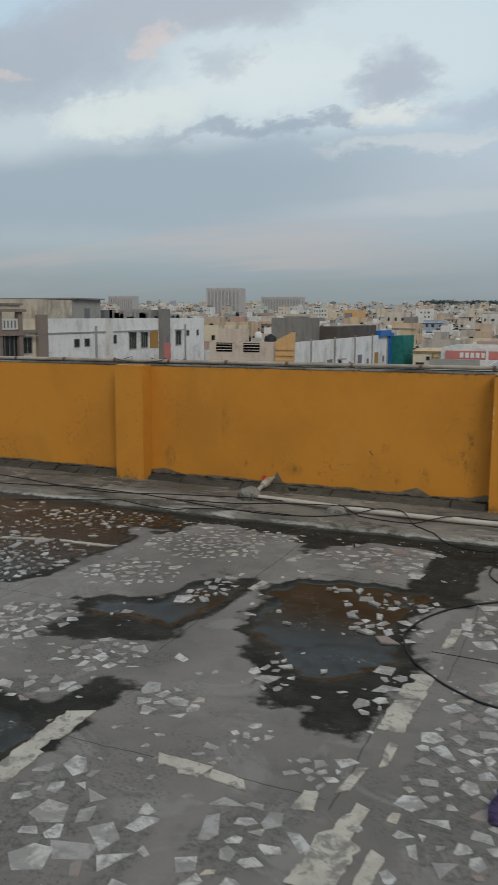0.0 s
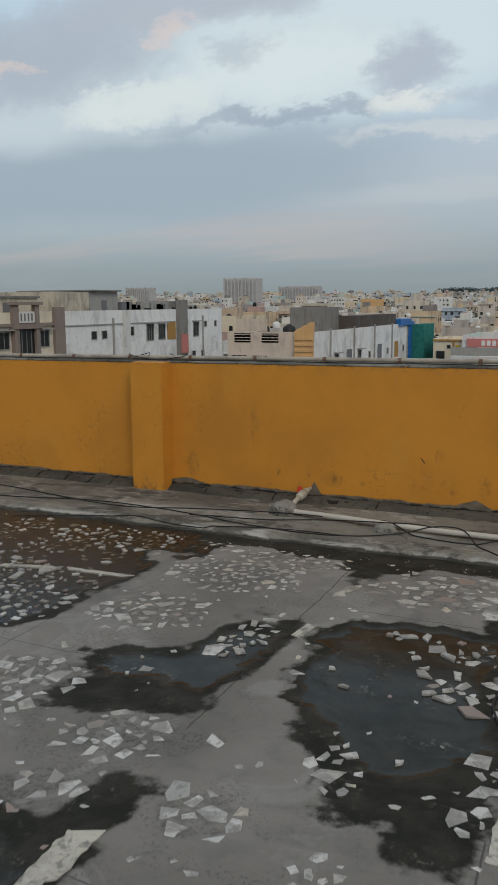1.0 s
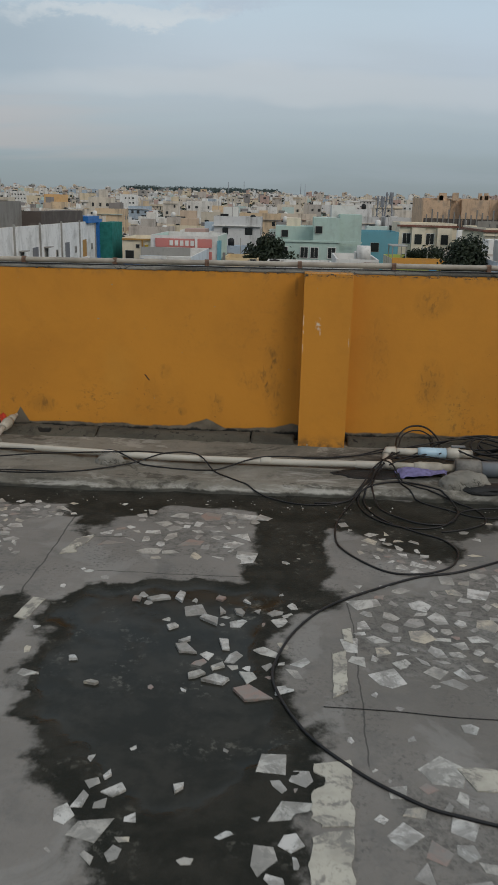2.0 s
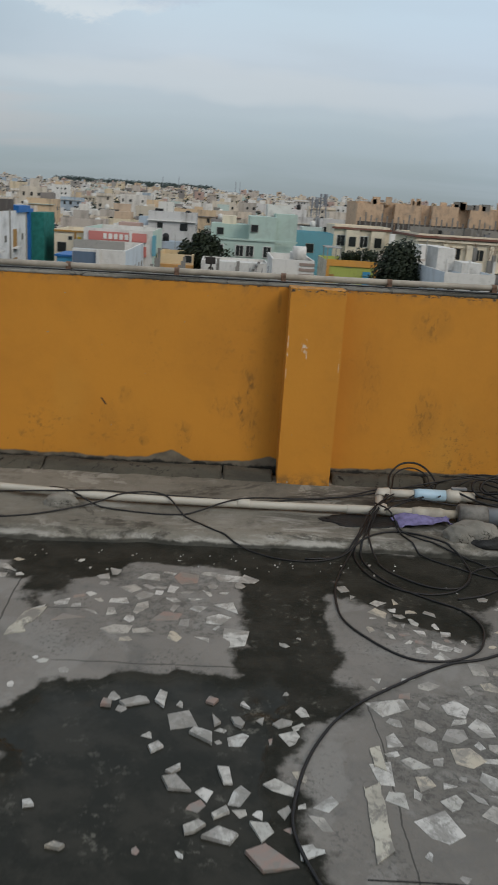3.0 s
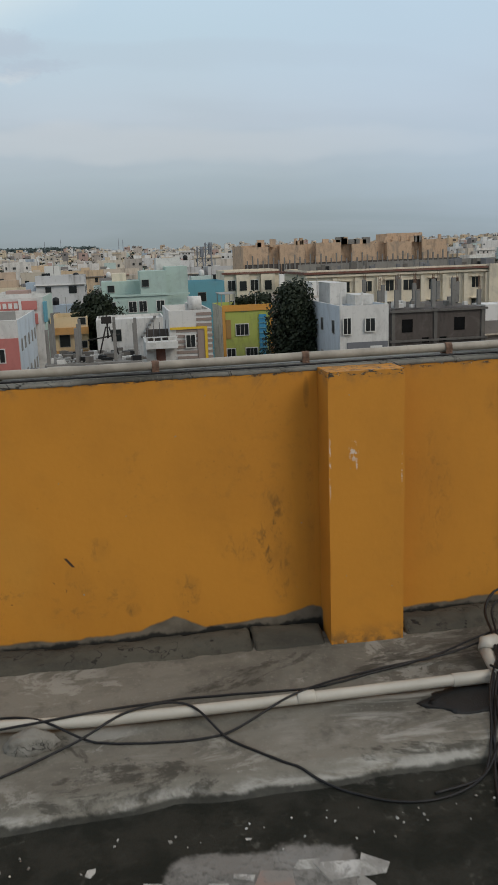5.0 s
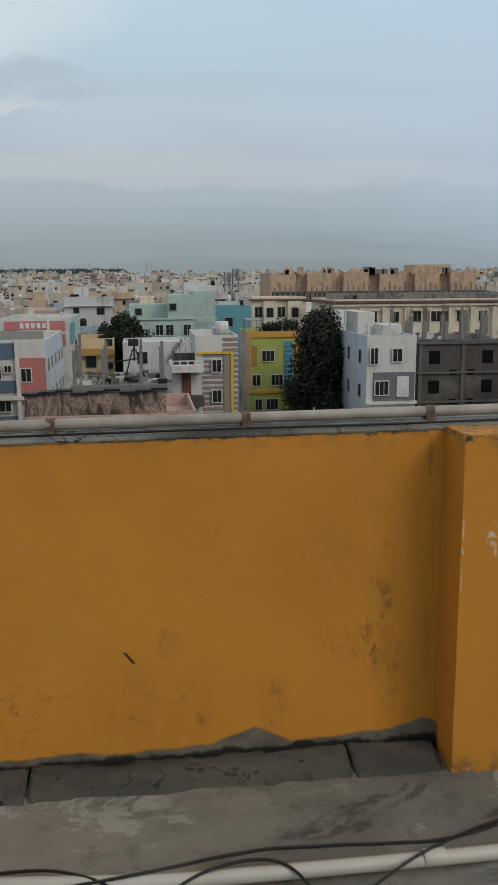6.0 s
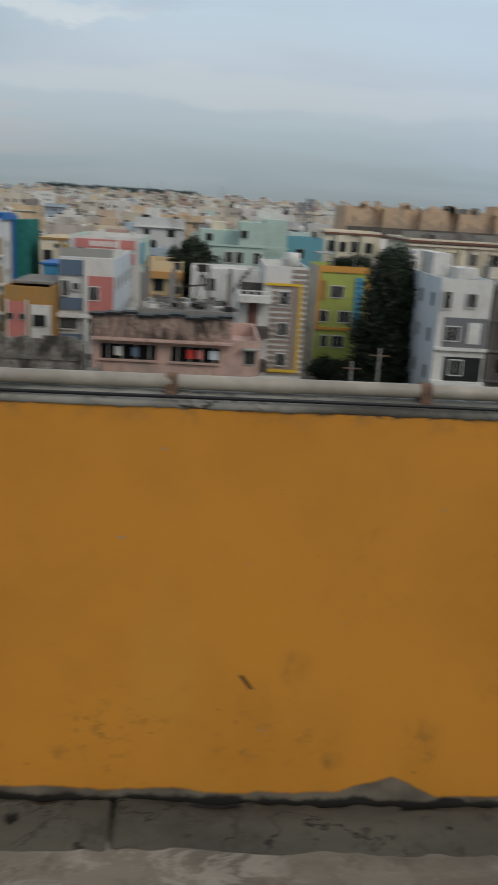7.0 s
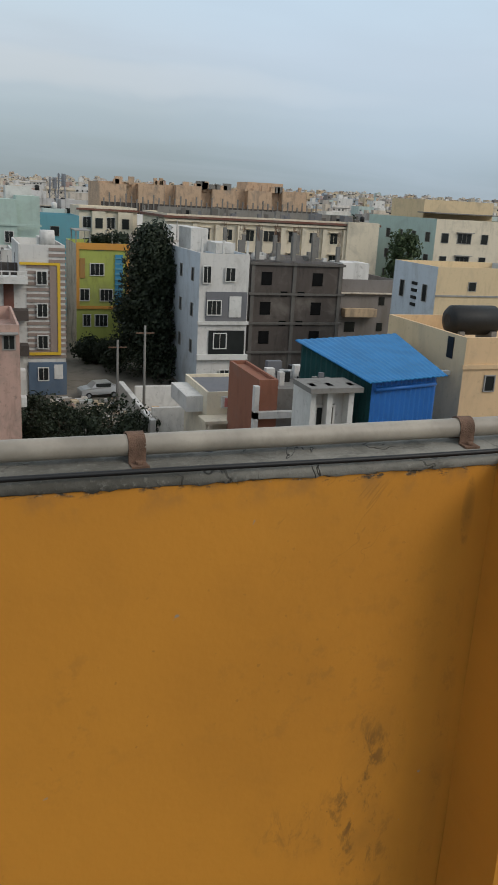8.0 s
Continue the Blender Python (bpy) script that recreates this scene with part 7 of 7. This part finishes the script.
cable("black cable running along the ledge and over the pipe", ((-5.2, -.56, .0), (-4.0, -.66, .0), (-3.2, -.52, .0), (-2.5, -.58, .0), (-1.95, -.70, .0), (-1.5, -.74, .0), (-1.24, -.68, .0), (-1.0, -.55, .01),
      (-.83, -.47, .045), (-.66, -.47, .045), (-.55, -.60, .0), (-.42, -.74, .0), (-.28, -.84, .0), (-.16, -.91, .0), (-.03, -.92, .0), (.10, -.86, .0), (.18, -.74, .0), (.25, -.58, .04), (.35, -.42, .06), (.48, -.26, .05)))
cable("black cable draped across the white pipe", ((-5.4, -.34, .0), (-4.2, -.40, .0), (-3.0, -.58, .0), (-2.2, -.42, .0), (-1.7, -.45, .03), (-1.31, -.37, .0), (-1.11, -.45, .04), (-.93, -.54, .0), (-.74, -.575, .0), (-.56, -.57, .0), (-.32, -.475, .045), (-.03, -.33, .0),
      (.23, -.31, .02), (.47, -.27, .06), (.80, -.15, .08), (1.1, -.10, .08), (1.7, -.12, .05)))
cable("black cable lying beside the white pipe", ((-2.4, -.62, .0), (-1.9, -.55, .0), (-1.5, -.50, .03), (-1.12, -.475, .042), (-.93, -.45, .04), (-.74, -.37, .0), (-.54, -.375, .0), (-.26, -.39, .0), (-.04, -.345, .0), (.18, -.30, .01), (.37, -.27, .05), (.59, -.20, .04), (.75, -.14, .07), (.95, -.12, .08), (1.4, -.15, .05)))
cable("black cable looped widely over the floor", ((2.3, -.95, .0), (1.5, -1.05, .0), (.95, -1.32, .0), (.52, -1.60, .0), (.34, -1.67, .0), (.15, -1.80, .0), (-.02, -1.94, .0), (-.13, -2.11, .0), (-.19, -2.28, .0), (-.205, -2.44, .0), (-.12, -2.66, .0),
      (.0, -2.81, .0), (.11, -2.90, .0), (.23, -2.96, .0), (.48, -2.99, .0), (1.0, -2.86, .0), (1.7, -2.5, .0)), .0048)
cable("black cable curling from the pipe joint onto the floor", ((.40, -.40, .06), (.30, -.52, .04), (.21, -.70, .0), (.12, -.90, .0), (.05, -1.12, .0), (.03, -1.30, .0), (.05, -1.43, .0), (.14, -1.57, .0), (.23, -1.645, .0), (.34, -1.66, .006), (.44, -1.61, .006),
      (.50, -1.52, .0), (.53, -1.40, .0), (.49, -1.29, .0), (.39, -1.21, .0), (.28, -1.11, .0), (.21, -.98, .0), (.19, -.82, .0), (.26, -.60, .03)), .0042)
cable("loose loop of black cable below the pipe joint", ((.33, -.46, .06), (.27, -.60, .01), (.235, -.74, .0), (.255, -.93, .0), (.33, -1.04, .0), (.43, -1.11, .0), (.54, -1.10, .0), (.60, -1.01, .0), (.62, -.90, .0), (.58, -.78, .0), (.48, -.69, .0), (.35, -.66, .0), (.22, -.74, .0), (.10, -.86, .0), (-.05, -.90, .0)), .0042)
cable("second loose loop of black cable", ((.30, -.50, .05), (.22, -.66, .0), (.16, -.84, .0), (.19, -1.02, .0), (.28, -1.13, .0), (.38, -1.17, .0), (.50, -1.14, .0), (.575, -1.06, .006), (.62, -.96, .0), (.70, -.90, .0), (.85, -.86, .0)), .0042)
cable("black cable trailing over the rag", ((.30, -.47, .06), (.35, -.56, .06), (.40, -.66, .0), (.52, -.77, .0), (.65, -.83, .0), (.72, -.93, .0), (.72, -1.06, .0), (.62, -1.15, .0), (.50, -1.20, .0)))
cable("black cable standing in a loop against the wall", ((.33, -.47, .05), (.39, -.30, .06), (.42, -.17, .08), (.48, -.11, .115), (.56, -.10, .12), (.62, -.13, .09), (.645, -.20, .05), (.58, -.32, .05), (.45, -.42, .05), (.34, -.50, .04)), .005)
cable("black cable standing in a loop against the wall", ((.34, -.46, .05), (.41, -.28, .06), (.44, -.18, .085), (.49, -.14, .105), (.55, -.13, .105), (.605, -.16, .08), (.62, -.24, .05), (.73, -.36, .03), (.66, -.42, .05), (.50, -.40, .06), (.38, -.42, .05)))
cable("black cable arching off along the wall", ((.44, -.42, .05), (.60, -.24, .06), (.71, -.17, .07), (.86, -.13, .09), (1.0, -.12, .08), (1.3, -.16, .04)))
cable("black cable arching off along the wall", ((.62, -.36, .06), (.74, -.22, .06), (.86, -.15, .08), (1.0, -.13, .06), (1.25, -.13, .03), (1.6, -.16, .02)))
cable("loop of black cable beside the grey pipe", ((.72, -.58, .03), (.88, -.72, .0), (.92, -.86, .0), (.84, -.98, .0), (.70, -1.0, .0), (.58, -.92, .0), (.44, -.80, .0), (.36, -.62, .02)))
rgc = random.Random(5)
for k in range(6):
    cx, cy, rr = .93 + rgc.uniform(-.06, .06), -.30 + rgc.uniform(-.03, .03), rgc.uniform(.10, .17)
    cable("coiled black cable heaped beside the wall", [(cx + rr * math.cos(a), cy + rr * .55 * math.sin(a), .02 + .018 * k + .02 * math.sin(a * 1.7 + k)) for a in np.arange(0, 7.5, .6)], .005)
cable("thin black wire on the floor", ((-.06, -2.55, .0), (.14, -2.555, .0), (.34, -2.57, .0), (.60, -2.56, .0), (1.0, -2.50, .0)), .0015)
cable("thin black wire on the floor", ((-3.6, -.95, .0), (-2.9, -.78, .0), (-2.2, -.80, .0), (-1.75, -.72, .0), (-1.3, -.70, .0)), .003)

# pipe, clamps and wire on top of the parapet
TOPY = .062


def pipe_z(x):
    return 1.0465 + .008 * x


top_run = thing("parapet_pipe", "white plastic pipe clamped along the parapet top", "pipe")
part("pipe", tube([(x, TOPY + .003 * math.sin(x * 1.3), pipe_z(x)) for x in np.arange(X0 + .1, X1 - .05, .25)], .0150, 18), PVC_OLD, top_run)
for x in (-3.9, -.985, 1.9):
    part("coupling", tube([(x - .04, TOPY, pipe_z(x)), (x - .038, TOPY, pipe_z(x)), (x + .038, TOPY, pipe_z(x)), (x + .04, TOPY, pipe_z(x))], [.0158, .0170, .0170, .0158], 18), PVC_OLD, top_run)


def clamp_mesh():
    bm = bmesh.new()
    rows = []
    for k in range(15):
        a = math.pi * (k / 14)
        rows.append([(math.cos(a) * r, math.sin(a) * r) for r in (.0172, .0198)])
    rows = [[(.0172, -.026), (.0198, -.026)]] + rows + [[(-.0172, -.026), (-.0198, -.026)]]
    vs = [[bm.verts.new((sx, y, z)) for sx in (-.012, .012) for y, z in row] for row in rows]
    for u, v in zip(vs, vs[1:]):
        for a, b in ((0, 1), (1, 3), (3, 2), (2, 0)):
            bm.faces.new((u[a], u[b], v[b], v[a]))
    box(bm, -.012, .012, -.042, -.018, -.027, -.0225)
    box(bm, -.012, .012, .018, .042, -.027, -.0225)
    tube([(0, -.031, -.024), (0, -.031, -.017)], .005, 6, bm)
    return mesh_of("clamp", bm, RUST)


CL = clamp_mesh()
for k in range(-12, 14):
    x = -.157 + .5155 * k
    if X0 + .2 < x < X1 - .2:
        part("clamp", CL, None, top_run, "rusty steel pipe clamp" if k == 0 else "", at=pose(x, TOPY, pipe_z(x), 0, 0, random.uniform(-4, 4)) @ Matrix.Diagonal((1, .9, .9, 1)))
solid("cable", tube([(x, -.001 + .004 * math.sin(x * 1.9) + .002 * math.sin(x * 7), top_z(x) + .0215 + .001 * math.sin(x * 5)) for x in np.arange(X0 + .2, X1 - .2, .06)], .0038, 6), RUBBER,
      "thin black cable lying along the parapet top", "cable", "black cables")
cable("tangle of thin black cable on the parapet", [(-3.25 + .16 * math.cos(a) + .05 * a, .05 + .03 * math.sin(a), top_z(-3.1) + .03 + .012 * math.sin(a * 2.3) + .02 * (math.sin(a) > 0)) for a in np.arange(0, 9, .5)], .003, False)

# ---- broken tiles, tile strips: pieces of the floor ----
def chip_outline(rg, n):
    ang = [2 * math.pi * (i + .65 * (rg.random() - .5)) / n for i in range(n)]
    sx, shear = rg.uniform(.50, 1.0), rg.uniform(-.45, .45)
    pts = [(math.cos(a) * rg.uniform(.70, 1.12), math.sin(a) * sx * rg.uniform(.70, 1.12)) for a in ang]
    return [(px + shear * py, py) for px, py in pts]


def chip_geometry(outline):
    """Flat tile fragment, unit size: sunk sides, chamfered rim, top at z = 0."""
    n = len(outline)
    V = [(x, y, -1.0) for x, y in outline] + [(x, y, -.22) for x, y in outline] + [(x * .965, y * .965, 0.0) for x, y in outline]
    F = []
    for k in range(2):
        for i in range(n):
            j = (i + 1) % n
            F.append((k * n + i, k * n + j, k * n + n + j, k * n + n + i))
    F.append(tuple(range(2 * n, 3 * n)))
    return V, F


def lay_chips():
    rg = random.Random(8)
    shapes = [chip_geometry(chip_outline(rg, rg.choice((3, 4, 4, 4, 4, 5, 5)))) for _ in range(46)]
    shape_mesh = []
    for V, F in shapes:
        me = bpy.data.meshes.new("tile_chip")
        me.from_pydata(V, [], F)
        me.materials.append(CHIP)
        shape_mesh.append(me)
    laid, cell = [], {}

    tries = 110000
    rs = np.random.RandomState(8)
    tx_, ty_ = rs.uniform(-4.6, 1.9, tries), rs.uniform(-5.0, -.92, tries)
    th = floor_height(tx_, ty_)
    td, tr = paving(tx_, ty_)
    # plain cement runs along the joints between the bays
    for jx in (-3.17, -2.13, -1.085, -.045, 1.0):
        td = np.where(np.abs(tx_ - jx) < .075, td * .05, td)
    for x, y, h, d, mid in zip(tx_.tolist(), ty_.tolist(), th.tolist(), td.tolist(), tr.tolist()):
        r = min(.072, max(.008, rg.lognormvariate(math.log(mid), .36)))
        under = h < WATER_Z
        if rg.random() > d:
            continue
        key = (int(x / .15), int(y / .15))
        ok = True
        for i in (-1, 0, 1):
            for j in (-1, 0, 1):
                for q in cell.get((key[0] + i, key[1] + j), ()):
                    if (q[0] - x) ** 2 + (q[1] - y) ** 2 < ((q[2] + r) * .74 + .003) ** 2:
                        ok = False
        if not ok:
            continue
        top = h + rg.uniform(.0001, .0018)
        if under and rg.random() < .5:
            top = WATER_Z + rg.uniform(.0015, .004)
        c = (x, y, r, top, rg.uniform(0, 360), rg.randrange(len(shapes)), rg.uniform(-1.4, 1.4), rg.uniform(-1.4, 1.4))
        cell.setdefault(key, []).append(c)
        laid.append(c)
    # the nearest three hundred large pieces are pieces of their own
    order = sorted(range(len(laid)), key=lambda i: -(laid[i][2] - .012 * math.hypot(laid[i][0] + .4, (laid[i][1] + 2.6) * .7)))
    own = set(order[:298])
    V, F = [], []
    for i, (x, y, r, top, a, s, tx, ty) in enumerate(laid):
        m = pose(x, y, top, tx, ty, a) @ Matrix.Diagonal((r, r, .012, 1))
        if i in own:
            part("tile_chip", shape_mesh[s], None, floor_ob, at=m)
        else:
            b = len(V)
            sv, sf = shapes[s]
            V.extend(tuple(m @ Vector(p)) for p in sv)
            F.extend(tuple(b + k for k in f) for f in sf)
    me = bpy.data.meshes.new("tile_chips")
    me.from_pydata(V, [], F)
    me.materials.append(CHIPS)
    ob = part("tile_chips", me, None, floor_ob)
    tagged(ob, "small broken white tiles set in cement", kind="stuff")
    return len(laid)


def gravel():
    """Loose grains washed together at the foot of the ledge."""
    rg = random.Random(77)
    V, F = [], []
    for _ in range(110):
        x, y = rg.uniform(-3.2, 1.2), -.90 - abs(rg.gauss(0, .075))
        size = rg.uniform(.0022, .0060)
        z = max(float(floor_height(np.array([x]), np.array([y]))[0]), float(ledge_height(np.array([x]), np.array([y]))[0])) + size * .3
        m = pose(x, y, z, rg.uniform(0, 40), rg.uniform(0, 40), rg.uniform(0, 360)) @ Matrix.Diagonal((size, size * rg.uniform(.6, 1), size * rg.uniform(.5, .8), 1))
        b = len(V)
        ring = [(math.cos(a) * rg.uniform(.75, 1.1), math.sin(a) * rg.uniform(.75, 1.1), rg.uniform(-.25, .25)) for a in (0, 1.2, 2.5, 3.8, 5.1)]
        V.extend(tuple(m @ Vector(p)) for p in ring + [(.1, 0, 1), (0, .1, -1)])
        for k in range(5):
            j = (k + 1) % 5
            F.extend(((b + k, b + j, b + 5), (b + j, b + k, b + 6)))
    me = bpy.data.meshes.new("gravel")
    me.from_pydata(V, [], F)
    me.materials.append(CHIPS)
    tagged(new("gravel", me), "loose pale grains of gravel on the wet floor", "gravel", kind="stuff")


gravel()


def tile_strip(xa, ya, xb, yb, w, seed):
    """A worn strip of cream tile with broken ends, along a joint."""
    rg = random.Random(seed)
    a, b = Vector((xa, ya, 0)), Vector((xb, yb, 0))
    d = (b - a).normalized()
    s = Vector((-d.y, d.x, 0)) * w / 2
    L = (b - a).length
    n = max(4, int(L / .016))
    bm = bmesh.new()
    up, lo = [], []
    for side in (1, -1):
        seq = range(n + 1) if side == 1 else range(n, -1, -1)
        for i in seq:
            p = a + d * (L * i / n) + s * side * (1 + .20 * noise.noise((L * i / n * 17, side * 3.1, seed)) + rg.uniform(-.12, .03) - (.5 if noise.noise((L * i / n * 11, side * 5.3, seed + 9)) > .38 else 0)) + d * (rg.uniform(-.03, .03) if i in (0, n) else 0)
            h = lz(p.x, p.y)
            up.append(bm.verts.new((p.x, p.y, max(h, -.004) + .0035)))
            lo.append(bm.verts.new((p.x, p.y, h - .012)))
    bm.faces.new(up)
    m = len(up)
    for i in range(m):
        j = (i + 1) % m
        bm.faces.new((lo[i], lo[j], up[j], up[i]))
    part("tile_strip", bm, STRIP, floor_ob)


STRIPS_EAST = ((-.045, -2.78, -.055, -3.03, .100), (-.055, -3.04, -.065, -3.28, .098), (-.03, -3.36, -.035, -3.50, .034), (-.085, -3.54, -.11, -3.70, .034), (-.15, -3.77, -.22, -3.79, .10),
               (-.04, -3.76, -.055, -3.96, .060), (-.05, -3.90, -.07, -4.16, .125), (.06, -3.94, .05, -4.10, .045), (-.05, -4.2, -.05, -4.5, .08), (.0, -2.24, -.008, -2.49, .045), (.03, -2.10, .035, -2.20, .03))
STRIPS_WEST = ((-1.115, -3.58, -1.11, -3.84, .098), (-1.11, -3.86, -1.105, -4.14, .10), (-1.11, -4.2, -1.12, -4.5, .06), (-1.02, -1.42, -1.05, -1.58, .06), (-1.05, -2.00, -1.07, -2.12, .05),
               (-2.92, -1.84, -2.56, -1.745, .04), (-2.54, -1.745, -2.16, -1.73, .04), (-.70, -3.76, -.54, -3.765, .075), (-.50, -3.77, -.40, -3.78, .05), (.29, -2.83, .49, -2.82, .085), (.50, -2.82, .66, -2.82, .06))
for k, ends in enumerate(STRIPS_EAST + STRIPS_WEST):
    tile_strip(*ends, 100 + k)
lay_chips()
